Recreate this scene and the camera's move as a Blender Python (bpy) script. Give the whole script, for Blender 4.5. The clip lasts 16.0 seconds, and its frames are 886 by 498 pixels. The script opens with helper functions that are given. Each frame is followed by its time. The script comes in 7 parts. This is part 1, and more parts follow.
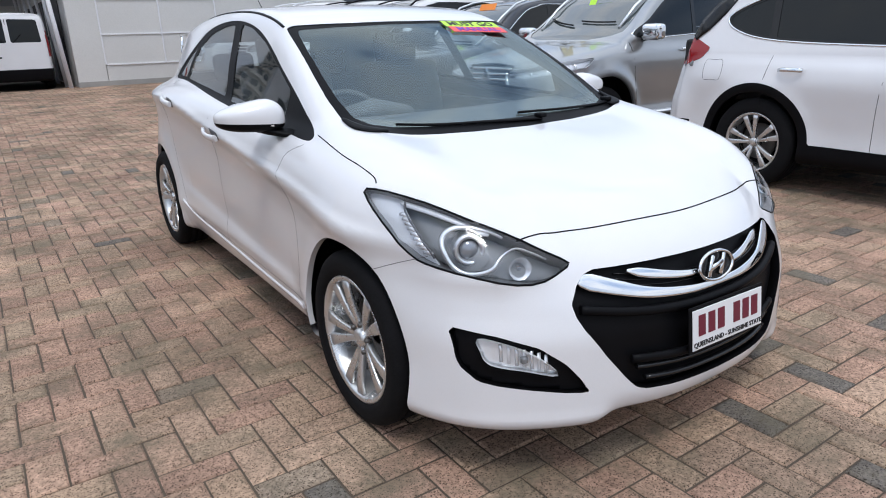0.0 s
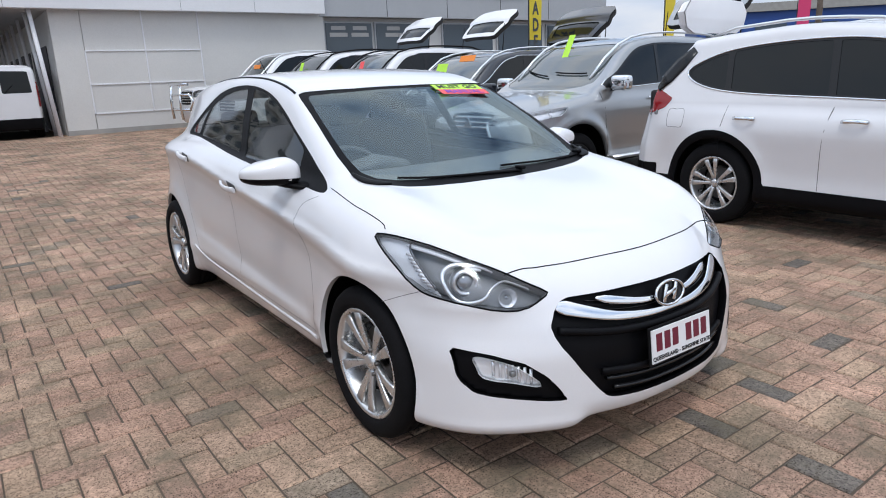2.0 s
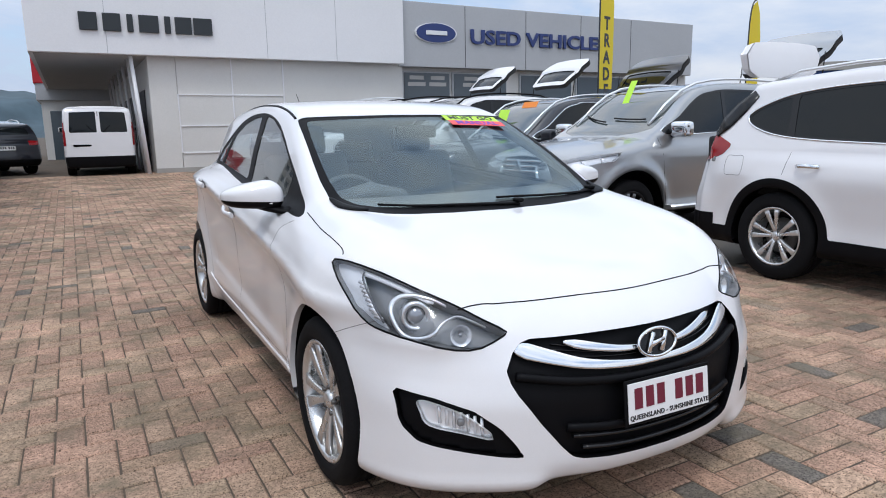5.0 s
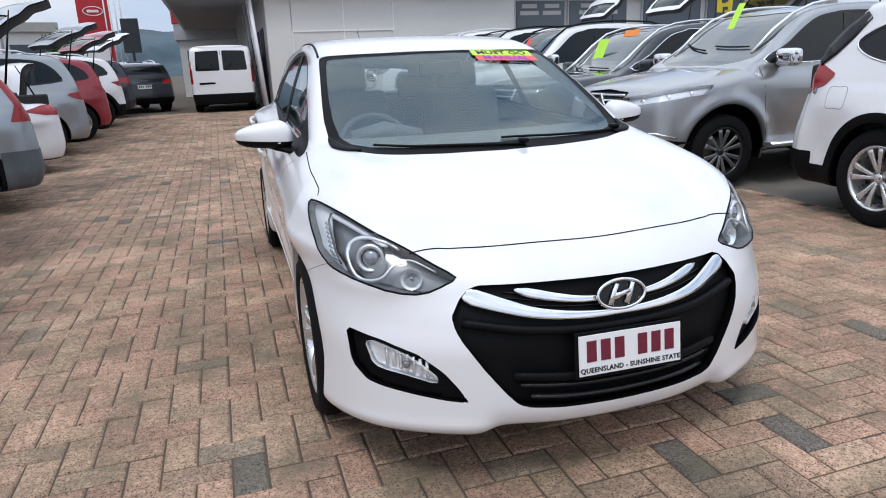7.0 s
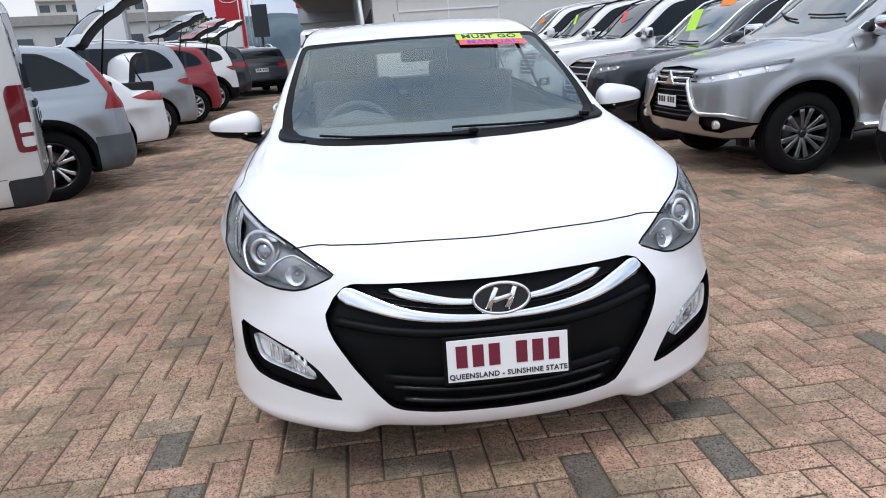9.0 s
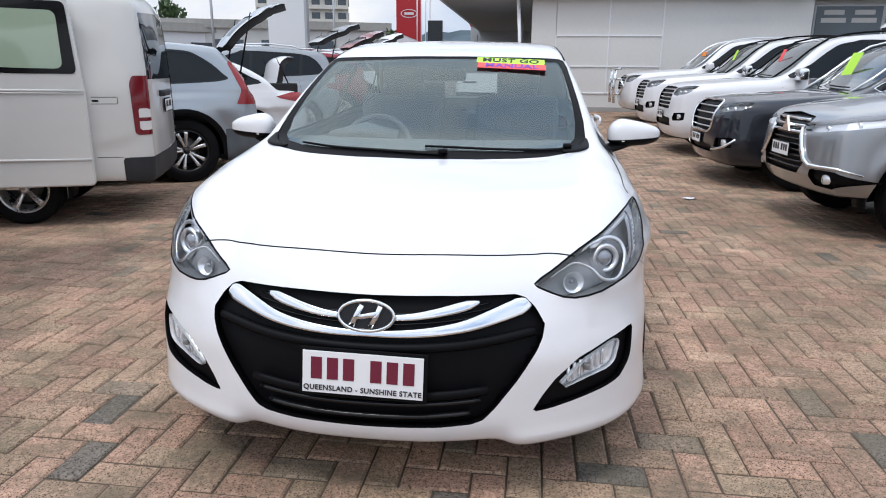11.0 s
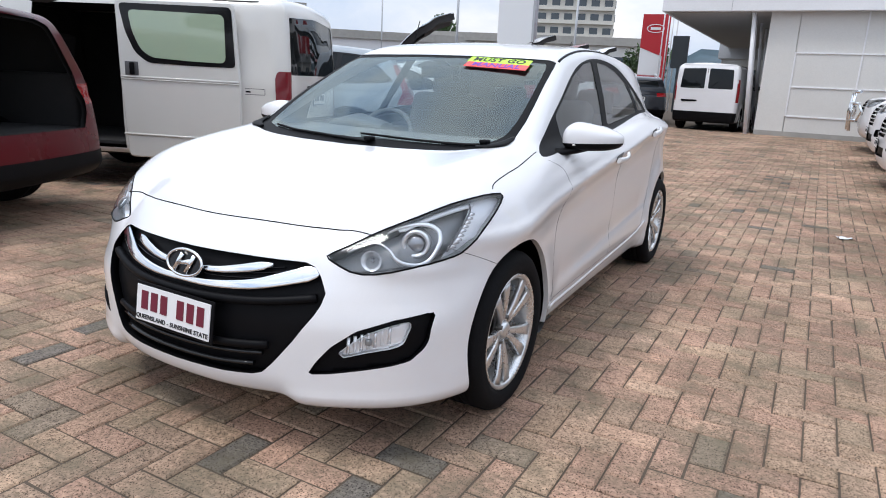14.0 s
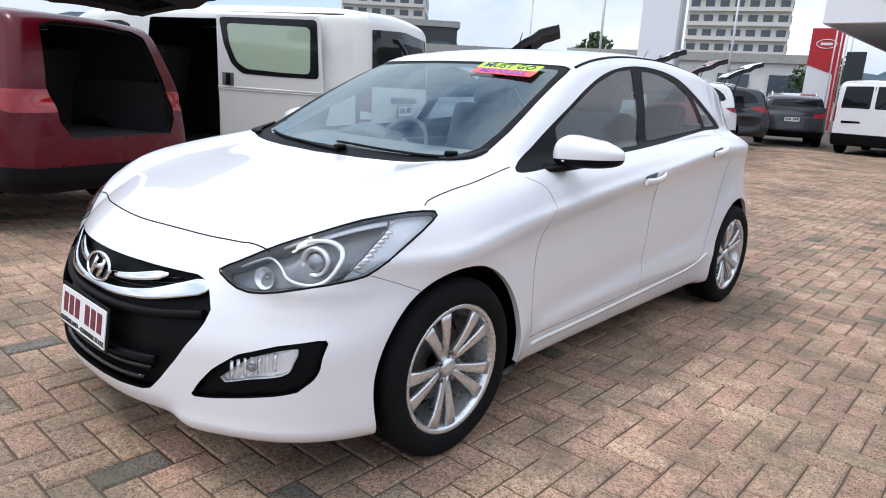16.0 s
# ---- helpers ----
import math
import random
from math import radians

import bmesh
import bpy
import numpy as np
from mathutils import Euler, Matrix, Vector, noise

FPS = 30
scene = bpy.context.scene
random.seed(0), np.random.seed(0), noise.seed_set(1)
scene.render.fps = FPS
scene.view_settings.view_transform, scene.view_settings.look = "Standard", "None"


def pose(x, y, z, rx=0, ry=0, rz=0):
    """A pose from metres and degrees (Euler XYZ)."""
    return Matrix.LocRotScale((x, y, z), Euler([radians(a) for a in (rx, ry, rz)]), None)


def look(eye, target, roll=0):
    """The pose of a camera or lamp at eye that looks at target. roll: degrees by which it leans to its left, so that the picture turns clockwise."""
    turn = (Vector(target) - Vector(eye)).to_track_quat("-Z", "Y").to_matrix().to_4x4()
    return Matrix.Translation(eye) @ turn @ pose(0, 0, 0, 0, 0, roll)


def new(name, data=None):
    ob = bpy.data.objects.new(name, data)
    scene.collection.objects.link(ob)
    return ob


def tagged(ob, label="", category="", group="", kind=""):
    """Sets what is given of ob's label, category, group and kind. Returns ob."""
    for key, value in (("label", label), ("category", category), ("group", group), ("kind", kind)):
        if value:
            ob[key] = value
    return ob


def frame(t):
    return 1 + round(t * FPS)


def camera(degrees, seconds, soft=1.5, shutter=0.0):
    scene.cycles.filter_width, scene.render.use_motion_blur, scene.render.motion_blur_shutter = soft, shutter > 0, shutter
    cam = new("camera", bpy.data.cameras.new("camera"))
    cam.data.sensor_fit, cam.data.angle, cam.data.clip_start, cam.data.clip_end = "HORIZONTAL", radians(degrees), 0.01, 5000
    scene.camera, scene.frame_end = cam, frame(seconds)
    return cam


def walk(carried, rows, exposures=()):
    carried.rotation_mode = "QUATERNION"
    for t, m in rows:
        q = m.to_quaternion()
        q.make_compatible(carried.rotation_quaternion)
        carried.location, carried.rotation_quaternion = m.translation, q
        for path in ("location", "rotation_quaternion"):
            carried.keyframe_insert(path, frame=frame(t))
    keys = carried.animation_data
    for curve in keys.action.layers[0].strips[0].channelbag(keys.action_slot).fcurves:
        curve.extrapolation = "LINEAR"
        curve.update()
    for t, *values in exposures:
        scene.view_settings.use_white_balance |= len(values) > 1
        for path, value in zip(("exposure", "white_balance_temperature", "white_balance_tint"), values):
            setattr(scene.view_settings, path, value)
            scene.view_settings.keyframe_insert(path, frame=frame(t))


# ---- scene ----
cam = camera(67.4, 16.0, 1.0)
PATH = [
    (0, (-1.778, -3.239, 1.320), (-0.714, -1.664, 0.698), -1.8),
    (0.5, (-1.803, -3.169, 1.329), (-0.656, -1.631, 0.766), -2.4),
    (1, (-1.750, -3.209, 1.364), (-0.599, -1.680, 0.781), -2.7),
    (1.2, (-1.827, -3.117, 1.334), (-0.588, -1.651, 0.770), -2.2),
    (1.3, (-2.027, -3.466, 1.418), (-0.847, -1.946, 0.871), -2.9),
    (1.5, (-2.055, -3.528, 1.421), (-0.899, -1.985, 0.887), -2.7),
    (2, (-2.045, -3.518, 1.426), (-0.913, -1.950, 0.916), -2.3),
    (2.5, (-2.043, -3.519, 1.444), (-0.926, -1.926, 0.980), -2.1),
    (3, (-2.021, -3.586, 1.449), (-0.919, -1.968, 1.039), -1.9),
    (3.2, (-1.995, -3.633, 1.439), (-0.902, -2.005, 1.044), -2.0),
    (5.3, (-1.520, -3.577, 1.286), (-0.610, -1.834, 0.922), -1.2),
    (5.5, (-1.473, -3.593, 1.284), (-0.594, -1.837, 0.904), -1.4),
    (6, (-1.318, -3.686, 1.300), (-0.541, -1.894, 0.871), -1.8),
    (6.5, (-1.201, -3.763, 1.314), (-0.526, -1.945, 0.827), -2.1),
    (7, (-1.097, -3.769, 1.303), (-0.509, -1.933, 0.768), -2.2),
    (7.5, (-0.924, -3.685, 1.252), (-0.415, -1.837, 0.680), -2.3),
    (8, (-0.749, -3.645, 1.264), (-0.329, -1.783, 0.665), -2.7),
    (8.5, (-0.561, -3.758, 1.279), (-0.239, -1.879, 0.675), -3.3),
    (9, (-0.360, -3.878, 1.314), (-0.145, -1.976, 0.733), -3.9),
    (9.5, (-0.225, -3.876, 1.298), (-0.105, -1.957, 0.749), -3.6),
    (9.7, (-0.138, -3.838, 1.284), (-0.067, -1.911, 0.751), -3.0),
    (11.8, (0.780, -3.892, 1.306), (0.336, -2.008, 0.802), 1.7),
    (12, (0.861, -3.863, 1.317), (0.367, -1.991, 0.818), 1.9),
    (12.5, (1.122, -3.884, 1.282), (0.513, -2.040, 0.801), 2.3),
    (13, (1.364, -3.850, 1.293), (0.652, -2.041, 0.825), 2.8),
    (13.5, (1.581, -3.683, 1.242), (0.759, -1.922, 0.770), 2.9),
    (14, (1.778, -3.581, 1.241), (0.854, -1.876, 0.750), 2.8),
    (14.5, (2.010, -3.545, 1.237), (0.989, -1.902, 0.728), 2.4),
    (15, (2.118, -3.453, 1.278), (0.998, -1.876, 0.768), 2.4),
    (15.1, (2.139, -3.434, 1.286), (1.000, -1.871, 0.777), 2.3),
    (15.2, (1.911, -3.020, 1.277), (0.730, -1.508, 0.712), 2.5),
    (15.5, (2.021, -2.989, 1.259), (0.802, -1.495, 0.732), 2.8),
    (16, (2.205, -2.939, 1.230), (0.923, -1.475, 0.765), 3.4),
]
walk(cam, [(t, look(eye, target, roll)) for t, eye, target, roll in PATH], [(0.0, -0.14, 6200, 10), (5.5, -0.12, 6250, 10), (9.5, -0.03, 6300, 10), (13.0, 0.02, 6350, 10), (15.0, 0.15, 6350, 10), (16.0, 0.2, 6250, 10)])
SKY, SUN = 1.32, 1.5

# ---------- shaping tools: solids as distance fields, meshed and cut ----------
def curve(keys):
    """A smooth function through (position, value) keys."""
    k = np.array(sorted(keys), float)
    xs, ys = k[:, 0], k[:, 1]
    d = np.diff(ys) / np.diff(xs)
    m = np.r_[d[0], np.where(d[:-1] * d[1:] > 0, 2 * d[:-1] * d[1:] / (d[:-1] + d[1:] + 1e-12), 0), d[-1]]

    def value(x):
        x = np.clip(x, xs[0], xs[-1])
        i = np.clip(np.searchsorted(xs, x) - 1, 0, len(xs) - 2)
        w = xs[i + 1] - xs[i]
        u = (x - xs[i]) / w
        return (ys[i] * (1 + 2 * u) * (1 - u) ** 2 + w * m[i] * u * (1 - u) ** 2
                + ys[i + 1] * u * u * (3 - 2 * u) + w * m[i + 1] * u * u * (u - 1))
    return value


def rounded(points, n=6, closed=True):
    """A Catmull-Rom curve through points, n steps a span."""
    p = np.array(points, float)
    count = len(p)
    out = []
    for i in range(count if closed else count - 1):
        if closed:
            a, b, c, d = (p[(i + j) % count] for j in (-1, 0, 1, 2))
        else:
            a, b, c, d = p[max(i - 1, 0)], p[i], p[i + 1], p[min(i + 2, count - 1)]
        for u in np.arange(n) / n:
            out.append(0.5 * (2 * b + (c - a) * u + (2 * a - 5 * b + 4 * c - d) * u ** 2 + (3 * b - a - 3 * c + d) * u ** 3))
    if not closed:
        out.append(p[-1])
    return np.array(out)


def outline_distance(poly, x, y):
    """Signed distance (negative inside) from points to a closed outline."""
    x, y = np.broadcast_arrays(x, y)
    best, odd = np.full(x.shape, 1e9), np.zeros(x.shape, bool)
    for (ax, ay), (bx, by) in zip(poly, np.roll(poly, -1, 0)):
        ex, ey = bx - ax, by - ay
        u = np.clip(((x - ax) * ex + (y - ay) * ey) / (ex * ex + ey * ey + 1e-12), 0, 1)
        best = np.minimum(best, (x - ax - u * ex) ** 2 + (y - ay - u * ey) ** 2)
        if ay != by:
            odd ^= ((ay > y) != (by > y)) & (x < ex * (y - ay) / ey + ax)
    return np.where(odd, -1, 1) * np.sqrt(best)


def outline_table(poly, step=0.02, pad=0.6):
    """outline_distance as a quick table."""
    poly = np.asarray(poly, float)
    lo, hi = poly.min(0) - pad, poly.max(0) + pad
    nx, ny = (np.ceil((hi - lo) / step) + 2).astype(int)
    tab = outline_distance(poly, (lo[0] + step * np.arange(nx))[:, None], (lo[1] + step * np.arange(ny))[None])

    def value(x, y):
        x, y = np.broadcast_arrays(x, y)
        a, b = np.clip((x - lo[0]) / step, 0, nx - 1.001), np.clip((y - lo[1]) / step, 0, ny - 1.001)
        i, j = a.astype(int), b.astype(int)
        a, b = a - i, b - j
        return (tab[i, j] * (1 - a) * (1 - b) + tab[i + 1, j] * a * (1 - b) + tab[i, j + 1] * (1 - a) * b + tab[i + 1, j + 1] * a * b)
    return value


def smax(a, b, k):
    h = np.maximum(k - np.abs(a - b), 0) / k
    return np.maximum(a, b) + h * h * k * 0.25


def smin(a, b, k):
    return -smax(-a, -b, k)


def slope(f, p, e=0.003):
    g = np.stack([f(*(p + e * d).T) - f(*(p - e * d).T) for d in np.eye(3)], 1) / (2 * e)
    return g


def settle(f, p, turns=3):
    for _ in range(turns):
        g = slope(f, p)
        p = p - np.clip(f(*p.T) / np.maximum((g * g).sum(1), 0.2), -0.03, 0.03)[:, None] * g
    return p


def skin(f, lo, hi, h):
    """The surface f = 0 as vertices and triangles."""
    lo = np.array(lo, float)
    n = np.ceil((np.array(hi) - lo) / h).astype(int) + 1
    ax = [lo[i] + h * np.arange(n[i]) for i in range(3)]
    F = f(ax[0][:, None, None], ax[1][None, :, None], ax[2][None, None, :])
    F = np.broadcast_to(F, n).astype(np.float32)
    inside = F < 0
    corner = [(i, j, k) for i in (0, 1) for j in (0, 1) for k in (0, 1)]
    part = [inside[i:n[0] - 1 + i, j:n[1] - 1 + j, k:n[2] - 1 + k] for i, j, k in corner]
    any_, all_ = part[0].copy(), part[0].copy()
    for p in part[1:]:
        any_ |= p
        all_ &= p
    live = np.argwhere(any_ & ~all_)
    vals = np.stack([F[live[:, 0] + i, live[:, 1] + j, live[:, 2] + k] for i, j, k in corner], 1)
    total, count = np.zeros((len(live), 3)), np.zeros(len(live))
    for a in range(8):
        for b in range(a + 1, 8):
            if sum(x != y for x, y in zip(corner[a], corner[b])) != 1:
                continue
            va, vb = vals[:, a], vals[:, b]
            on = (va < 0) != (vb < 0)
            u = np.where(on, va / np.where(on, va - vb, 1), 0)[:, None]
            total += on[:, None] * (np.array(corner[a]) + u * (np.array(corner[b]) - np.array(corner[a])))
            count += on
    verts = lo + h * (live + total / count[:, None])
    ids = np.full(n - 1, -1)
    ids[tuple(live.T)] = np.arange(len(live))
    quads = []
    for a in range(3):
        b, c = (a + 1) % 3, (a + 2) % 3
        s0, s1 = [slice(None)] * 3, [slice(None)] * 3
        s0[a], s1[a] = slice(0, n[a] - 1), slice(1, n[a])
        p = np.argwhere(inside[tuple(s0)] != inside[tuple(s1)])
        p = p[(p[:, b] > 0) & (p[:, c] > 0) & (p[:, b] < n[b] - 1) & (p[:, c] < n[c] - 1)]
        eb, ec = np.eye(3, dtype=int)[b], np.eye(3, dtype=int)[c]
        q = np.stack([ids[tuple(t.T)] for t in (p - eb - ec, p - ec, p, p - eb)], 1)
        flip = ~inside[tuple(p.T)]
        q[flip] = q[flip][:, ::-1]
        quads.append(q)
    q = np.concatenate(quads)
    q = q[(q >= 0).all(1)]
    verts = settle(f, verts)
    return verts, np.concatenate([q[:, [0, 1, 2]], q[:, [0, 2, 3]]])


def cut(v, t, s):
    """Cuts triangles t where the vertex values s cross zero: vertices, triangles with s < 0, triangles with s > 0."""
    s = np.where(np.abs(s) < 1e-7, 1e-7, s)
    neg = (s < 0)[t]
    k = neg.sum(1)
    made, new_v = {}, [v]
    lows, highs = [t[k == 3]], [t[k == 0]]
    base = len(v)
    mixed, mneg = t[(k == 1) | (k == 2)], neg[(k == 1) | (k == 2)]
    if len(mixed):
        one = mneg.sum(1) == 1
        lone = np.where(one, mneg.argmax(1), (~mneg).argmax(1))
        r = np.arange(len(mixed))
        a, b, c = mixed[r, lone], mixed[r, (lone + 1) % 3], mixed[r, (lone + 2) % 3]
        e = np.concatenate([np.stack([a, b], 1), np.stack([a, c], 1)])
        key, back = np.unique(np.sort(e, 1), axis=0, return_inverse=True)
        back = back.reshape(-1)
        u = (s[key[:, 0]] / (s[key[:, 0]] - s[key[:, 1]]))[:, None]
        new_v.append(v[key[:, 0]] * (1 - u) + v[key[:, 1]] * u)
        ab, ac = base + back[:len(mixed)], base + back[len(mixed):]
        tip = np.stack([a, ab, ac], 1)
        rest = np.concatenate([np.stack([ab, b, c], 1), np.stack([ab, c, ac], 1)])
        two = np.concatenate([one, one])
        lows += [tip[one], rest[~two]]
        highs += [tip[~one], rest[two]]
    return np.concatenate(new_v), np.concatenate(lows), np.concatenate(highs)


def tidy(v, t):
    used, back = np.unique(t, return_inverse=True)
    return v[used], back.reshape(-1, 3)


def rim_edges(t):
    e = np.sort(np.concatenate([t[:, [0, 1]], t[:, [1, 2]], t[:, [2, 0]]]), 1)
    key, n = np.unique(e, axis=0, return_counts=True)
    directed = np.concatenate([t[:, [0, 1]], t[:, [1, 2]], t[:, [2, 0]]])
    edge = {tuple(k) for k in key[n == 1]}
    return np.array([d for d in directed if (min(d), max(d)) in edge])


def sunk(v, t, normals, depth):
    """Triangles moved in by depth along the normals, with a wall back to where their rim was."""
    rim = rim_edges(t)
    moved = v - normals * depth
    loop = np.unique(rim)
    place = {int(a): len(v) + i for i, a in enumerate(loop)}
    wall = [(int(b), int(a), place[int(a)]) for a, b in rim] + [(int(b), place[int(a)], place[int(b)]) for a, b in rim]
    return np.concatenate([moved, v[loop]]), np.concatenate([t, np.array(wall).reshape(-1, 3)[:, ::-1]])


def mesh_from(name, v, t, normals=None, smooth=True):
    me = bpy.data.meshes.new(name)
    me.from_pydata([], [], [])
    t = np.asarray(t, np.int32)
    size = t.shape[1]
    me.vertices.add(len(v))
    me.vertices.foreach_set("co", np.asarray(v, np.float32).ravel())
    me.loops.add(t.size)
    me.loops.foreach_set("vertex_index", t.ravel())
    me.polygons.add(len(t))
    me.polygons.foreach_set("loop_start", np.arange(0, t.size, size, dtype=np.int32))
    me.polygons.foreach_set("loop_total", np.full(len(t), size, np.int32))
    me.polygons.foreach_set("use_smooth", np.full(len(t), smooth))
    me.update(calc_edges=True)
    if normals is not None:
        me.normals_split_custom_set_from_vertices([tuple(x) for x in normals])
    return me


def part(name, data, material, parent=None, label=""):
    """Links a bmesh or a mesh as one object under a thing or a part."""
    if isinstance(data, bmesh.types.BMesh):
        me = bpy.data.meshes.new(name)
        data.to_mesh(me)
        data.free()
    else:
        me = data
    if not me.materials:
        me.materials.append(material)
    ob = new(name, me)
    ob.parent = parent
    if label:
        tagged(ob, label)
    return ob


def box(w, d, h, bevel=0.0, at=(0, 0, 0), turn=None, segments=2, bm=None):
    """A box about at, its edges rounded; joined to bm where one is given."""
    b = bmesh.new()
    bmesh.ops.create_cube(b, size=1)
    bmesh.ops.scale(b, vec=(w, d, h), verts=b.verts)
    if bevel:
        bmesh.ops.bevel(b, geom=b.edges[:], offset=bevel, segments=segments, profile=0.6, affect="EDGES")
    m = Matrix.Translation(at) @ (turn.to_matrix().to_4x4() if turn else Matrix())
    bmesh.ops.transform(b, matrix=m, verts=b.verts)
    return joined(bm, b)


def joined(bm, b):
    if bm is None:
        return b
    me = bpy.data.meshes.new("tmp")
    b.to_mesh(me)
    b.free()
    bm.from_mesh(me)
    bpy.data.meshes.remove(me)
    return bm


def shade(bm, on=True):
    for f in bm.faces:
        f.smooth = on
    return bm


def lathe(profile, steps=40, axis="x", bm=None):
    """Turns (radius, along) points round an axis."""
    bm = bm or bmesh.new()
    rings = []
    for i in range(steps):
        a = 2 * math.pi * i / steps
        ring = []
        for r, s in profile:
            c, d = r * math.cos(a), r * math.sin(a)
            ring.append(bm.verts.new({"x": (s, c, d), "y": (c, s, d), "z": (c, d, s)}[axis]))
        rings.append(ring)
    for a, b in zip(rings, rings[1:] + rings[:1]):
        for i in range(len(profile) - 1):
            f = bm.faces.new((a[i], a[i + 1], b[i + 1], b[i]))
            f.smooth = True
    bmesh.ops.recalc_face_normals(bm, faces=bm.faces)
    return bm


def sweep(points, widths, heights, ups, sides=10, bm=None, closed=False, power=1.0):
    """A bar of rounded section along points; ups gives its broad face's normal."""
    bm = bm or bmesh.new()
    p = [Vector(q) for q in points]
    n = len(p)
    widths = [widths] * n if isinstance(widths, (int, float)) else widths
    heights = [heights] * n if isinstance(heights, (int, float)) else heights
    ups = [Vector(u) for u in ups] if not isinstance(ups[0], (int, float)) else [Vector(ups)] * n
    rings = []
    for i in range(n):
        along = (p[(i + 1) % n] - p[i - 1]) if closed else p[min(i + 1, n - 1)] - p[max(i - 1, 0)]
        along.normalize()
        side = along.cross(ups[i]).normalized()
        up = side.cross(along).normalized()
        ring = []
        for j in range(sides):
            a = 2 * math.pi * (j + 0.5) / sides
            c, s = math.cos(a), math.sin(a)
            c, s = math.copysign(abs(c) ** power, c), math.copysign(abs(s) ** power, s)
            ring.append(bm.verts.new(p[i] + side * c * widths[i] / 2 + up * s * heights[i] / 2))
        rings.append(ring)
    pairs = list(zip(rings, rings[1:] + rings[:1])) if closed else list(zip(rings, rings[1:]))
    for a, b in pairs:
        for j in range(sides):
            f = bm.faces.new((a[j], a[(j + 1) % sides], b[(j + 1) % sides], b[j]))
            f.smooth = True
    if not closed:
        bm.faces.new(rings[0][::-1])
        bm.faces.new(rings[-1])
    bmesh.ops.recalc_face_normals(bm, faces=bm.faces)
    return bm


def plate_of(outline, depth, bevel=0.0, bm=None, matrix=None):
    """An upright slab: the outline (x, z) pushed back along +y by depth."""
    b = bmesh.new()
    vs = [b.verts.new((x, 0, z)) for x, z in outline]
    f = b.faces.new(vs)
    bmesh.ops.recalc_face_normals(b, faces=[f])
    if f.normal.y > 0:
        f.normal_flip()
    out = bmesh.ops.extrude_face_region(b, geom=[f])
    bmesh.ops.translate(b, vec=(0, depth, 0), verts=[g for g in out["geom"] if isinstance(g, bmesh.types.BMVert)])
    bmesh.ops.recalc_face_normals(b, faces=b.faces)
    if bevel:
        bmesh.ops.bevel(b, geom=b.edges[:], offset=bevel, segments=1, affect="EDGES")
    if matrix is not None:
        bmesh.ops.transform(b, matrix=matrix, verts=b.verts)
    return joined(bm, b)


def text_mesh(body, size, depth=0.002, bold=0.0, spacing=1.0):
    """Lettering as a mesh, lying in x and z, facing -y, centred."""
    cu = bpy.data.curves.new("lettering", "FONT")
    cu.body, cu.size, cu.extrude, cu.offset, cu.space_character = body, size, depth, bold, spacing
    cu.align_x, cu.align_y, cu.resolution_u = "CENTER", "CENTER", 3
    ob = bpy.data.objects.new("lettering", cu)
    me = bpy.data.meshes.new_from_object(ob)
    bpy.data.objects.remove(ob)
    bpy.data.curves.remove(cu)
    me.transform(Matrix.Rotation(radians(90), 4, "X"))
    return me


def soft_corners(points, r, n=5):
    """A straight-sided outline with small round corners."""
    out, p = [], [Vector(q) for q in points]
    for i, b in enumerate(p):
        a, c = p[i - 1], p[(i + 1) % len(p)]
        k = min(r, (a - b).length * 0.45, (c - b).length * 0.45)
        a, c = b + (a - b).normalized() * k, b + (c - b).normalized() * k
        out += [tuple(a.lerp(b, u).lerp(b.lerp(c, u), u)) for u in np.linspace(0, 1, n)]
    return out

# ---------- sky and sun: a bright overcast day ----------
world = bpy.data.worlds.new("sky")
scene.world = world
world.use_nodes = True
wt = world.node_tree
wt.nodes.clear()


def wnode(kind, **values):
    n = wt.nodes.new(kind)
    for k, v in values.items():
        n.inputs[k].default_value = v
    return n


sky = wt.nodes.new("ShaderNodeTexSky")
sky.sky_type, sky.sun_disc = "NISHITA", False
sky.sun_elevation, sky.sun_rotation = radians(58), radians(200)
clear = wnode("ShaderNodeVectorMath")
clear.operation = "SCALE"
clear.inputs["Scale"].default_value = 0.13
wt.links.new(sky.outputs[0], clear.inputs[0])
coord = wt.nodes.new("ShaderNodeTexCoord")
flat = wnode("ShaderNodeMapping", Scale=(1.0, 1.0, 2.6))
wt.links.new(coord.outputs["Generated"], flat.inputs[0])
clouds = wnode("ShaderNodeTexNoise", Scale=2.6, Detail=8.0, Roughness=0.55, Distortion=0.25)
wt.links.new(flat.outputs[0], clouds.inputs["Vector"])
cover = wt.nodes.new("ShaderNodeValToRGB")
cover.color_ramp.elements[0].position, cover.color_ramp.elements[1].position = 0.29, 0.42
wt.links.new(clouds.outputs[0], cover.inputs[0])
split = wt.nodes.new("ShaderNodeSeparateXYZ")
wt.links.new(coord.outputs["Generated"], split.inputs[0])
height = wt.nodes.new("ShaderNodeMapRange")
height.inputs["From Max"].default_value, height.inputs["To Min"].default_value, height.inputs["To Max"].default_value = 1.0, 0.70, 1.4
wt.links.new(split.outputs[2], height.inputs[0])
grey = wt.nodes.new("ShaderNodeValToRGB")
grey.color_ramp.elements[0].color, grey.color_ramp.elements[1].color = (0.54, 0.66, 0.86, 1), (1.02, 1.01, 1.0, 1)
grey.color_ramp.elements[0].position, grey.color_ramp.elements[1].position = 0.38, 0.68
wt.links.new(clouds.outputs[0], grey.inputs[0])
veil = wnode("ShaderNodeVectorMath")
veil.operation = "SCALE"
wt.links.new(grey.outputs[0], veil.inputs[0])
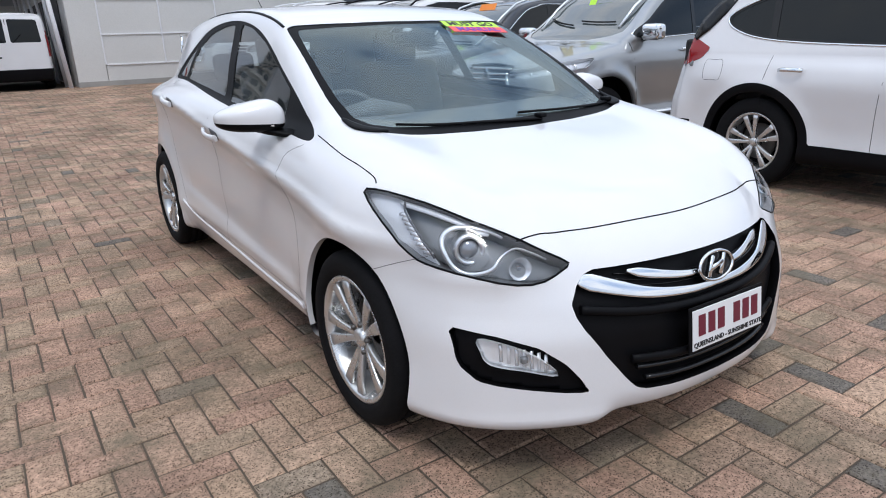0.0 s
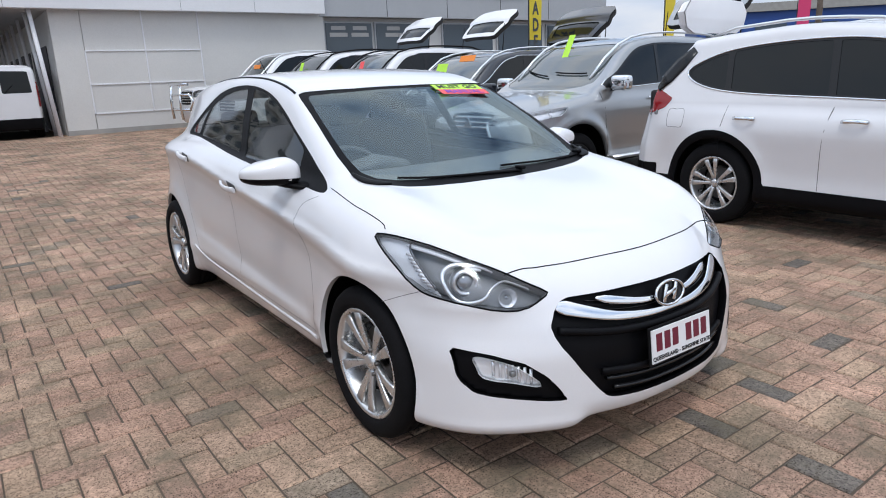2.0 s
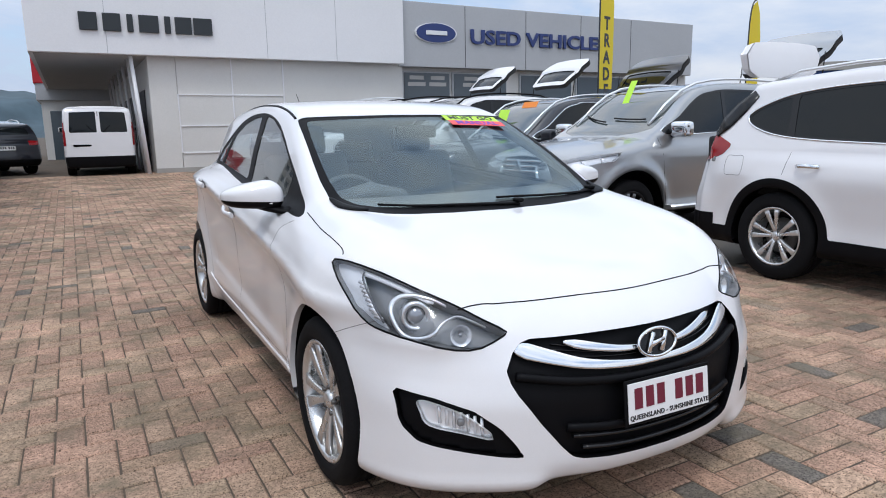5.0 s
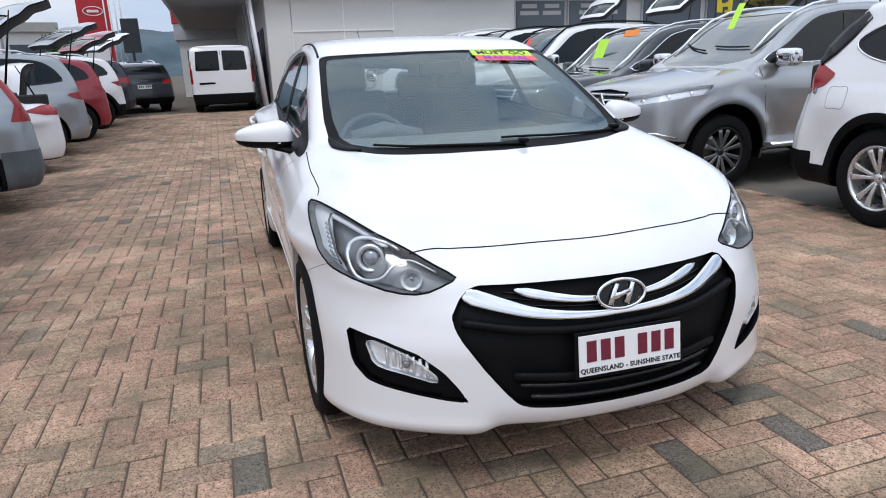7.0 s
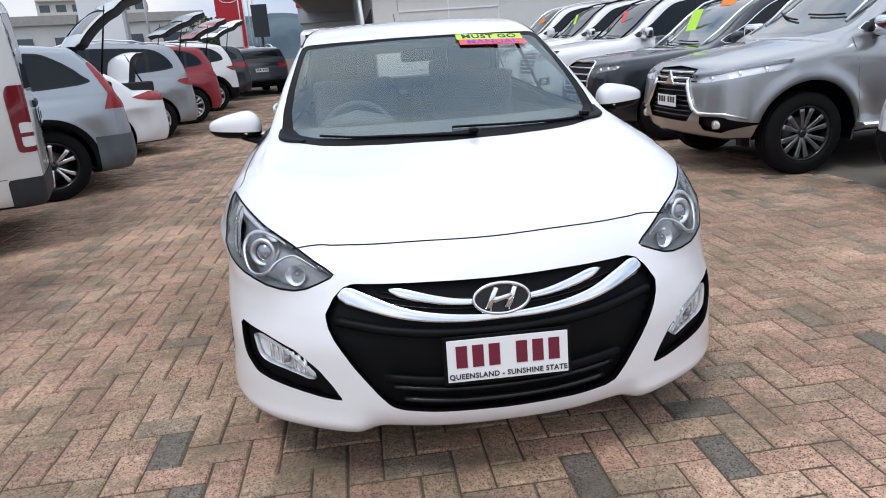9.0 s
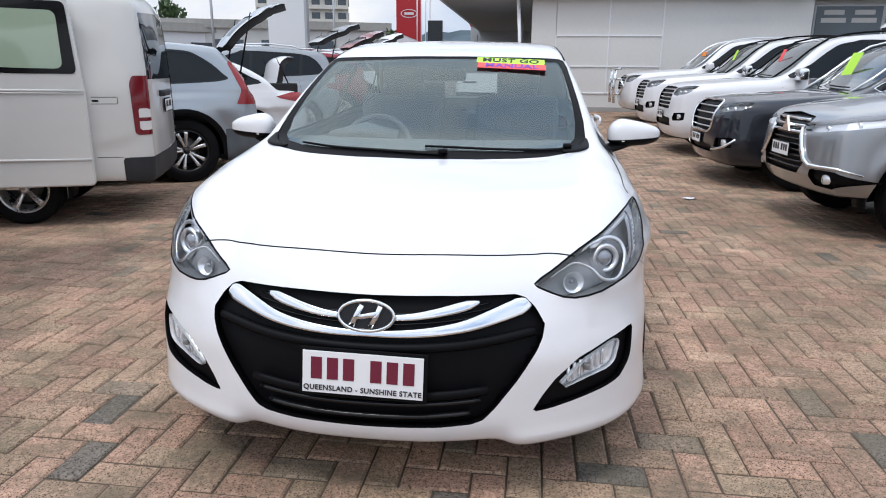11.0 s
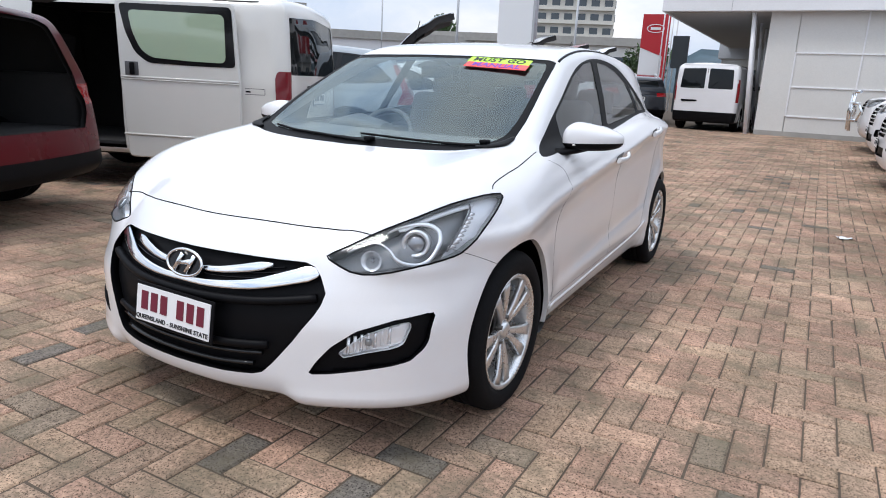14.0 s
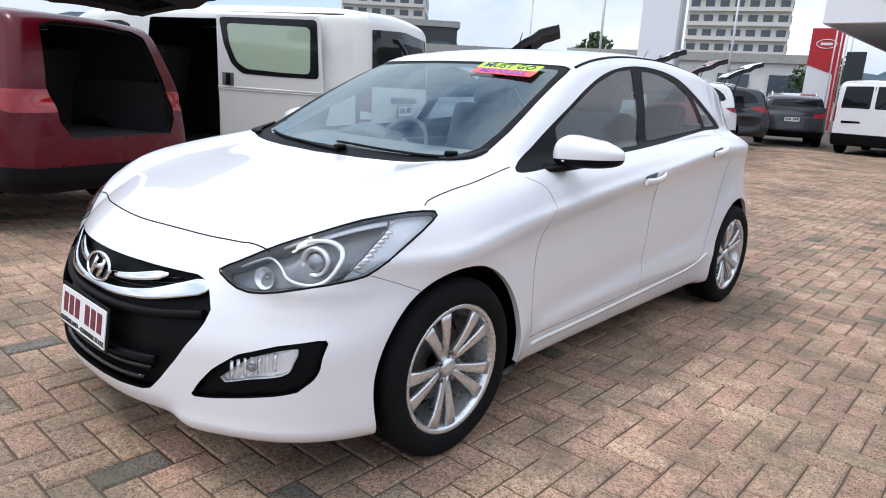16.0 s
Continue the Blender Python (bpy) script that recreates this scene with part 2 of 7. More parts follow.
wt.links.new(height.outputs[0], veil.inputs["Scale"])
mixed_sky = wt.nodes.new("ShaderNodeMix")
mixed_sky.data_type = "RGBA"
wt.links.new(cover.outputs[0], mixed_sky.inputs[0])
wt.links.new(clear.outputs[0], mixed_sky.inputs[6])
wt.links.new(veil.outputs[0], mixed_sky.inputs[7])
background = wnode("ShaderNodeBackground", Strength=SKY)
wt.links.new(mixed_sky.outputs[2], background.inputs[0])
wt.links.new(background.outputs[0], wt.nodes.new("ShaderNodeOutputWorld").inputs[0])

sun = new("sun", bpy.data.lights.new("sun", "SUN"))
sun.data.energy, sun.data.angle, sun.data.color = SUN, radians(14), (1.0, 0.96, 0.9)
sun.matrix_world = look((0, 0, 30), (9, 12, 0))

# ---------- materials ----------


def material(name, color=(0.5, 0.5, 0.5), rough=0.5, metal=0.0, coat=0.0, spec=0.5, emit=None):
    m = bpy.data.materials.new(name)
    m.use_nodes = True
    b = m.node_tree.nodes["Principled BSDF"]
    b.inputs["Base Color"].default_value = (*color, 1)
    b.inputs["Roughness"].default_value = rough
    b.inputs["Metallic"].default_value = metal
    b.inputs["Coat Weight"].default_value = coat
    b.inputs["Coat Roughness"].default_value = 0.03
    b.inputs["Specular IOR Level"].default_value = spec
    return m


def link(m, a, b):
    m.node_tree.links.new(a, b)


def node(m, kind, **values):
    n = m.node_tree.nodes.new(kind)
    for k, v in values.items():
        n.inputs[k.replace("_", " ")].default_value = v
    return n


def varied(m, scale=6.0, amount=0.12, bump=0.0, fine=90.0, rough=0.08):
    """Two scales of noise in colour and gloss, with fine relief."""
    b = m.node_tree.nodes["Principled BSDF"]
    base = list(b.inputs["Base Color"].default_value)
    c = node(m, "ShaderNodeTexCoord")
    big = node(m, "ShaderNodeTexNoise", Scale=scale, Detail=5.0, Roughness=0.6)
    small = node(m, "ShaderNodeTexNoise", Scale=fine, Detail=3.0)
    for n in (big, small):
        link(m, c.outputs["Object"], n.inputs["Vector"])
    add = node(m, "ShaderNodeMath")
    add.operation = "ADD"
    link(m, big.outputs[0], add.inputs[0])
    link(m, small.outputs[0], add.inputs[1])
    ramp = node(m, "ShaderNodeMapRange")
    ramp.inputs["From Min"].default_value, ramp.inputs["From Max"].default_value = 0.7, 1.3
    ramp.inputs["To Min"].default_value, ramp.inputs["To Max"].default_value = 1 - amount, 1 + amount
    link(m, add.outputs[0], ramp.inputs[0])
    mul = node(m, "ShaderNodeVectorMath")
    mul.operation = "SCALE"
    mul.inputs[0].default_value = base[:3]
    link(m, ramp.outputs[0], mul.inputs["Scale"])
    link(m, mul.outputs[0], b.inputs["Base Color"])
    gloss = node(m, "ShaderNodeMapRange")
    r = b.inputs["Roughness"].default_value
    gloss.inputs["To Min"].default_value, gloss.inputs["To Max"].default_value = max(r - rough, 0.02), min(r + rough, 1)
    link(m, big.outputs[0], gloss.inputs[0])
    link(m, gloss.outputs[0], b.inputs["Roughness"])
    if bump:
        h = node(m, "ShaderNodeBump", Strength=0.4, Distance=bump)
        link(m, small.outputs[0], h.inputs["Height"])
        link(m, h.outputs[0], b.inputs["Normal"])
    return m


def paint(name, color, metal=0.0, rough=0.35, coat=1.0):
    """Car paint: a base coat with faint dust and a clear gloss over it."""
    return varied(material(name, color, rough, metal, coat, 0.5 if min(color) > 0.3 else 0.2), 3.0, 0.025, 0.0, 300.0, 0.05)


def glass(name, tint=(0.75, 0.8, 0.78), through_=0.9, ior=1.8, sheen=(1, 1, 1)):
    """Thin glass: tinted see-through with a Fresnel gloss."""
    m = bpy.data.materials.new(name)
    m.use_nodes = True
    nt = m.node_tree
    nt.nodes.clear()
    clearp = nt.nodes.new("ShaderNodeBsdfTransparent")
    clearp.inputs[0].default_value = (*[t * through_ for t in tint], 1)
    gloss = nt.nodes.new("ShaderNodeBsdfGlossy")
    gloss.inputs["Roughness"].default_value = 0.03
    gloss.inputs["Color"].default_value = (*sheen, 1)
    facing = nt.nodes.new("ShaderNodeLayerWeight")
    facing.inputs["Blend"].default_value = 0.5
    steep = nt.nodes.new("ShaderNodeMath")
    steep.operation = "POWER"
    steep.inputs[1].default_value = 5.0
    nt.links.new(facing.outputs["Facing"], steep.inputs[0])
    fres = nt.nodes.new("ShaderNodeMath")
    fres.operation = "MULTIPLY_ADD"
    straight = ((ior - 1) / (ior + 1)) ** 2 * 1.35
    fres.inputs[1].default_value, fres.inputs[2].default_value = 1 - straight, straight
    nt.links.new(steep.outputs[0], fres.inputs[0])
    mix = nt.nodes.new("ShaderNodeMixShader")
    nt.links.new(fres.outputs[0], mix.inputs[0])
    nt.links.new(clearp.outputs[0], mix.inputs[1])
    nt.links.new(gloss.outputs[0], mix.inputs[2])
    nt.links.new(mix.outputs[0], nt.nodes.new("ShaderNodeOutputMaterial").inputs[0])
    return m


WHITE = paint("white car paint", (0.72, 0.715, 0.73), rough=0.4)
SILVER = paint("silver metallic paint", (0.345, 0.352, 0.36), 0.8, 0.3)
VAN_WHITE = paint("warm white van paint", (0.62, 0.61, 0.585), rough=0.42)
BLUE_GREY = paint("blue-grey metallic paint", (0.32, 0.35, 0.38), 0.5, 0.3)
LIGHT_GREY = paint("grey metallic paint", (0.30, 0.315, 0.33), 0.6, 0.32)
CHARCOAL = paint("charcoal metallic paint", (0.017, 0.019, 0.026), 0.3, 0.3)
RED = paint("dark red paint", (0.085, 0.002, 0.007), 0.0, 0.28, 0.15)
BRIGHT_RED = paint("red paint", (0.25, 0.012, 0.02), 0.2, 0.3)
BLACK_GLOSS = material("gloss black trim", (0.008, 0.008, 0.009), 0.2, 0, 0.15, 0.3)
BLACK_PLASTIC = varied(material("textured black plastic", (0.004, 0.004, 0.005), 0.5, spec=0.10), 8, 0.2, 0.0006, 400)
GREY_PLASTIC = varied(material("grey plastic", (0.09, 0.09, 0.095), 0.6), 8, 0.12, 0.0006, 300)
GAP = material("shut line shadow gap", (0.01, 0.01, 0.011), 0.9, spec=0.1)
SEAM = material("panel seam", (0.13, 0.13, 0.135), 0.8, spec=0.1)
FOG_BRIGHT = material("fog lamp reflector", (0.86, 0.87, 0.88), 0.3, 0.35)
CHROME = material("chrome", (0.78, 0.79, 0.8), 0.08, 1.0)
SATIN = material("satin silver trim", (0.78, 0.79, 0.80), 0.28, 0.9)
ALLOY = varied(material("silver alloy wheel", (0.66, 0.665, 0.67), 0.28, 0.8), 12, 0.06, 0, 200)
DARK_ALLOY = material("black alloy wheel", (0.02, 0.02, 0.022), 0.3, 0.4, 0.3)
MACHINED = material("machined dark alloy", (0.26, 0.265, 0.27), 0.3, 0.85)
RUBBER = varied(material("tyre rubber", (0.007, 0.007, 0.008), 0.85, spec=0.14), 14, 0.25, 0.0012, 160)
STEEL = varied(material("brake steel", (0.12, 0.115, 0.11), 0.5, 0.8), 20, 0.15)
WINDSCREEN = glass("windscreen glass", (0.86, 0.93, 0.92), 0.9, 1.8, (0.82, 0.96, 1.0))
SIDE_GLASS = glass("side window glass", (0.74, 0.80, 0.80), 0.85, 1.6)
DARK_GLASS = material("dark tinted car glass", (0.008, 0.010, 0.011), 0.03, 0, 0, 0.3)
SCREEN_GLASS = material("grey-green windscreen glass", (0.05, 0.062, 0.064), 0.03, 0, 0.5, 1.0)
LAMP_GLASS = glass("clear lamp cover", (0.97, 0.98, 1.0), 0.97, 1.4)
LAMP_BACK = material("lamp reflector", (0.86, 0.87, 0.88), 0.22, 0.6)
LAMP_LENS = material("projector lens", (0.30, 0.31, 0.33), 0.06, 0.6, 0.8)
LAMP_DARK = material("grey lamp bezel", (0.21, 0.215, 0.22), 0.42, 0.25, 0.1)
LAMP_RED = material("red lamp lens", (0.27, 0.006, 0.009), 0.12, 0, 0.3)
LAMP_DEEP = material("deep red lamp lens", (0.16, 0.004, 0.010), 0.12, 0, 0.35)
BUMPER_GREY = varied(material("dark grey bumper plastic", (0.030, 0.031, 0.034), 0.6, spec=0.25), 8, 0.2, 0.0006, 300)
BUMPER_BLUE = varied(material("blue-grey bumper plastic", (0.085, 0.098, 0.110), 0.5, 0.1, 0.2), 8, 0.12)
POLISHED = material("polished alloy face", (0.70, 0.705, 0.71), 0.22, 0.85)
LAMP_PALE = material("pale lamp lens", (0.72, 0.70, 0.68), 0.12, 0, 0.6)
CABIN = varied(material("dark cabin plastic", (0.115, 0.122, 0.124), 0.6), 8, 0.2, 0.0006, 220)
# dark carpet, taken near black so the shade inside is in its colour
SHADED_LINING = varied(material("dark carpet and lining with inner shade", (0.016, 0.015, 0.016), 0.9), 10, 0.3, 0.001, 400)
LAMP_GREY = material("silvered lamp housing", (0.70, 0.71, 0.73), 0.38, 0.2, 0.2)
CLOTH = varied(material("charcoal seat cloth", (0.11, 0.112, 0.116), 0.9), 12, 0.2, 0.001, 500)
LINING = varied(material("grey roof lining", (0.36, 0.36, 0.35), 0.9), 8, 0.08)
PLATE_WHITE = material("number plate white", (0.75, 0.75, 0.76), 0.35)
MAROON = material("maroon plate paint", (0.14, 0.01, 0.03), 0.4)
INK = material("black lettering", (0.015, 0.015, 0.018), 0.5)
LIME = material("lime sticker", (0.50, 0.85, 0.06), 0.5)
HOT_RED = material("orange-red sticker", (0.85, 0.09, 0.09), 0.5)
ORANGE = material("orange sticker", (0.85, 0.25, 0.03), 0.5)
VIOLET = material("violet lettering", (0.18, 0.05, 0.45), 0.5)

# ---------- the lot: ground, building, distance ----------
RISE = curve([(-60, 0.0), (3.0, 0.0), (8.0, 0.09), (15.6, 0.28), (60, 0.3)])
WALL_WHITE = varied(material("white wall cladding", (0.62, 0.61, 0.59), 0.6), 0.6, 0.05, 0.0, 40)
FASCIA_WHITE = varied(material("white fascia panel", (0.74, 0.74, 0.76), 0.4), 0.5, 0.03, 0.0, 30)
FASCIA_GREY = varied(material("grey metal cladding", (0.42, 0.43, 0.45), 0.4, 0.2), 0.6, 0.05, 0.0, 30)
# soffit grey has the canopy's shade in it; pane lettering reuses it
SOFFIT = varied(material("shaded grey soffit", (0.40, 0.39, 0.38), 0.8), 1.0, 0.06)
OPENING_SHADE = varied(material("dark sheet for shaded openings", (0.08, 0.08, 0.085), 0.8), 1.0, 0.2)
BLUE_SIGN = material("blue sign letters", (0.02, 0.04, 0.16), 0.4)
DARK_SIGN = material("dark sign letters", (0.02, 0.025, 0.03), 0.4)
SIGN_RED = varied(material("red sign panel", (0.42, 0.012, 0.02), 0.35), 1.0, 0.05)
SIGN_WHITE = material("white sign panel", (0.72, 0.73, 0.75), 0.4)
YELLOW = material("yellow flag cloth", (0.75, 0.58, 0.03), 0.7)
PINK = material("pink flag cloth", (0.65, 0.05, 0.16), 0.7)
CONCRETE = varied(material("weathered concrete render", (0.34, 0.33, 0.31), 0.85), 0.15, 0.12, 0.0, 3)
TOWER = varied(material("cream tower render", (0.62, 0.60, 0.55), 0.8), 0.1, 0.06, 0.0, 2)
FAR_GLASS = material("far window glass", (0.06, 0.08, 0.10), 0.15, 0, 0, 0.6)
HILL = varied(material("hazy wooded hills", (0.055, 0.085, 0.105), 0.95), 0.01, 0.25, 0.0, 0.06)
LEAF = varied(material("dark green leaves", (0.05, 0.09, 0.03), 0.7), 1.5, 0.35)
BARK = varied(material("grey-brown bark", (0.13, 0.10, 0.08), 0.9), 5, 0.25)


def solid(name, size, at, mat, parent=None, bevel=0.01, label="", turn=None):
    return part(name, box(*size, bevel, at, turn), mat, parent, label)


def structure(ob, label, category):
    return tagged(ob, label, category, kind="structure")


def make_ground():
    m = varied(material("sandy paving bed", (0.085, 0.064, 0.046), 0.95), 2.0, 0.3, 0.003, 120)
    xs = np.r_[-3000, -600, -120, -40, np.arange(-20, 21, 2.0), 40, 120, 600, 3000]
    ys = np.r_[-3000, -600, -120, -40, np.arange(-20, 41, 1.0), 80, 160, 600, 3000]
    v = np.array([(a, b, RISE(b) - 0.007) for a in xs for b in ys])
    n = len(ys)
    q = np.array([(i * n + j, (i + 1) * n + j, (i + 1) * n + j + 1, i * n + j + 1) for i in range(len(xs) - 1) for j in range(n - 1)])
    structure(part("ground", mesh_from("ground", v, q, None), m), "brown sandy bed round and under the paving", "ground")


def make_showroom():
    """The dealer's building: panelled wall, deep white fascia with a canopy, glazed office beyond."""
    wall = structure(solid("wall_north", (7.3, 0.25, 3.9), (4.0, 15.735, 2.0), WALL_WHITE, None, 0.0), "white panelled showroom wall", "wall")
    cells = [(0.35, 1.02, 0.1, 3.6), (3.88, 7.5, 0.1, 3.6), (1.03, 3.87, 0.1, 0.78)]
    cells += [(x0, x0 + 1.415, z0, z1) for x0 in (1.03, 2.455) for z0, z1 in ((0.785, 1.5), (1.505, 2.315), (2.32, 3.6))]
    for a, b, c, d in cells:
        solid("wall_panel", (b - a - 0.008, 0.05, d - c - 0.008), ((a + b) / 2, 15.59, (c + d) / 2), WALL_WHITE, wall, 0.004)
    for k in (1.03, 2.45, 3.87):
        solid("batten", (0.035, 0.03, 2.9 if k > 2 else 1.55), (k, 15.555, 2.235 if k > 2 else 1.555), FASCIA_WHITE, wall, 0.004)
    for k in (0.785, 1.502, 2.317):
        for x0 in (1.74, 3.16):
            solid("batten", (1.38, 0.03, 0.035), (x0, 15.556, k), FASCIA_WHITE, wall, 0.004)
    solid("wall_kick", (7.2, 0.06, 0.2), (3.95, 15.58, 0.3), CONCRETE, wall, 0.0)
    solid("side_wall", (0.25, 16.0, 3.7), (0.475, 23.9, 1.9), WALL_WHITE, wall, 0.0)
    for i in range(6):
        y = 16.3 + 1.9 * i
        part("leaning_post", sweep([(0.16, y, 0.2), (-0.06, y, 3.3)], 0.11, 0.09, (0, -1, 0), 4), FASCIA_WHITE, wall)
        # flat dark sheets on the wall paint the shade inside open bays
        solid("opening_shade_sheet", (0.02, 1.4, 2.2), (0.335, 17.4 + 1.9 * i, 1.4), OPENING_SHADE, wall, 0.0)
    structure(part("corner_post", sweep([(0.17, 15.5, 0.2), (-0.04, 15.5, 3.3)], 0.13, 0.1, (0, -1, 0), 4), FASCIA_WHITE), "white leaning steel post of the canopy", "post")
    fascia = structure(solid("fascia", (9.8, 0.2, 2.9), (2.65, 15.35, 4.72), FASCIA_WHITE, None, 0.015), "deep white fascia with dark sign letters", "fascia")
    for k in (-0.55, 3.4, 5.4):
        solid("fascia_joint", (0.012, 0.01, 2.86), (k, 15.247, 4.72), FASCIA_GREY, fascia, 0.0)
    solid("fascia_return", (0.2, 15.0, 2.9), (-2.15, 22.95, 4.72), FASCIA_WHITE, fascia, 0.0)
    # sign letters as plain blocks
    for i, w_ in enumerate((0.40, 0.40, 0.14, 0.46, 0.14, 0.40, 0.46)):
        x0 = -0.92 + (0, 0.52, 0.93, 1.36, 1.80, 2.18, 2.66)[i]
        solid("sign_letter", (w_, 0.06, 0.42), (x0, 15.215, 4.02), DARK_SIGN, fascia, 0.01)
    canopy = structure(solid("canopy", (2.5, 15.0, 0.08), (-0.9, 22.95, 3.3), SOFFIT, None, 0.0), "canopy soffit over the side drive, grey with its shade painted in", "canopy")
    solid("canopy_edge", (0.12, 15.0, 0.16), (-2.0, 22.95, 3.36), FASCIA_WHITE, canopy, 0.01)
    structure(solid("showroom_roof", (9.4, 14.6, 0.1), (2.7, 22.8, 6.05), FASCIA_GREY, None, 0.0), "grey metal showroom roof", "roof")
    # glazed office part
    structure(solid("wall_east", (13.0, 0.3, 3.2), (14.0, 16.05, 1.65), WALL_WHITE, None, 0.0), "white office wall below a grey sign band", "wall")
    band = structure(solid("sign_band", (12.9, 0.4, 1.95), (13.95, 15.75, 4.2), FASCIA_GREY, None, 0.02), "grey sign band with blue letters and an oval badge", "fascia")
    for k in (9.9, 12.3, 14.7, 17.1):
        solid("band_joint", (0.014, 0.01, 1.9), (k, 15.546, 4.2), DARK_SIGN, band, 0.0)
    me = text_mesh("USED VEHICLES", 0.62, 0.03, 0.014, 1.0)
    wide = max(v.co.x for v in me.vertices) - min(v.co.x for v in me.vertices)
    me.transform(Matrix.Diagonal((5.75 / wide, 1, 1, 1)))
    me.transform(Matrix.Translation((12.95, 15.51, 4.2)))
    part("sign_lettering", me, BLUE_SIGN, band, "dark blue raised letters")
    for r_, dy, mat in ((1.0, 0.0, SIGN_WHITE), (0.93, -0.015, BLUE_SIGN)):
        bm = bmesh.new()
        bmesh.ops.create_cone(bm, cap_ends=True, segments=48, radius1=1, radius2=1, depth=0.04)
        bmesh.ops.transform(bm, matrix=Matrix.Translation((8.82, 15.53 + dy, 4.27)) @ Matrix.Diagonal((0.75 * r_, 1, 0.31 * r_, 1)) @ Matrix.Rotation(radians(90), 4, "X"), verts=bm.verts)
        part("oval_badge", bm, mat, band)
    solid("oval_bar", (0.75, 0.02, 0.13), (8.82, 15.48, 4.27), SIGN_WHITE, band, 0.005)
    for x0, x1 in ((7.75, 9.48), (9.56, 11.7)):
        win = structure(solid("window", (x1 - x0, 0.1, 2.0), ((x0 + x1) / 2, 15.87, 2.12), FASCIA_GREY, None, 0.01), "dark office window with pale lettering", "window")
        solid("pane", (x1 - x0 - 0.1, 0.03, 1.9), ((x0 + x1) / 2, 15.81, 2.12), FAR_GLASS, win, 0.0)
        for z_, k in ((2.92, 0.5), (2.72, 0.62)):
            for c in (-0.38, 0.38):
                solid("pane_lettering", (k, 0.006, 0.12), ((x0 + x1) / 2 + c, 15.79, z_), SOFFIT, win, 0.0)
    for i in range(3):
        win = structure(solid("window", (2.3, 0.1, 2.0), (13.4 + 2.5 * i, 15.87, 2.12), FASCIA_GREY, None, 0.01), "dark office window", "window")
        solid("pane", (2.2, 0.03, 1.9), (13.4 + 2.5 * i, 15.81, 2.12), FAR_GLASS, win, 0.0)
    structure(solid("office_roof", (12.6, 10.0, 0.1), (13.9, 20.8, 4.9), FASCIA_GREY, None, 0.0), "flat grey office roof", "roof")


make_ground()
make_showroom()

# ---------- flags, signs and the distance ----------
def make_flag(x, y, high, cloth, words, turn=20):
    flag = tagged(new("feather_flag"), "tall feather flag with dark lettering on a bent pole", "flag")
    flag.matrix_world = pose(x, y, float(RISE(y)), 0, 0, turn)
    pts = rounded([(0, 0, 0), (0, 0, high * 0.5), (0.02, 0, high * 0.85), (0.12, 0, high * 0.97), (0.3, 0, high)], 5, False)
    part("pole", sweep(pts, 0.03, 0.03, (0, -1, 0), 8), DARK_SIGN, flag)
    part("base", lathe([(0.0, 0.05), (0.22, 0.04), (0.25, 0.0)], 20, "z"), DARK_SIGN, flag)
    left = [(0.03, high * 0.45), (0.03, high * 0.6), (0.04, high * 0.85), (0.13, high * 0.96), (0.3, high * 0.99)]
    right = [(0.42, high * 0.93), (0.50, high * 0.8), (0.50, high * 0.6), (0.47, high * 0.45)]
    part("cloth", plate_of(left + right, 0.012), cloth, flag)
    for i, c in enumerate(words):
        me = text_mesh(c, 0.32, 0.002, 0.010)
        me.transform(Matrix.Translation((0.26, -0.004, high * 0.72 - i * 0.30)))
        part("lettering", me, DARK_SIGN, flag)


make_flag(7.0, 6.0, 4.3, YELLOW, "TRADE", 17)
make_flag(11.5, 6.3, 3.9, YELLOW, "", 8)
make_flag(26.0, 10.6, 5.6, PINK, "2", -45)


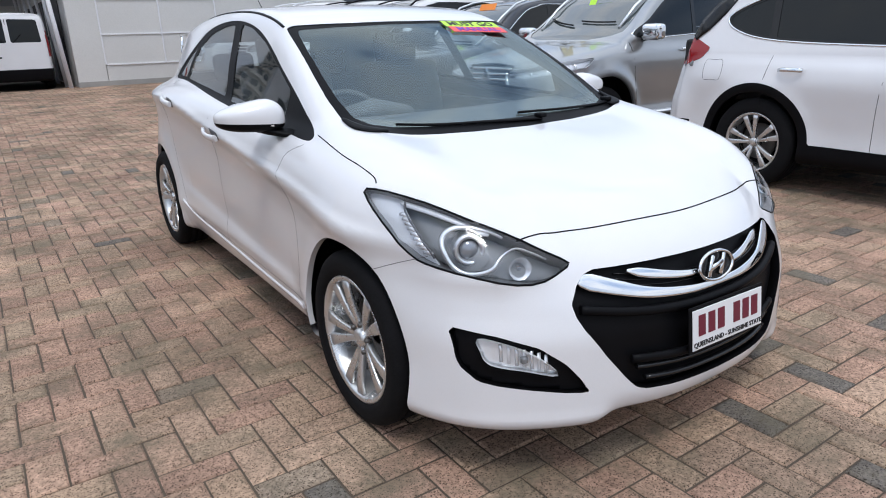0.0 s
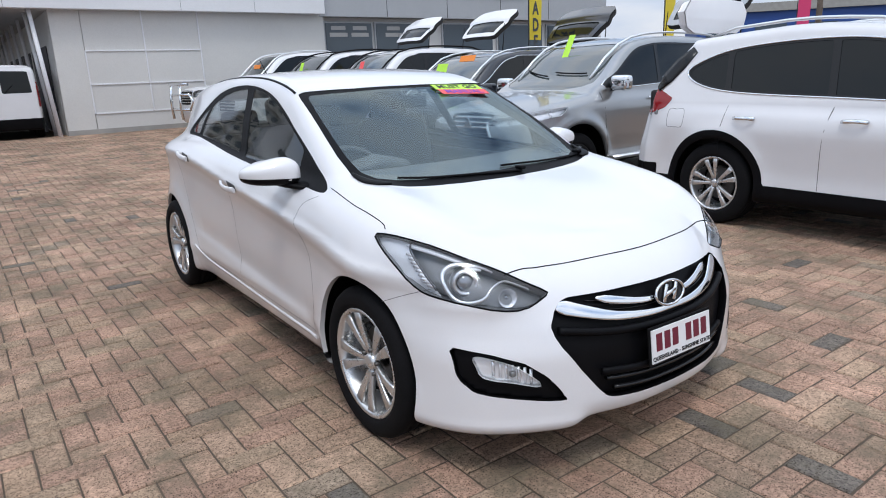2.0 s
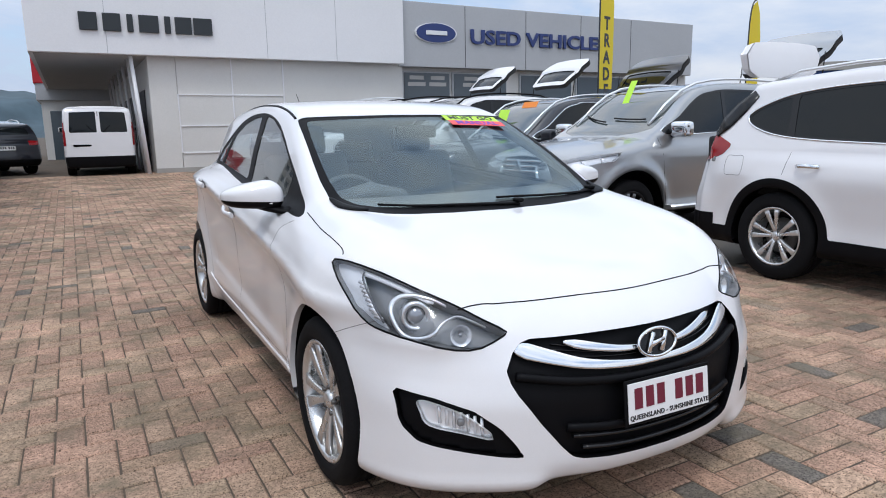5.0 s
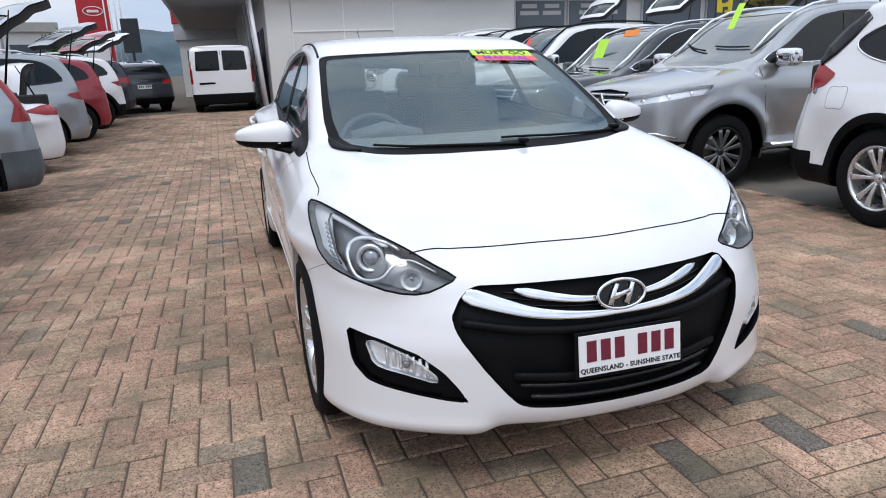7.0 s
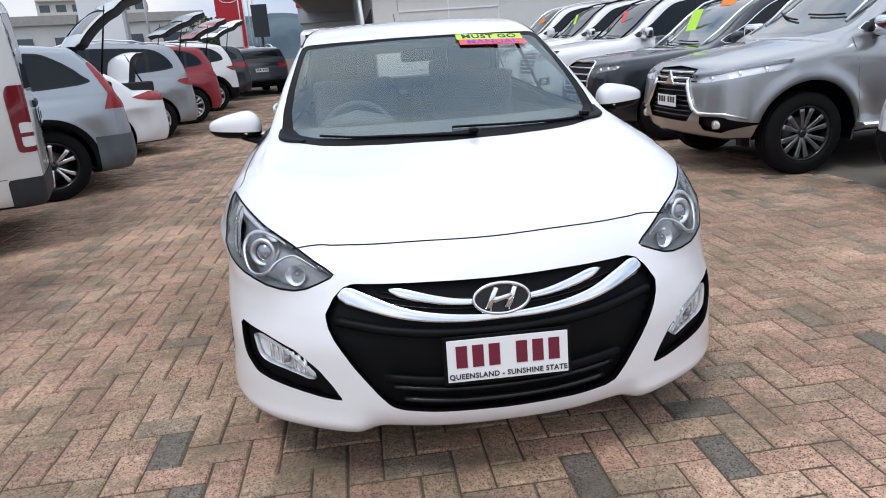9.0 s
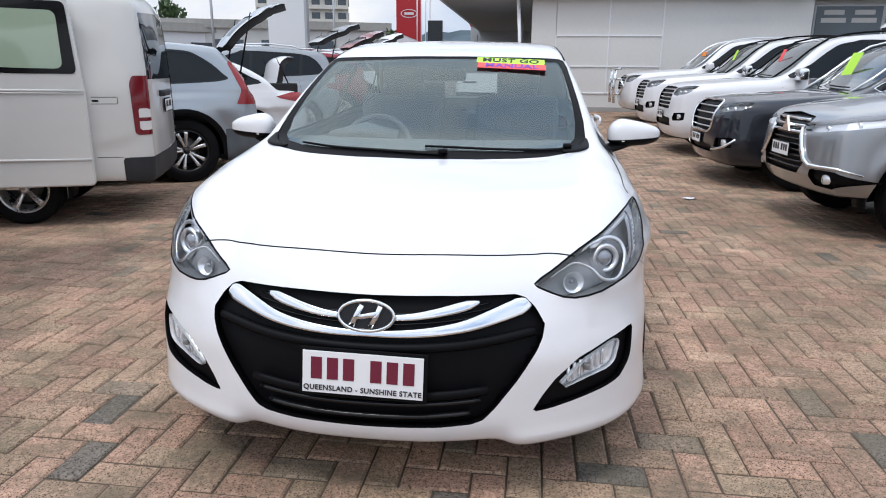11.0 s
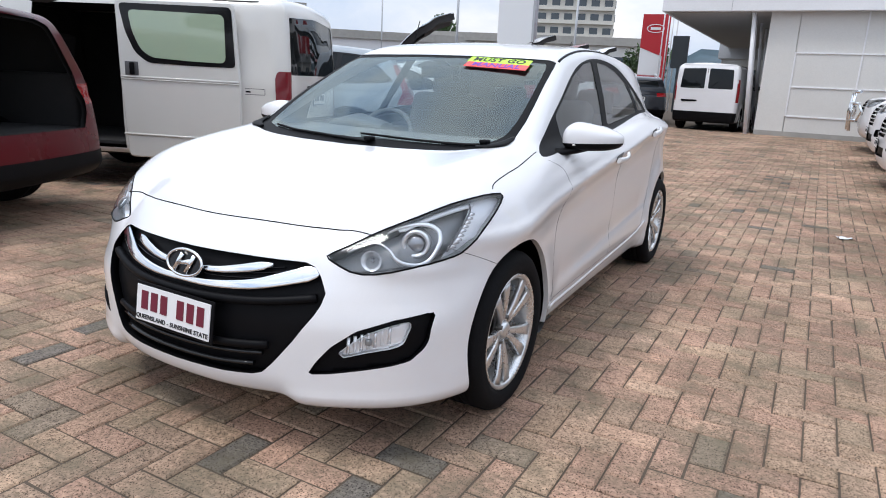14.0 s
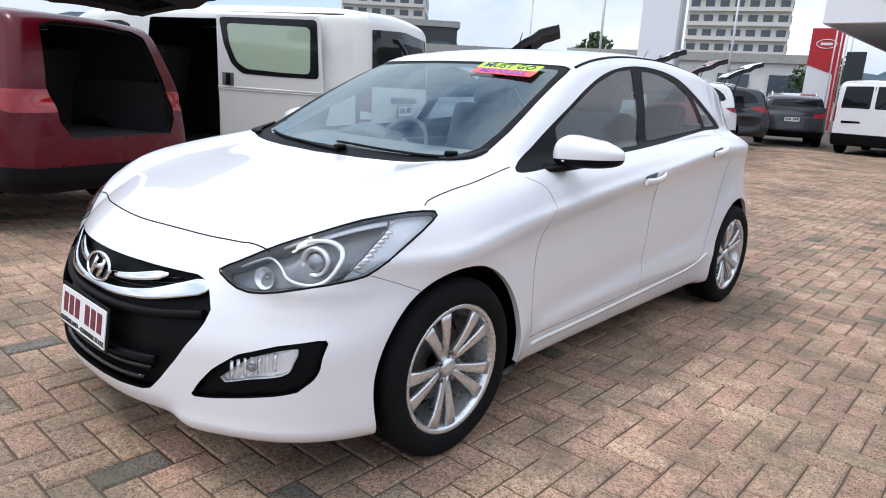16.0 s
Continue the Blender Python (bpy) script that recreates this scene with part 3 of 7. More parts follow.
def make_pylons():
    """Dealer signs beyond the lot."""
    sign = tagged(new("sign_pylon"), "tall red and pale grey dealer sign pylon", "sign")
    sign.matrix_world = pose(-6.28, 33.2, 0.3, 0, 0, 8)
    solid("pylon_body", (1.35, 0.35, 3.1), (0, 0, 1.55), SIGN_WHITE, sign, 0.02)
    part("red_panel", plate_of([(-0.68, 3.1), (0.68, 2.6), (0.68, 4.75), (-0.68, 4.75)], 0.37, 0.0, None, Matrix.Translation((0, -0.19, 0))), SIGN_RED, sign)
    part("red_edge", plate_of([(0.45, 0.1), (0.68, 0.1), (0.68, 2.7), (0.45, 2.8)], 0.37, 0.0, None, Matrix.Translation((0, -0.192, 0))), SIGN_RED, sign)
    ring = [(0.42 * math.cos(a), -0.2, 4.05 + 0.2 * math.sin(a)) for a in np.linspace(0, 2 * math.pi, 32, endpoint=False)]
    part("oval_ring", sweep(ring, 0.04, 0.03, (0, -1, 0), 6, closed=True), SIGN_WHITE, sign)
    solid("oval_bar", (0.5, 0.02, 0.12), (0, -0.2, 4.05), SIGN_WHITE, sign, 0.0)
    pole = tagged(new("sign_pylon"), "tall plain white sign pylon with a grey edge", "sign")
    pole.matrix_world = pose(-7.45, 17.8, 0.2, 0, 0, 6)
    solid("pylon_body", (1.2, 0.35, 9.0), (0, 0, 4.5), SIGN_WHITE, pole, 0.03)
    solid("pylon_edge", (0.08, 0.37, 9.0), (0.62, 0, 4.5), FASCIA_GREY, pole, 0.01)
    shop = tagged(new("shop_building"), "showroom with red fascia over a grey band", "building")
    solid("wall", (9.0, 8.0, 2.6), (2.0, 34.0, 1.5), WALL_WHITE, shop, 0.0)
    solid("grey_band", (9.3, 8.3, 0.7), (2.0, 34.0, 3.15), FASCIA_GREY, shop, 0.02)
    solid("red_fascia", (9.4, 8.4, 2.4), (2.0, 34.0, 4.7), SIGN_RED, shop, 0.03)
    solid("door", (1.2, 0.1, 2.1), (-1.6, 29.95, 1.3), FAR_GLASS, shop, 0.0)
    panel = tagged(new("dealer_sign"), "narrow black dealer sign on a post", "sign")
    solid("face", (0.75, 0.12, 1.5), (-4.55, 31.0, 3.1), DARK_SIGN, panel, 0.02)
    solid("post", (0.12, 0.1, 2.4), (-4.55, 31.0, 1.3), DARK_SIGN, panel, 0.01)
    for k in range(4):
        pole = tagged(part("flag_pole", sweep([(-4.9 - 0.22 * k, 31.5, 0.2), (-4.9 - 0.22 * k, 31.5, 7.0)], 0.06, 0.06, (0, -1, 0), 8), SIGN_WHITE), "slim white flag pole", "pole", "flag poles by the sign")


make_pylons()


def make_block(name, label, x, y, w, d, h, mat, floors, bays, turn=0, balcony=False):
    """A far building: walls, roof edge and a grid of windows."""
    b = tagged(new(name), label, "building")
    b.matrix_world = pose(x, y, 0, 0, 0, turn)
    solid("wall", (w, d, h), (0, 0, h / 2), mat, b, 0.0)
    solid("roof", (w + 0.6, d + 0.6, 0.7), (0, 0, h + 0.3), CONCRETE, b, 0.0)
    fh, bw = h / floors, w / bays
    panes = {}
    for i in range(floors):
        for j in range(bays):
            size = (bw * 0.62, 0.3, fh * 0.5)
            if "pane" not in panes:
                me = bpy.data.meshes.new("pane")
                bm = box(*size)
                bm.to_mesh(me)
                bm.free()
                me.materials.append(FAR_GLASS)
                panes["pane"] = me
            ob = new("window", panes["pane"])
            ob.parent = b
            ob.location = (-w / 2 + bw * (j + 0.5), -d / 2 - 0.02, fh * (i + 0.55))
        if balcony:
            solid("balcony", (w * 0.98, 0.9, fh * 0.28), (0, -d / 2 - 0.4, fh * (i + 0.18)), mat, b, 0.0)
    side = int(max(2, d / bw))
    for i in range(floors):
        for j in range(side):
            ob = new("window", panes["pane"])
            ob.parent = b
            ob.matrix_local = pose(w / 2 + 0.02, -d / 2 + d / side * (j + 0.5), fh * (i + 0.55), 0, 0, 90)
    return b


make_block("tower_building", "tall cream apartment tower with rows of dark windows", -58, 168, 22, 16, 48, TOWER, 15, 7, 18, True)
make_block("podium_building", "grey car-park podium with dark openings", -47, 118, 34, 16, 9.0, CONCRETE, 2, 9, 18)
make_block("low_building", "low white commercial building", -31, 92, 26, 10, 5.2, TOWER, 1, 7, 14)
make_block("apartment_building", "white apartment block with balconies", -138, 128, 22, 14, 34, TOWER, 11, 6, 40, True)
make_block("apartment_building", "slim white apartment block", -168, 150, 14, 14, 40, TOWER, 13, 4, 40, True)
make_block("sign_building", "dark grey showroom with pale lettering band", -62, 58, 16, 10, 8.6, material("dark showroom cladding", (0.035, 0.037, 0.04), 0.4), 1, 4, 45)
make_block("low_building", "low white showroom behind parked cars", -36, 52, 30, 8, 4.6, FASCIA_WHITE, 1, 6, 38)
make_block("blue_building", "blue shop with white numerals band", 62, 30, 16, 10, 5.6, material("blue shop front", (0.02, 0.07, 0.28), 0.5), 1, 4, -50)
make_block("low_building", "pale workshop across the road", -24, 60, 20, 10, 5.0, WALL_WHITE, 1, 5, 20)


def make_hills():
    """Wooded ranges on the skyline, one rough sheet."""
    rng = np.random.default_rng(7)
    n, rows = 160, 8
    a = np.linspace(radians(60), radians(200), n)
    ridge = 42 + 18 * np.sin(a * 5.2 + 0.8) + 9 * np.sin(a * 11.3) + 7 * np.sin(a * 23 + 1) + rng.normal(0, 1.6, n)
    v, q = [], []
    for j in range(rows):
        s = j / (rows - 1)
        for i in range(n):
            r = 760 - 200 * (1 - s) + 25 * math.sin(i * 0.35 + j)
            v.append((r * math.cos(a[i]), r * math.sin(a[i]), max(ridge[i], 15) * s ** 0.8))
    for j in range(rows - 1):
        for i in range(n - 1):
            q.append((j * n + i, j * n + i + 1, (j + 1) * n + i + 1, (j + 1) * n + i))
    structure(part("backdrop", mesh_from("hills", np.array(v), np.array(q)[:, ::-1]), HILL), "hazy blue-green hills on the skyline", "hills")


make_hills()


def make_tree(x, y, high, wide, seed, label):
    rng = np.random.default_rng(seed)
    tree = tagged(new("tree"), label, "tree")
    tree.matrix_world = pose(x, y, 0.1)
    bm = sweep([(0, 0, 0), (0.05, 0, high * 0.3), (0.1, 0.05, high * 0.6)], [high * 0.06, high * 0.045, high * 0.025], [high * 0.06, high * 0.045, high * 0.025], (0, -1, 0), 8)
    for k in range(6):
        a = rng.uniform(0, 6.28)
        s = rng.uniform(0.3, 0.6) * high
        sweep([(0.05, 0, s), (wide * 0.2 * math.cos(a), wide * 0.2 * math.sin(a), s + high * 0.12), (wide * 0.38 * math.cos(a), wide * 0.38 * math.sin(a), s + high * 0.3)], [high * 0.025, high * 0.015, high * 0.008], [high * 0.025, high * 0.015, high * 0.008], (0, -1, 0.1), 6, bm)
    part("trunk", bm, BARK, tree)
    lumps = [(rng.normal(0, wide * 0.22), rng.normal(0, wide * 0.22), high * rng.uniform(0.5, 0.92), wide * rng.uniform(0.12, 0.24)) for _ in range(16)]
    v, q = [], []
    for cx, cy, cz, r in lumps:
        for _ in range(90):
            d = rng.normal(0, 1, 3)
            d *= r * rng.uniform(0.6, 1.05) / np.linalg.norm(d)
            c = np.array([cx, cy, cz]) + d
            a, b = rng.normal(0, 1, 3), rng.normal(0, 1, 3)
            a *= 0.035 * high / np.linalg.norm(a)
            b *= 0.022 * high / np.linalg.norm(b)
            k = len(v)
            v += [c - a, c + b, c + a, c - b]
            q.append((k, k + 1, k + 2, k + 3))
    part("crown", mesh_from("crown", np.array(v), np.array(q), None, False), LEAF, tree)


for i, (x, y, high, wide) in enumerate(((-40, 100, 7, 8), (-33, 104, 6, 7), (-26, 84, 5, 6), (-19, 70, 4.5, 5), (-52, 76, 6, 7), (-14, 66, 5, 5), (-9.5, 48, 4.5, 4), (-64, 110, 13, 9))):
    make_tree(x, y, high, wide, i + 1, "leafy green street tree with an uneven crown")


def make_palm(x, y, high):
    palm = tagged(new("palm_tree"), "tall palm with drooping fronds", "tree")
    palm.matrix_world = pose(x, y, 0)
    part("trunk", sweep([(0, 0, 0), (0.1, 0, high * 0.5), (0.0, 0, high)], [0.4, 0.3, 0.22], [0.4, 0.3, 0.22], (0, -1, 0), 8), BARK, palm)
    for i in range(15):
        a = i * 2.4
        reach = 1.9 + 0.3 * math.sin(i * 3)
        rows = []
        for s in np.linspace(0, 1, 7):
            r = reach * s
            rows.append(((r * math.cos(a), r * math.sin(a), high + 0.9 * s - 1.7 * s * s + 0.3 * math.sin(i)), 0.34 * math.sin(math.pi * min(s + 0.12, 1))))
        part("frond", sweep([p for p, _ in rows], [max(w, 0.02) for _, w in rows], 0.02, (0, 0, 1), 6), LEAF, palm)


make_palm(36, 14.5, 7.2)
for x, y, h in ((-13, 24, 6.5), (-9.5, 30, 6.5), (-28, 40, 8.0)):
    lamp = tagged(new("street_lamp"), "slim grey street lamp post", "lamp")
    lamp.matrix_world = pose(x, y, 0.2)
    part("pole", sweep([(0, 0, 0), (0, 0, h)], 0.11, 0.11, (0, -1, 0), 10), FASCIA_GREY, lamp)
    solid("arm", (0.9, 0.06, 0.05), (0.4, 0, h), FASCIA_GREY, lamp, 0.01)
    solid("lantern", (0.4, 0.16, 0.08), (0.75, 0, h - 0.03), SIGN_WHITE, lamp, 0.02)


def make_litter():
    """A scrap of crumpled white paper on the paving."""
    bm = bmesh.new()
    rng = np.random.default_rng(8)
    grid = [[bm.verts.new((0.028 * i, 0.02 * j, 0.004 + 0.02 * rng.random())) for j in range(5)] for i in range(6)]
    for i in range(5):
        for j in range(4):
            bm.faces.new((grid[i][j], grid[i + 1][j], grid[i + 1][j + 1], grid[i][j + 1]))
    paper = tagged(part("paper_scrap", bm, SIGN_WHITE), "crumpled scrap of white paper lying on the bricks", "litter")
    paper.matrix_world = pose(2.12, 3.38, float(RISE(3.4)), 0, 0, 25)


make_litter()

# ---------- the white hatchback: its solid ----------
HUB_F, HUB_R, HUB_Z, TYRE = -1.32, 1.395, 0.312, 0.316
HALF_PLAN = [(0, -2.165), (0.22, -2.15), (0.43, -2.088), (0.6, -2.008), (0.735, -1.912), (0.83, -1.79), (0.882, -1.64), (0.902, -1.45),
    (0.902, -1.2), (0.892, -0.7), (0.880, 0.0), (0.876, 0.8), (0.874, 1.3), (0.846, 1.6), (0.768, 1.85), (0.64, 2.02), (0.48, 2.1), (0.25, 2.14), (0, 2.15)]
HATCH_PLAN = outline_table(rounded(HALF_PLAN + [(-a, b) for a, b in HALF_PLAN[-2:0:-1]]), 0.012, 0.5)
HATCH_GREEN = outline_table(rounded([(-1.23, 0.935), (-1.0, 1.06), (-0.62, 1.260), (-0.30, 1.400), (0.0, 1.458), (0.4, 1.480), (0.8, 1.467), (1.2, 1.43), (1.6, 1.372),
    (1.84, 1.335), (1.95, 1.16), (2.03, 0.95), (1.98, 0.7), (1.0, 0.6), (-0.6, 0.6), (-1.1, 0.75)]), 0.01, 0.6)
NOSE_IN = curve([(0.1, 0.2), (0.165, 0.1), (0.2, 0.035), (0.24, 0.008), (0.3, 0.0), (0.45, 0.004), (0.55, 0.03), (0.62, 0.065), (0.68, 0.1), (0.74, 0.15), (0.8, 0.22), (0.9, 0.4)])
SIDE_IN = curve([(0.1, 0.14), (0.17, 0.075), (0.205, 0.03), (0.25, 0.016), (0.31, 0.022), (0.4, 0.034), (0.52, 0.036), (0.64, 0.034), (0.72, 0.022), (0.785, 0.001), (0.80, 0.0), (0.83, 0.012), (0.87, 0.026), (0.93, 0.055), (1.02, 0.12), (1.15, 0.25)])
TAIL_IN = curve([(0.1, 0.2), (0.2, 0.08), (0.3, 0.02), (0.45, 0.0), (0.6, 0.01), (0.75, 0.05), (0.9, 0.09), (1.0, 0.16), (1.1, 0.25)])
CREASE = curve([(-1.4, 0.73), (-0.73, 0.822), (-0.13, 0.885), (0.28, 0.927), (0.72, 0.980), (1.2, 1.008), (1.9, 1.01)])
DECK = curve([(-2.2, 0.68), (-2.02, 0.762), (-1.93, 0.8), (-1.8, 0.840), (-1.6, 0.890), (-1.4, 0.930), (-1.2, 0.962), (-1.0, 0.99), (-0.6, 1.01), (0.2, 1.04), (1.0, 1.08), (1.6, 1.07), (2.1, 1.0)])


def arch_distance(x, y, z, r=0.366):
    a = np.abs(x)
    d = np.minimum(np.hypot(y - HUB_F, z - HUB_Z), np.hypot(y - HUB_R, z - HUB_Z)) - r
    return np.maximum(d, 0.6 - a)


def hatch_uncut(x, y, z):
    a = np.abs(x)
    front = 1 / (1 + np.exp((y + 1.72) / 0.06))
    tail = 1 / (1 + np.exp((1.6 - y) / 0.09))
    rise = np.clip((z - 0.3) / 0.45, 0, 1) * (CREASE(y) - 0.8)
    side = SIDE_IN(z - rise)
    side = side - 0.007 * np.exp(-np.abs(z - rise - 0.797) / 0.022) * np.clip((y + 1.0) / 0.3, 0, 1)
    fold = z - 0.37 - 0.08 * (y + 0.85)
    side = side + 0.011 * np.exp(-(np.maximum(fold, -fold * 3) / 0.09) ** 2) * np.clip((y + 0.9) / 0.15, 0, 1) * np.clip((1.0 - y) / 0.2, 0, 1)
    side = side + 0.042 * np.clip((0.37 - z) / 0.13, 0, 1) * np.clip((y + 1.02) / 0.12, 0, 1) * np.clip((1.1 - y) / 0.12, 0, 1)
    flare = np.minimum(np.hypot(y - HUB_F, z - HUB_Z), np.hypot(y - HUB_R, z - HUB_Z))
    side = side - 0.018 * np.exp(-((flare - 0.37) / 0.10) ** 2)
    up = np.clip((z - 0.50) / 0.24, 0, 1)
    side = side + 0.034 * up * up * (3 - 2 * up) * np.clip((-1.30 - y) / 0.30, 0, 1)
    inset = front * NOSE_IN(z) * (1 - 0.45 * np.clip((a - 0.48) / 0.2, 0, 1) * np.clip((z - 0.55) / 0.1, 0, 1)) + tail * TAIL_IN(z) + (1 - front - tail) * side
    fin = 1 / (1 + np.exp((0.42 - a) / 0.018))
    inset = inset + front * ((1 - fin) * 0.02 * np.exp(-((z - 0.19) / 0.06) ** 2) - fin * 0.022 * np.exp(-((z - 0.20) / 0.05) ** 2))
    plan = HATCH_PLAN(x, y) + inset
    top = (z - DECK(y) + (0.02 + 0.075 * front) * a ** 2 - 0.022 * np.exp(-((a - 0.66) / 0.13) ** 2) * np.clip((-0.7 - y) / 0.3, 0, 1) * np.clip((y + 2.0) / 0.35, 0, 1)) * 0.96
    low = smax(smax(plan, top, 0.10), 0.158 + 0.047 * front * (1 - fin) - z, 0.04)
    lead = np.clip((0.2 - y) / 1.2, -1, 1)
    green = HATCH_GREEN(y - 0.10 * lead * a ** 2, z + 0.06 * a ** 2)
    waist = 0.788 - 0.03 * np.clip(-0.2 - y, 0, 1) ** 2 - 0.26 * np.clip(y - 1.0, 0, 2) ** 2
    wall = (a - waist + 0.38 * np.maximum(z - 0.94, 0) + 0.06 * np.maximum(z - 1.2, 0)) * 0.92
    green = smax(green, wall, 0.06)
    return smin(low, green, 0.03 + 0.05 * np.clip((y - 0.9) / 0.5, 0, 1))

# ---------- the white hatchback ----------
GRILLE = [(0.0, 0.662), (0.2, 0.664), (0.35, 0.661), (0.425, 0.660), (0.455, 0.650), (0.485, 0.622), (0.515, 0.576), (0.510, 0.54), (0.495, 0.505), (0.44, 0.42), (0.38, 0.342),
          (0.345, 0.305), (0.31, 0.294), (0.22, 0.288), (0.0, 0.284)]
GRILLE = np.array(GRILLE + [(-x, z) for x, z in GRILLE[-2:0:-1]])
LAMP_H = rounded([(-0.007, 0.681), (0.035, 0.704), (0.085, 0.730), (0.141, 0.758), (0.21, 0.787), (0.30, 0.817), (0.396, 0.843), (0.516, 0.859), (0.60, 0.862), (0.645, 0.856), (0.617, 0.831),
                  (0.56, 0.795), (0.50, 0.757), (0.445, 0.722), (0.395, 0.693), (0.35, 0.683), (0.27, 0.670), (0.174, 0.655), (0.105, 0.641), (0.053, 0.640), (0.016, 0.657)], 3)
FOG_BAY = np.array([(0.800, 0.518), (0.796, 0.428), (0.787, 0.400), (0.758, 0.363), (0.718, 0.351), (0.64, 0.336), (0.55, 0.320), (0.485, 0.314), (0.516, 0.365), (0.553, 0.412), (0.62, 0.466), (0.709, 0.500), (0.782, 0.516)])
FOG_LENS = rounded([(0.566, 0.373), (0.62, 0.432), (0.682, 0.470), (0.752, 0.491), (0.750, 0.452), (0.733, 0.414), (0.655, 0.395)], 3)
SIDE_BAND = rounded([(-0.955, 0.955), (-0.80, 1.03), (-0.66, 1.10), (-0.47, 1.187), (-0.27, 1.276), (-0.065, 1.348), (0.15, 1.390), (0.37, 1.405), (0.6, 1.395), (0.79, 1.36), (0.93, 1.30), (1.09, 1.207),
                     (1.25, 1.108), (1.0, 1.092), (0.74, 1.07), (0.2, 1.022), (-0.4, 0.985), (-0.7, 0.966)], 4)
PANE_F = np.array(soft_corners([(-0.60, 0.998), (-0.60, 1.108), (-0.40, 1.203), (-0.17, 1.298), (0.06, 1.364), (0.232, 1.385), (0.165, 1.2), (0.098, 1.030), (-0.25, 1.014)], 0.022))
PANE_R = np.array(soft_corners([(0.190, 1.045), (0.26, 1.2), (0.335, 1.386), (0.53, 1.376), (0.71, 1.345), (0.85, 1.285), (0.90, 1.20), (0.948, 1.103), (0.55, 1.073)], 0.022))
PANE_Q = np.array(soft_corners([(0.988, 1.110), (0.955, 1.20), (0.905, 1.282), (1.0, 1.235), (1.10, 1.168), (1.18, 1.118)], 0.015))
SCREEN = [(0.0, -1.245), (0.25, -1.229), (0.40, -1.205), (0.525, -1.176), (0.63, -1.135), (0.672, -1.06), (0.682, -0.98), (0.678, -0.85), (0.662, -0.72), (0.635, -0.54), (0.612, -0.38), (0.60, -0.325), (0.55, -0.335), (0.3, -0.365), (0.0, -0.375)]
SCREEN = np.array(SCREEN + [(-x, y) for x, y in SCREEN[-2:0:-1]])
SCREEN_CLEAR = [(0.0, -1.175), (0.25, -1.16), (0.40, -1.138), (0.52, -1.105), (0.60, -1.055), (0.635, -0.98), (0.642, -0.87), (0.630, -0.72), (0.605, -0.54), (0.582, -0.41), (0.565, -0.375), (0.5, -0.38), (0.3, -0.395), (0.0, -0.40)]
SCREEN_CLEAR = np.array(SCREEN_CLEAR + [(-x, y) for x, y in SCREEN_CLEAR[-2:0:-1]])
REAR_PANE = np.array([(-0.5, 1.1), (0.5, 1.1), (0.46, 1.29), (0.3, 1.31), (-0.3, 1.31), (-0.46, 1.29)])
FAR = 9.0


def lamp_u(x, y):
    return 0.488 * (np.abs(x) - 0.48) + 0.872 * (y + 1.95)


def on_nose(x, z, lift=0.0):
    """The point of the hatchback's nose at (x, z), lifted off the skin."""
    lo, hi = -2.4, -1.2
    for _ in range(30):
        mid = (lo + hi) / 2
        if hatch_uncut(*np.array([[x], [mid], [z]]))[0] < 0:
            hi = mid
        else:
            lo = mid
    p = np.array([[x, hi, z]])
    g = slope(hatch_uncut, p)[0]
    g /= np.linalg.norm(g)
    return Vector(p[0] + g * lift), Vector(g)


def on_side(y, z, side=1, lift=0.0):
    lo, hi = 0.2, 1.2
    for _ in range(30):
        mid = (lo + hi) / 2
        if hatch_uncut(*np.array([[side * mid], [y], [z]]))[0] < 0:
            lo = mid
        else:
            hi = mid
    p = np.array([[side * lo, y, z]])
    g = slope(hatch_uncut, p)[0]
    g /= np.linalg.norm(g)
    return Vector(p[0] + g * lift), Vector(g)


def on_top(x, y, lift=0.0):
    lo, hi = 0.5, 1.7
    for _ in range(30):
        mid = (lo + hi) / 2
        if hatch_uncut(*np.array([[x], [y], [mid]]))[0] < 0:
            lo = mid
        else:
            hi = mid
    p = np.array([[x, y, lo]])
    g = slope(hatch_uncut, p)[0]
    g /= np.linalg.norm(g)
    return Vector(p[0] + g * lift), Vector(g)


def ribbon(found, width, height, sides=6):
    return sweep([p for p, _ in found], width, height, [n for _, n in found], sides)


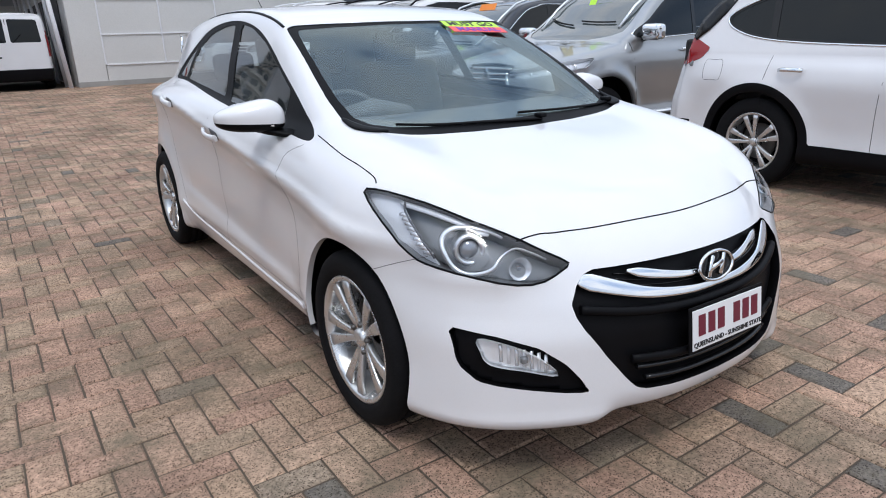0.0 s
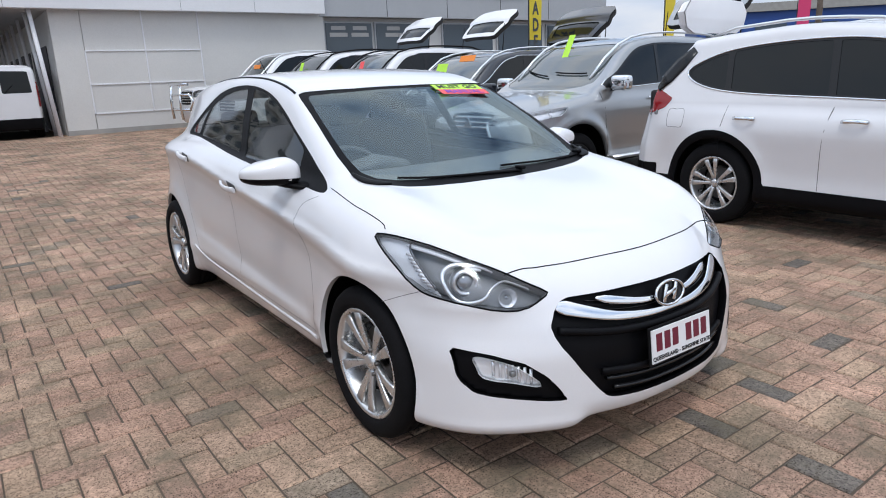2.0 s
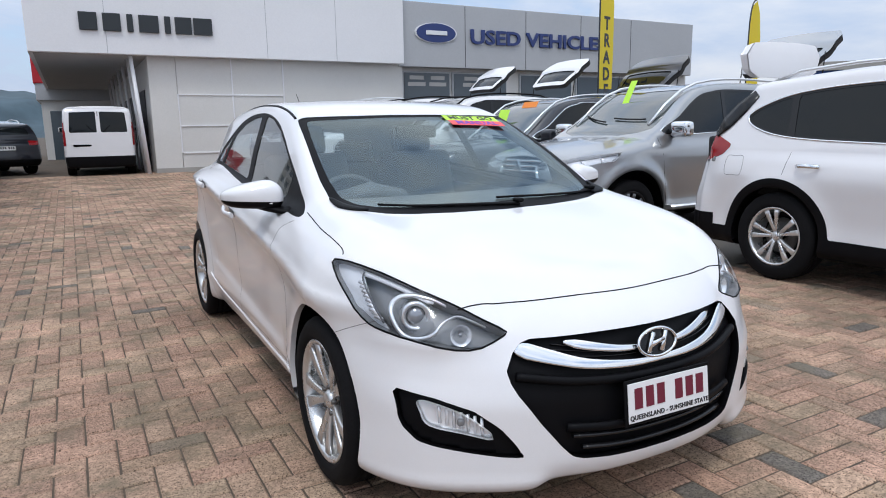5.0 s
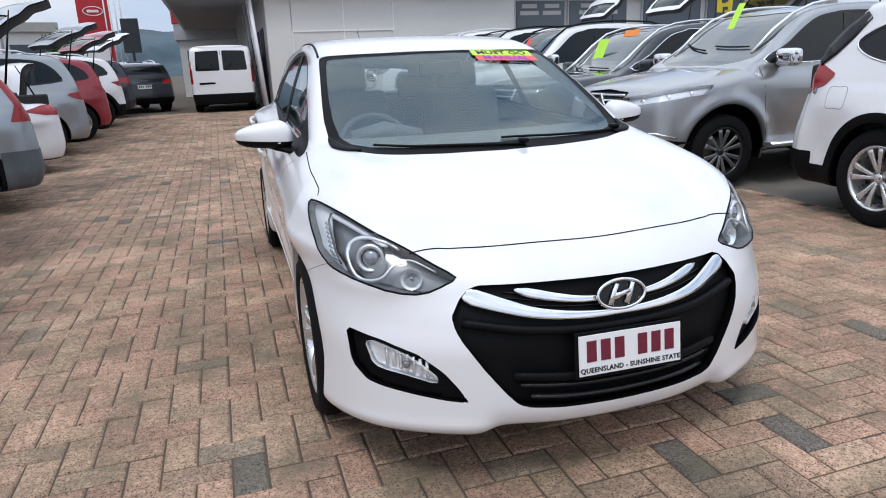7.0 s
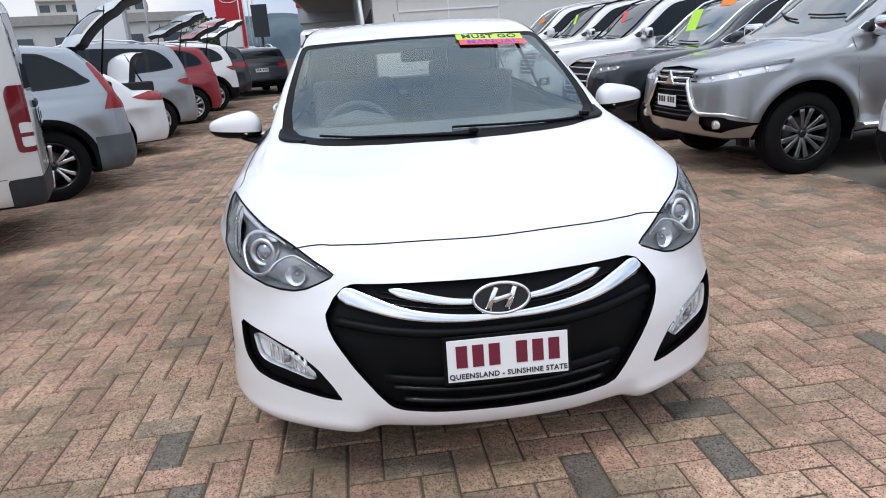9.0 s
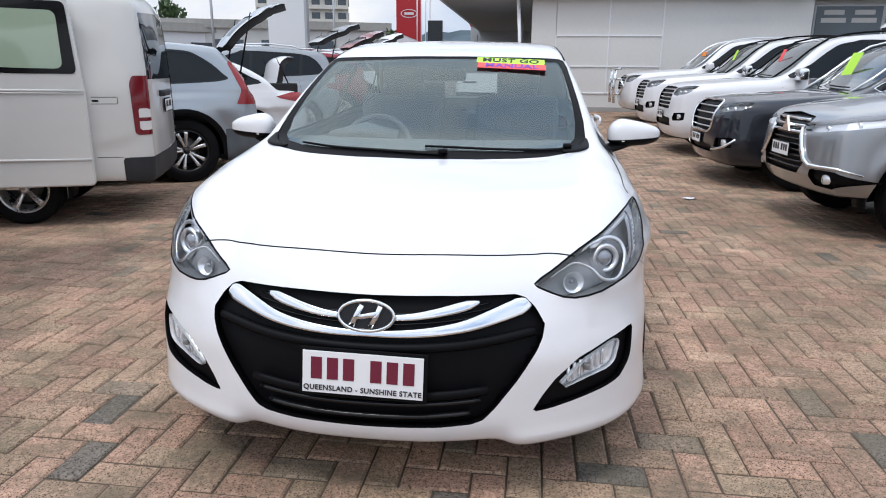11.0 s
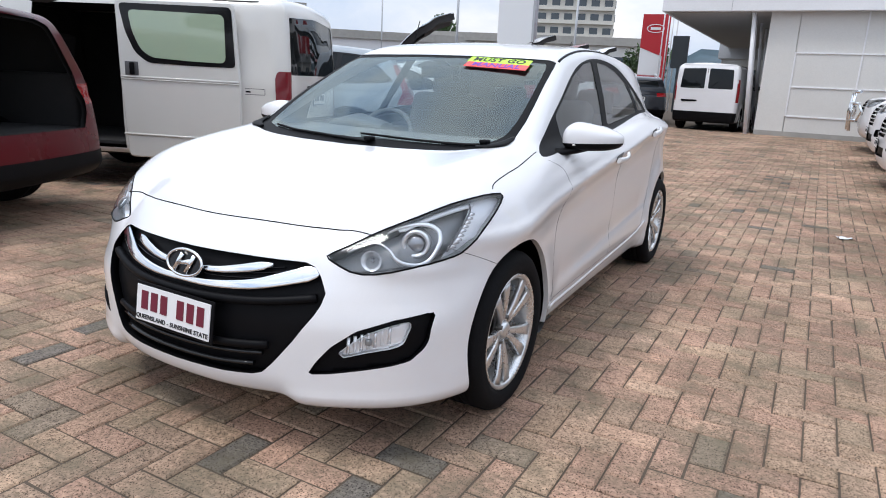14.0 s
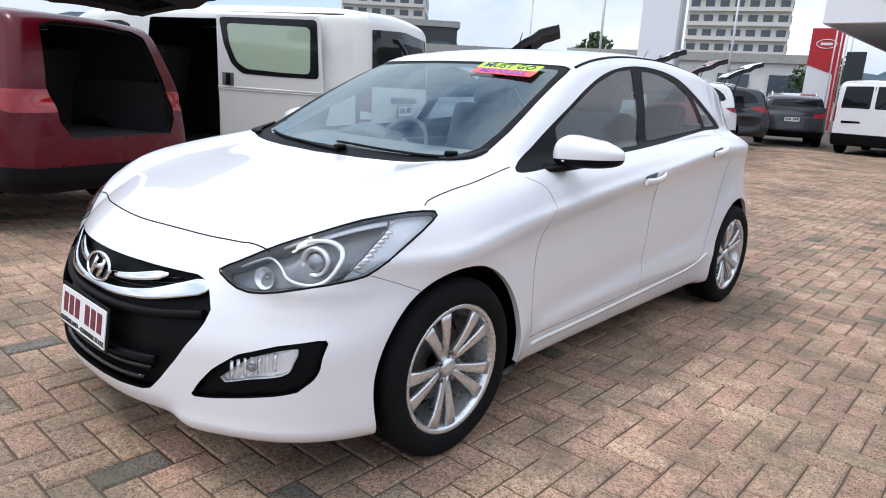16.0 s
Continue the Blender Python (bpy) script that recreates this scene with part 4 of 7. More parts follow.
def make_hatch():
    car = tagged(new("hatchback"), "glossy white five-door hatchback with alloy wheels on brick paving", "car")
    v, t = skin(hatch_uncut, (-0.97, -2.24, 0.1), (0.97, 2.24, 1.54), 0.0165)

    def normals(p):
        g = slope(hatch_uncut, p, 0.011)
        return g / np.linalg.norm(g, axis=1, keepdims=True)

    def take(values):
        """Cuts the region with values < 0 out of the body; returns it."""
        nonlocal v, t
        v, inner, t = cut(v, t, values)
        return tidy(v, inner)

    def keep(name, piece, mat, parent=None, label="", smooth_normals=True):
        pv, pt = piece
        return part(name, mesh_from(name, pv, pt, normals(pv) if smooth_normals else None), mat, parent or car, label)

    # wheel wells
    take(arch_distance(*v.T))
    liners(car, flank_of(hatch_uncut), (HUB_F, HUB_R), HUB_Z, 0.366, 0.17, 0.56, WHITE)
    # underside
    floor_ = take(np.maximum(v[:, 2] - 0.185, np.abs(v[:, 0]) - 0.8) + 0.0)
    keep("underside", floor_, BLACK_PLASTIC)
    # grille opening
    d = outline_distance(GRILLE, v[:, 0], v[:, 2])
    grille = take(np.where(v[:, 1] < -1.6, d, FAR))
    n = np.tile([0.0, -1.0, 0.0], (len(grille[0]), 1))
    part("grille", mesh_from("grille", *sunk(*grille, n, 0.035)), BLACK_PLASTIC, car, "black plastic grille opening")
    # headlights, fog lamp bays
    for sign in (-1, 1):
        a = v[:, 0] * sign
        d = outline_distance(LAMP_H, lamp_u(v[:, 0], v[:, 1]), v[:, 2])
        ok = (a > 0.40) & (v[:, 1] < -1.2) & (v[:, 2] > 0.55) & (v[:, 2] < 0.93)
        make_headlight(car, take(np.where(ok, d, FAR)), sign, normals)
        a = v[:, 0] * sign
        d = outline_distance(FOG_BAY, a, v[:, 2])
        bay = take(np.where((v[:, 1] < -1.6) & (a > 0.3), d, FAR))
        nn = normals(bay[0])
        fog = part("fog_lamp_bay", mesh_from("fog_lamp_bay", *sunk(*bay, nn, 0.022)), BLACK_PLASTIC, car, "matt black fog lamp surround")
        d = outline_distance(FOG_LENS, bay[0][:, 0] * sign, bay[0][:, 2])
        bv, lens, _ = cut(*bay, d)
        lens = tidy(bv, lens)
        nn = normals(lens[0])
        part("fog_lamp_reflector", mesh_from("reflector", *sunk(lens[0] - nn * 0.004, lens[1], nn, 0.016)), FOG_BRIGHT, fog)
        part("fog_lamp_lens", mesh_from("lens", lens[0] - nn * 0.004, lens[1], nn), LAMP_GLASS, fog)
        for i in range(7):
            px = 0.60 + i * 0.018
            pts = [on_nose(sign * px, zz, -0.016) for zz in (0.385 + i * 0.006, 0.41 + i * 0.008, 0.44 + i * 0.006)]
            part("fog_lamp_flute", sweep([p for p, _ in pts], 0.012, 0.006, [q for _, q in pts], 6), FOG_BRIGHT if i % 2 else LAMP_BACK, fog)
        bulb, _ = on_nose(sign * 0.655, 0.428, -0.012)
        part("fog_lamp_bulb", shade(box(0.022, 0.02, 0.022, 0.008, bulb, segments=3)), LAMP_DARK, fog)
    # windscreen, side windows, rear window
    d = outline_distance(SCREEN, v[:, 0], v[:, 1])
    screen = take(np.where((v[:, 2] > 0.9) & (v[:, 1] < 0.2), d, FAR))
    d = outline_distance(SCREEN_CLEAR, screen[0][:, 0], screen[0][:, 1])
    sv, clear_, edge = cut(*screen, d)
    pane = tidy(sv, clear_)
    even = slope(hatch_uncut, pane[0], 0.035)
    even /= np.linalg.norm(even, axis=1, keepdims=True)
    pane_ob = part("windscreen", mesh_from("windscreen", pane[0] - even * 0.004, pane[1], even), WINDSCREEN, car, "clear windscreen glass")
    pane_ob.visible_shadow = False
    rim_ = tidy(sv, edge)
    keep("windscreen_border", (rim_[0] - normals(rim_[0]) * 0.003, rim_[1]), BLACK_PLASTIC, car, "black windscreen border and cowl")
    for sign in (-1, 1):
        d = outline_distance(SIDE_BAND, v[:, 1], v[:, 2])
        band = take(np.where(v[:, 0] * sign > 0.45, d, FAR))
        for outline in (PANE_F, PANE_R, PANE_Q):
            d = outline_distance(outline, band[0][:, 1], band[0][:, 2])
            bv, inner, outer = cut(*band, d)
            w = tidy(bv, inner)
            ob = keep("side_window", (w[0] - normals(w[0]) * 0.005, w[1]), SIDE_GLASS)
            ob.visible_shadow = False
            band = tidy(bv, outer)
        keep("window_trim", (band[0] - normals(band[0]) * 0.002, band[1]), BLACK_PLASTIC, car, "black window surround and pillars")
    d = outline_distance(REAR_PANE, v[:, 0], v[:, 2])
    rear = take(np.where(v[:, 1] > 1.6, d, FAR))
    keep("rear_window", rear, SIDE_GLASS).visible_shadow = False
    # tail lamps
    for sign in (-1, 1):
        d = outline_distance(np.array([(1.62, 0.86), (1.9, 0.84), (2.3, 0.86), (2.3, 0.99), (1.9, 1.03), (1.66, 0.97)]), v[:, 1], v[:, 2])
        keep("tail_lamp", take(np.where((v[:, 0] * sign > 0.45), d, FAR)), LAMP_RED)
    body = tidy(v, t)
    keep("body", body, WHITE, car, "glossy white body panels")
    inner = body[0] - normals(body[0]) * 0.03
    top = (body[0][body[1]][:, :, 2].mean(1) > 0.9) & (body[0][body[1]][:, :, 1].mean(1) > -1.0)
    part("headlining", mesh_from("lining", *tidy(inner, body[1][top][:, ::-1])), LINING, car, "pale grey roof lining")

    # shut lines
    bonnet = [(a, -1.973 + 0.385 * a * a) for a in (0.0, 0.1, 0.2, 0.3, 0.38)] + [(0.44, -1.897), (0.50, -1.877), (0.55, -1.870), (0.60, -1.867)]
    row = rounded([(-a, b) for a, b in bonnet[:0:-1]] + bonnet, 4, False)
    part("bonnet_shut_line", ribbon([on_top(a, b, 0.0) for a, b in row], 0.0052, 0.003), GAP, car)
    for sign in (-1, 1):
        row = rounded([(0.806, -1.440), (0.796, -1.404), (0.796, -1.30), (0.795, -1.2), (0.788, -1.09), (0.777, -0.965)], 5, False)
        part("bonnet_shut_line", ribbon([on_top(sign * a, b, 0.0) for a, b in row], 0.0045, 0.003), GAP, car)
        for line in ([(-0.80, 0.83), (-0.862, 0.70), (-0.872, 0.5), (-0.868, 0.312)],
                     [(0.15, 1.015), (0.14, 0.8), (0.125, 0.5), (0.12, 0.32)],
                     [(1.10, 1.09), (1.10, 0.9), (1.04, 0.72), (0.95, 0.5), (0.88, 0.38), (0.80, 0.345)],
                     [(-0.868, 0.312), (-0.4, 0.315), (0.2, 0.325), (0.80, 0.345)],
                     [(-1.72, 0.709), (-1.609, 0.668), (-1.498, 0.622)],
                     [(-0.93, 0.94), (-0.84, 0.90), (-0.80, 0.83)]):
            row = rounded(line, 5, False)
            part("door_shut_line", ribbon([on_side(a, b, sign, 0.0) for a, b in row], 0.0024, 0.0012), SEAM, car)
        row = rounded([(-0.84, 0.272), (-0.3, 0.279), (0.3, 0.300), (0.75, 0.325), (0.95, 0.385)], 6, False)
        part("sill_moulding", ribbon([on_side(a, b, sign, 0.001) for a, b in row], 0.022, 0.012), WHITE, car)
        for hy, hz in ((0.02, 0.893), (0.85, 0.988)):
            handle = part("door_handle", ribbon([on_side(hy + s, hz + 0.10 * s, sign, 0.016 + 0.018 * (1 - (s / 0.1) ** 2)) for s in np.linspace(-0.1, 0.1, 9)], 0.034, 0.02, 10), WHITE, car)
            part("handle_recess", ribbon([on_side(hy - 0.02 + s, hz - 0.004 + 0.10 * s, sign, 0.0) for s in np.linspace(-0.06, 0.06, 7)], 0.045, 0.003, 10), GREY_PLASTIC, handle)
        make_mirror(car, sign)
        for hub in (HUB_F, HUB_R):
            make_wheel(car, (sign * (0.777 if hub < 0 else 0.755), hub, HUB_Z), sign)
    make_hatch_nose(car)
    make_hatch_cabin(car)
    make_hatch_roof(car)
    return car


def flank_of(field):
    """The half-width of a solid at many places along its side."""
    def at(y, z, sign):
        lo, hi = np.full(len(y), 0.2), np.full(len(y), 1.3)
        for _ in range(26):
            mid = (lo + hi) / 2
            inside = field(sign * mid, y, z) < 0
            lo, hi = np.where(inside, mid, lo), np.where(inside, hi, mid)
        return lo
    return at


def liners(car, side, hubs, hub_z, r, low, inner, lip_mat):
    """At each wheel: a painted return lip, a black liner and its inner wall."""
    turns = np.linspace(math.radians(-11), math.radians(191), 41)
    for sign in (-1, 1):
        for hub in hubs:
            xs = np.abs(side(hub + r * np.cos(turns), np.maximum(hub_z + r * np.sin(turns), low), sign))
            lip, liner = ([], []), ([], [])
            for k, (th, x) in enumerate(zip(turns, xs)):
                c, d = r * math.cos(th), r * math.sin(th)
                y, z = hub + c, hub_z + d
                lip[0].extend([(sign * x, y, z), (sign * (x - 0.022), y, z)])
                liner[0].extend([(sign * (x - 0.022), y, z), (sign * (x - 0.024), y + 0.05 * c, z + 0.05 * d), (sign * inner, y + 0.05 * c, z + 0.05 * d), (sign * inner, hub, hub_z)])
                if k:
                    a, b = 2 * (k - 1), 4 * (k - 1)
                    lip[1].append((a, a + 1, a + 3, a + 2))
                    liner[1].extend([(b + i, b + i + 1, b + i + 5, b + i + 4) for i in range(3)])
            part("arch_lip", mesh_from("lip", np.array(lip[0]), np.array(lip[1])), lip_mat, car)
            part("wheel_arch_liner", mesh_from("liner", np.array(liner[0]), np.array(liner[1])), BLACK_PLASTIC, car)


def make_headlight(car, piece, sign, normals):
    lv, lt = piece
    nn = normals(lv)
    lamp = part("headlight", mesh_from("headlight", *sunk(lv, lt, nn, 0.055)), LAMP_DARK, car, "clear projector headlight with silver surround")
    part("lamp_cover", mesh_from("cover", lv - nn * 0.0015, lt, nn), LAMP_GLASS, lamp)
    # bright turn-signal corner behind the cover
    u = lamp_u(lv[:, 0], lv[:, 1])
    pv, corner, _ = cut(lv - nn * 0.03, lt, np.where(True, 0.385 - u + 0.95 * (lv[:, 2] - 0.735), 0))
    corner = tidy(pv, corner)
    part("turn_signal_reflector", mesh_from("corner", *corner), LAMP_GREY, lamp)
    # dark rim
    rim_ = LAMP_H[::2]

    def at(u_, z, lift):
        """The lamp's skin at its own coordinates."""
        lo, hi = -0.25, 0.25
        base = np.array([0.48 + 0.488 * u_, -1.95 + 0.872 * u_, z])
        out = np.array([0.872, -0.488, 0.0])
        for _ in range(26):
            mid = (lo + hi) / 2
            q = base + out * mid
            if hatch_uncut(*q[:, None])[0] < 0:
                lo = mid
            else:
                hi = mid
        p = base + out * lo
        g = slope(hatch_uncut, p[None])[0]
        g /= np.linalg.norm(g)
        p = p + g * lift
        return Vector((sign * p[0], p[1], p[2])), Vector((sign * g[0], g[1], g[2]))

    ring = [at(a, b, 0.0) for a, b in rim_]
    part("lamp_seal", sweep([p for p, _ in ring], 0.007, 0.004, [q for _, q in ring], 6, closed=True), BLACK_PLASTIC, lamp)
    # projector in its bowl, with a bright ring
    c, out = at(0.25, 0.748, -0.045)
    forward = Vector((sign * 0.40, -0.90, 0.10)).normalized()
    turn = forward.to_track_quat("X", "Z").to_matrix().to_4x4()
    bm = lathe([(0.031, 0.004), (0.034, 0.012), (0.041, 0.016), (0.046, 0.012), (0.048, 0.0), (0.048, -0.03)], 36)
    bmesh.ops.transform(bm, matrix=Matrix.Translation(c) @ turn, verts=bm.verts)
    part("projector_ring", bm, SATIN, lamp)
    bm = lathe([(0.0, 0.016), (0.012, 0.014), (0.022, 0.009), (0.030, 0.0), (0.031, -0.01)], 32)
    bmesh.ops.transform(bm, matrix=Matrix.Translation(c) @ turn, verts=bm.verts)
    part("projector_lens", bm, LAMP_LENS, lamp)
    pv, bowl, _ = cut(lv - nn * 0.05, lt, np.hypot(u - 0.25, lv[:, 2] - 0.735) - 0.066)
    bowl = tidy(pv, bowl)
    if len(bowl[1]):
        part("lamp_bowl", mesh_from("bowl", *bowl), LAMP_DARK, lamp)
    # the silver light guide: a hook round the projector that runs out towards the nose
    hook = [at(a, b, -0.016) for a, b in rounded([(0.045, 0.702), (0.085, 0.722), (0.125, 0.737), (0.150, 0.722), (0.164, 0.694), (0.19, 0.676), (0.24, 0.669), (0.283, 0.683), (0.315, 0.722),
                                                  (0.330, 0.764), (0.308, 0.789), (0.262, 0.795), (0.21, 0.785), (0.165, 0.765)], 4, False)]
    n_ = len(hook)
    wide = np.interp(np.arange(n_) / (n_ - 1), [0, 0.2, 0.32, 0.5, 0.75, 0.9, 1], [0.004, 0.007, 0.012, 0.014, 0.017, 0.014, 0.005])
    part("silver_surround", sweep([p for p, _ in hook], list(wide), 0.010, [q for _, q in hook], 10), SATIN, lamp, "silver light-guide surround")
    # a frosted main-beam reflector at the tip
    c2, _ = at(0.095, 0.690, -0.040)
    turn2 = Vector((sign * 0.35, -0.92, 0.1)).normalized().to_track_quat("X", "Z").to_matrix().to_4x4()
    bm = lathe([(0.006, -0.030), (0.014, -0.024), (0.024, -0.012), (0.031, 0.002), (0.034, 0.004)], 28)
    bmesh.ops.transform(bm, matrix=Matrix.Translation(c2) @ turn2, verts=bm.verts)
    part("high_beam_reflector", bm, LAMP_BACK, lamp)
    bm = lathe([(0.0, -0.006), (0.006, -0.008), (0.008, -0.03)], 14)
    bmesh.ops.transform(bm, matrix=Matrix.Translation(c2) @ turn2, verts=bm.verts)
    part("high_beam_bulb", bm, LAMP_LENS, lamp)
    pts = [at(a, b, -0.02) for a, b in rounded([(0.20, 0.776), (0.29, 0.806), (0.39, 0.831), (0.50, 0.846)], 4, False)]
    part("upper_strip", sweep([p for p, _ in pts], [0.008, *[0.02] * (len(pts) - 2), 0.01], 0.006, [q for _, q in pts], 6), LAMP_GREY, lamp, "pale grey strip along the lamp's top")
    # rows of bright facets in the outer corner
    for i in range(9):
        s_ = i / 8
        a0, b0 = 0.352 + 0.105 * s_, 0.712 + 0.098 * s_
        pts = [at(a0 + 0.016 * j, b0 + 0.010 * j - 0.004 * j * j, -0.017) for j in (0, 1, 2)]
        part("light_facet", sweep([p for p, _ in pts], [0.013, 0.016, 0.010], 0.007, [q for _, q in pts], 6), LAMP_BACK, lamp)
    pts = [at(a, b, -0.015) for a, b in rounded([(0.345, 0.702), (0.372, 0.735), (0.42, 0.778), (0.47, 0.822), (0.48, 0.846)], 4, False)]
    part("corner_bezel", sweep([p for p, _ in pts], 0.007, 0.006, [q for _, q in pts], 6), GREY_PLASTIC, lamp)


def make_mirror(car, sign):
    """A door mirror: white cap, dark base, glass and a pale repeater strip."""
    cx, cy, cz = 0.925, -0.665, 1.035

    def egg(x, y, z):
        a = np.abs(x) - cx
        up = z - cz + 0.016 - 0.05 * a
        tall = np.where(up > 0, np.maximum(0.066 - 0.25 * np.maximum(a, -0.07), 0.02), 0.048)
        dx, dy, dz = a / 0.124, (y - cy - 0.34 * a - 0.6 * a * a) / 0.078, up / tall
        ball = ((np.abs(dx) ** 2.9 + np.abs(dy) ** 2.6 + np.abs(dz) ** 2.9) ** (1 / 2.75) - 1) * 0.06
        return smax(ball, (y - cy - 0.055 - 0.1 * a), 0.02)

    lo = (0.78, -0.80, 0.9) if sign > 0 else (-1.09, -0.80, 0.9)
    hi = (1.09, -0.55, 1.18) if sign > 0 else (-0.78, -0.55, 1.18)
    v, t = skin(egg, lo, hi, 0.01)
    mirror = part("door_mirror", mesh_from("tmp", *tidy(v, t)), WHITE, car, "white door mirror with dark base")
    me = mirror.data
    v2, low, high = cut(v, t, v[:, 2] - (cz - 0.029 + 0.05 * (np.abs(v[:, 0]) - cx)))
    bpy.data.objects.remove(mirror)
    bpy.data.meshes.remove(me)

    def nrm(p):
        g = slope(egg, p)
        return g / np.linalg.norm(g, axis=1, keepdims=True)
    a = tidy(v2, high)
    mirror = part("door_mirror", mesh_from("mirror_cap", *a, nrm(a[0])), WHITE, car, "white door mirror with dark base")
    a = tidy(v2, low)
    part("mirror_base", mesh_from("mirror_base", *a, nrm(a[0])), BLACK_PLASTIC, mirror)
    pts = [(sign * (0.86 + 0.18 * s), cy - 0.088 + 0.07 * s + 0.05 * s ** 2, cz - 0.038 + 0.008 * s) for s in np.linspace(0, 1, 9)]
    part("repeater_strip", sweep(pts, 0.013, 0.009, (0, 0, 1), 8), LAMP_PALE, mirror)
    pts = [(sign * 0.755, cy - 0.06, 0.962), (sign * 0.80, cy - 0.045, 0.958), (sign * 0.86, cy - 0.02, 0.975), (sign * 0.90, cy, 0.99)]
    part("mirror_arm", sweep(pts, [0.16, 0.14, 0.11, 0.08], [0.035, 0.035, 0.04, 0.045], (0, 0, 1), 12), BLACK_PLASTIC, mirror)
    bm = bmesh.new()
    bmesh.ops.create_circle(bm, cap_ends=True, segments=28, radius=1)
    bmesh.ops.transform(bm, matrix=Matrix.Translation((sign * cx, cy + 0.057, cz)) @ Matrix.Diagonal((0.09, 1, 0.044, 1)) @ Matrix.Rotation(radians(90), 4, "X"), verts=bm.verts)
    part("mirror_glass", bm, CHROME, mirror)


WHEELS = {}


def wheel_meshes(radius, width, rim_r, spokes, style):
    """The meshes of one kind of wheel, made once."""
    key = (radius, width, rim_r, spokes, style)
    if key in WHEELS:
        return WHEELS[key]

    def done(name, bm):
        me = bpy.data.meshes.new(name)
        bm.to_mesh(me)
        bm.free()
        return me
    w = width / 2
    tread = [(rim_r, -w * 0.8), (rim_r + 0.03, -w), (radius - 0.03, -w * 1.02), (radius - 0.008, -w * 0.86), (radius, -w * 0.7)]
    for s in (-0.35, 0.0, 0.35):
        tread += [(radius, w * (s - 0.06)), (radius - 0.007, w * (s - 0.05)), (radius - 0.007, w * (s + 0.05)), (radius, w * (s + 0.06))]
    tread += [(radius, w * 0.7), (radius - 0.008, w * 0.86), (radius - 0.03, w * 1.02), (rim_r + 0.045, w * 1.0), (rim_r + 0.028, w * 1.03), (rim_r + 0.012, w * 0.96), (rim_r - 0.002, w * 0.86)]
    face = w * 0.72
    out = {"tyre": done("tyre", lathe(tread, 56)),
           "rim": done("rim", lathe([(rim_r, w * 0.82), (rim_r + 0.006, w * 0.9), (rim_r, w * 0.94), (rim_r - 0.012, w * 0.88), (rim_r - 0.018, w * 0.7), (rim_r - 0.03, w * 0.2), (rim_r - 0.045, -w * 0.7)], 48)),
           "centre_cap": done("cap", lathe([(0.0, face + 0.006), (0.02, face + 0.005), (0.03, face), (0.036, face - 0.01), (0.04, face - 0.03)], 28)),
           "wheel_nut": done("nut", lathe([(0.0, face + 0.001), (0.008, face), (0.009, face - 0.02)], 8)),
           "brake_disc": done("disc", lathe([(0.04, 0.0), (0.62 * rim_r, 0.0), (0.62 * rim_r, -0.022), (0.04, -0.022)], 40)),
           # black disc added behind the spokes, in place of the shade between them
           "wheel_shade_disc": done("back", lathe([(0.0, -w * 0.5), (rim_r - 0.04, -w * 0.5)], 32))}
    bm = bmesh.new()
    pair = ((-0.11, -0.225), (0.11, 0.225)) if style == "pair" else ((0.0, 0.0),)
    for a0, a1 in pair:
        pts, ws, hs = [], [], []
        for s in np.linspace(0, 1, 7):
            r = 0.03 + s * (rim_r - 0.046)
            ang = a0 * (1 - s) * 1.7 + a1 * s
            pts.append((face - 0.026 * (1 - s) ** 2 + 0.006 * s, r * math.cos(ang), r * math.sin(ang)))
            ws.append({"pair": 0.024 + 0.024 * s ** 1.5, "single": 0.03 + 0.022 * s}[style])
            hs.append(0.026 - 0.008 * s)
        sweep(pts, ws, hs, (1, 0, 0), 8, bm, power=0.35)
    out["spoke"] = done("spoke", bm)
    WHEELS[key] = out
    return out


def make_wheel(car, at, sign, radius=0.314, width=0.205, rim_r=0.225, spokes=5, style="pair", metal=None, face=None):
    """Tyre, rim with spokes, disc brake and centre cap, standing upright at its hub."""
    kit = wheel_meshes(radius, width, rim_r, spokes, style)
    wheel = new("wheel")
    wheel.parent = car
    wheel.matrix_local = Matrix.Translation(at) @ Matrix.Rotation(0 if sign > 0 else math.pi, 4, "Z") @ Matrix.Rotation(0.37 * at[1], 4, "X")

    def add(name, mat, m=None):
        me = kit[name]
        if not me.materials:
            me.materials.append(None)
        ob = new(name, me)
        ob.parent = wheel
        ob.material_slots[0].link = "OBJECT"
        ob.material_slots[0].material = mat
        if m:
            ob.matrix_local = m
    metal = metal or ALLOY
    for name, mat in (("tyre", RUBBER), ("rim", metal), ("centre_cap", metal), ("brake_disc", STEEL), ("wheel_shade_disc", BLACK_PLASTIC)):
        add(name, mat)
    for i in range(spokes):
        add("spoke", face or metal, Matrix.Rotation(2 * math.pi * i / spokes, 4, "X"))
    for i in range(5):
        add("wheel_nut", STEEL, Matrix.Rotation(2 * math.pi * (i + 0.5) / 5, 4, "X") @ Matrix.Translation((0, 0.052, 0)))
    return wheel


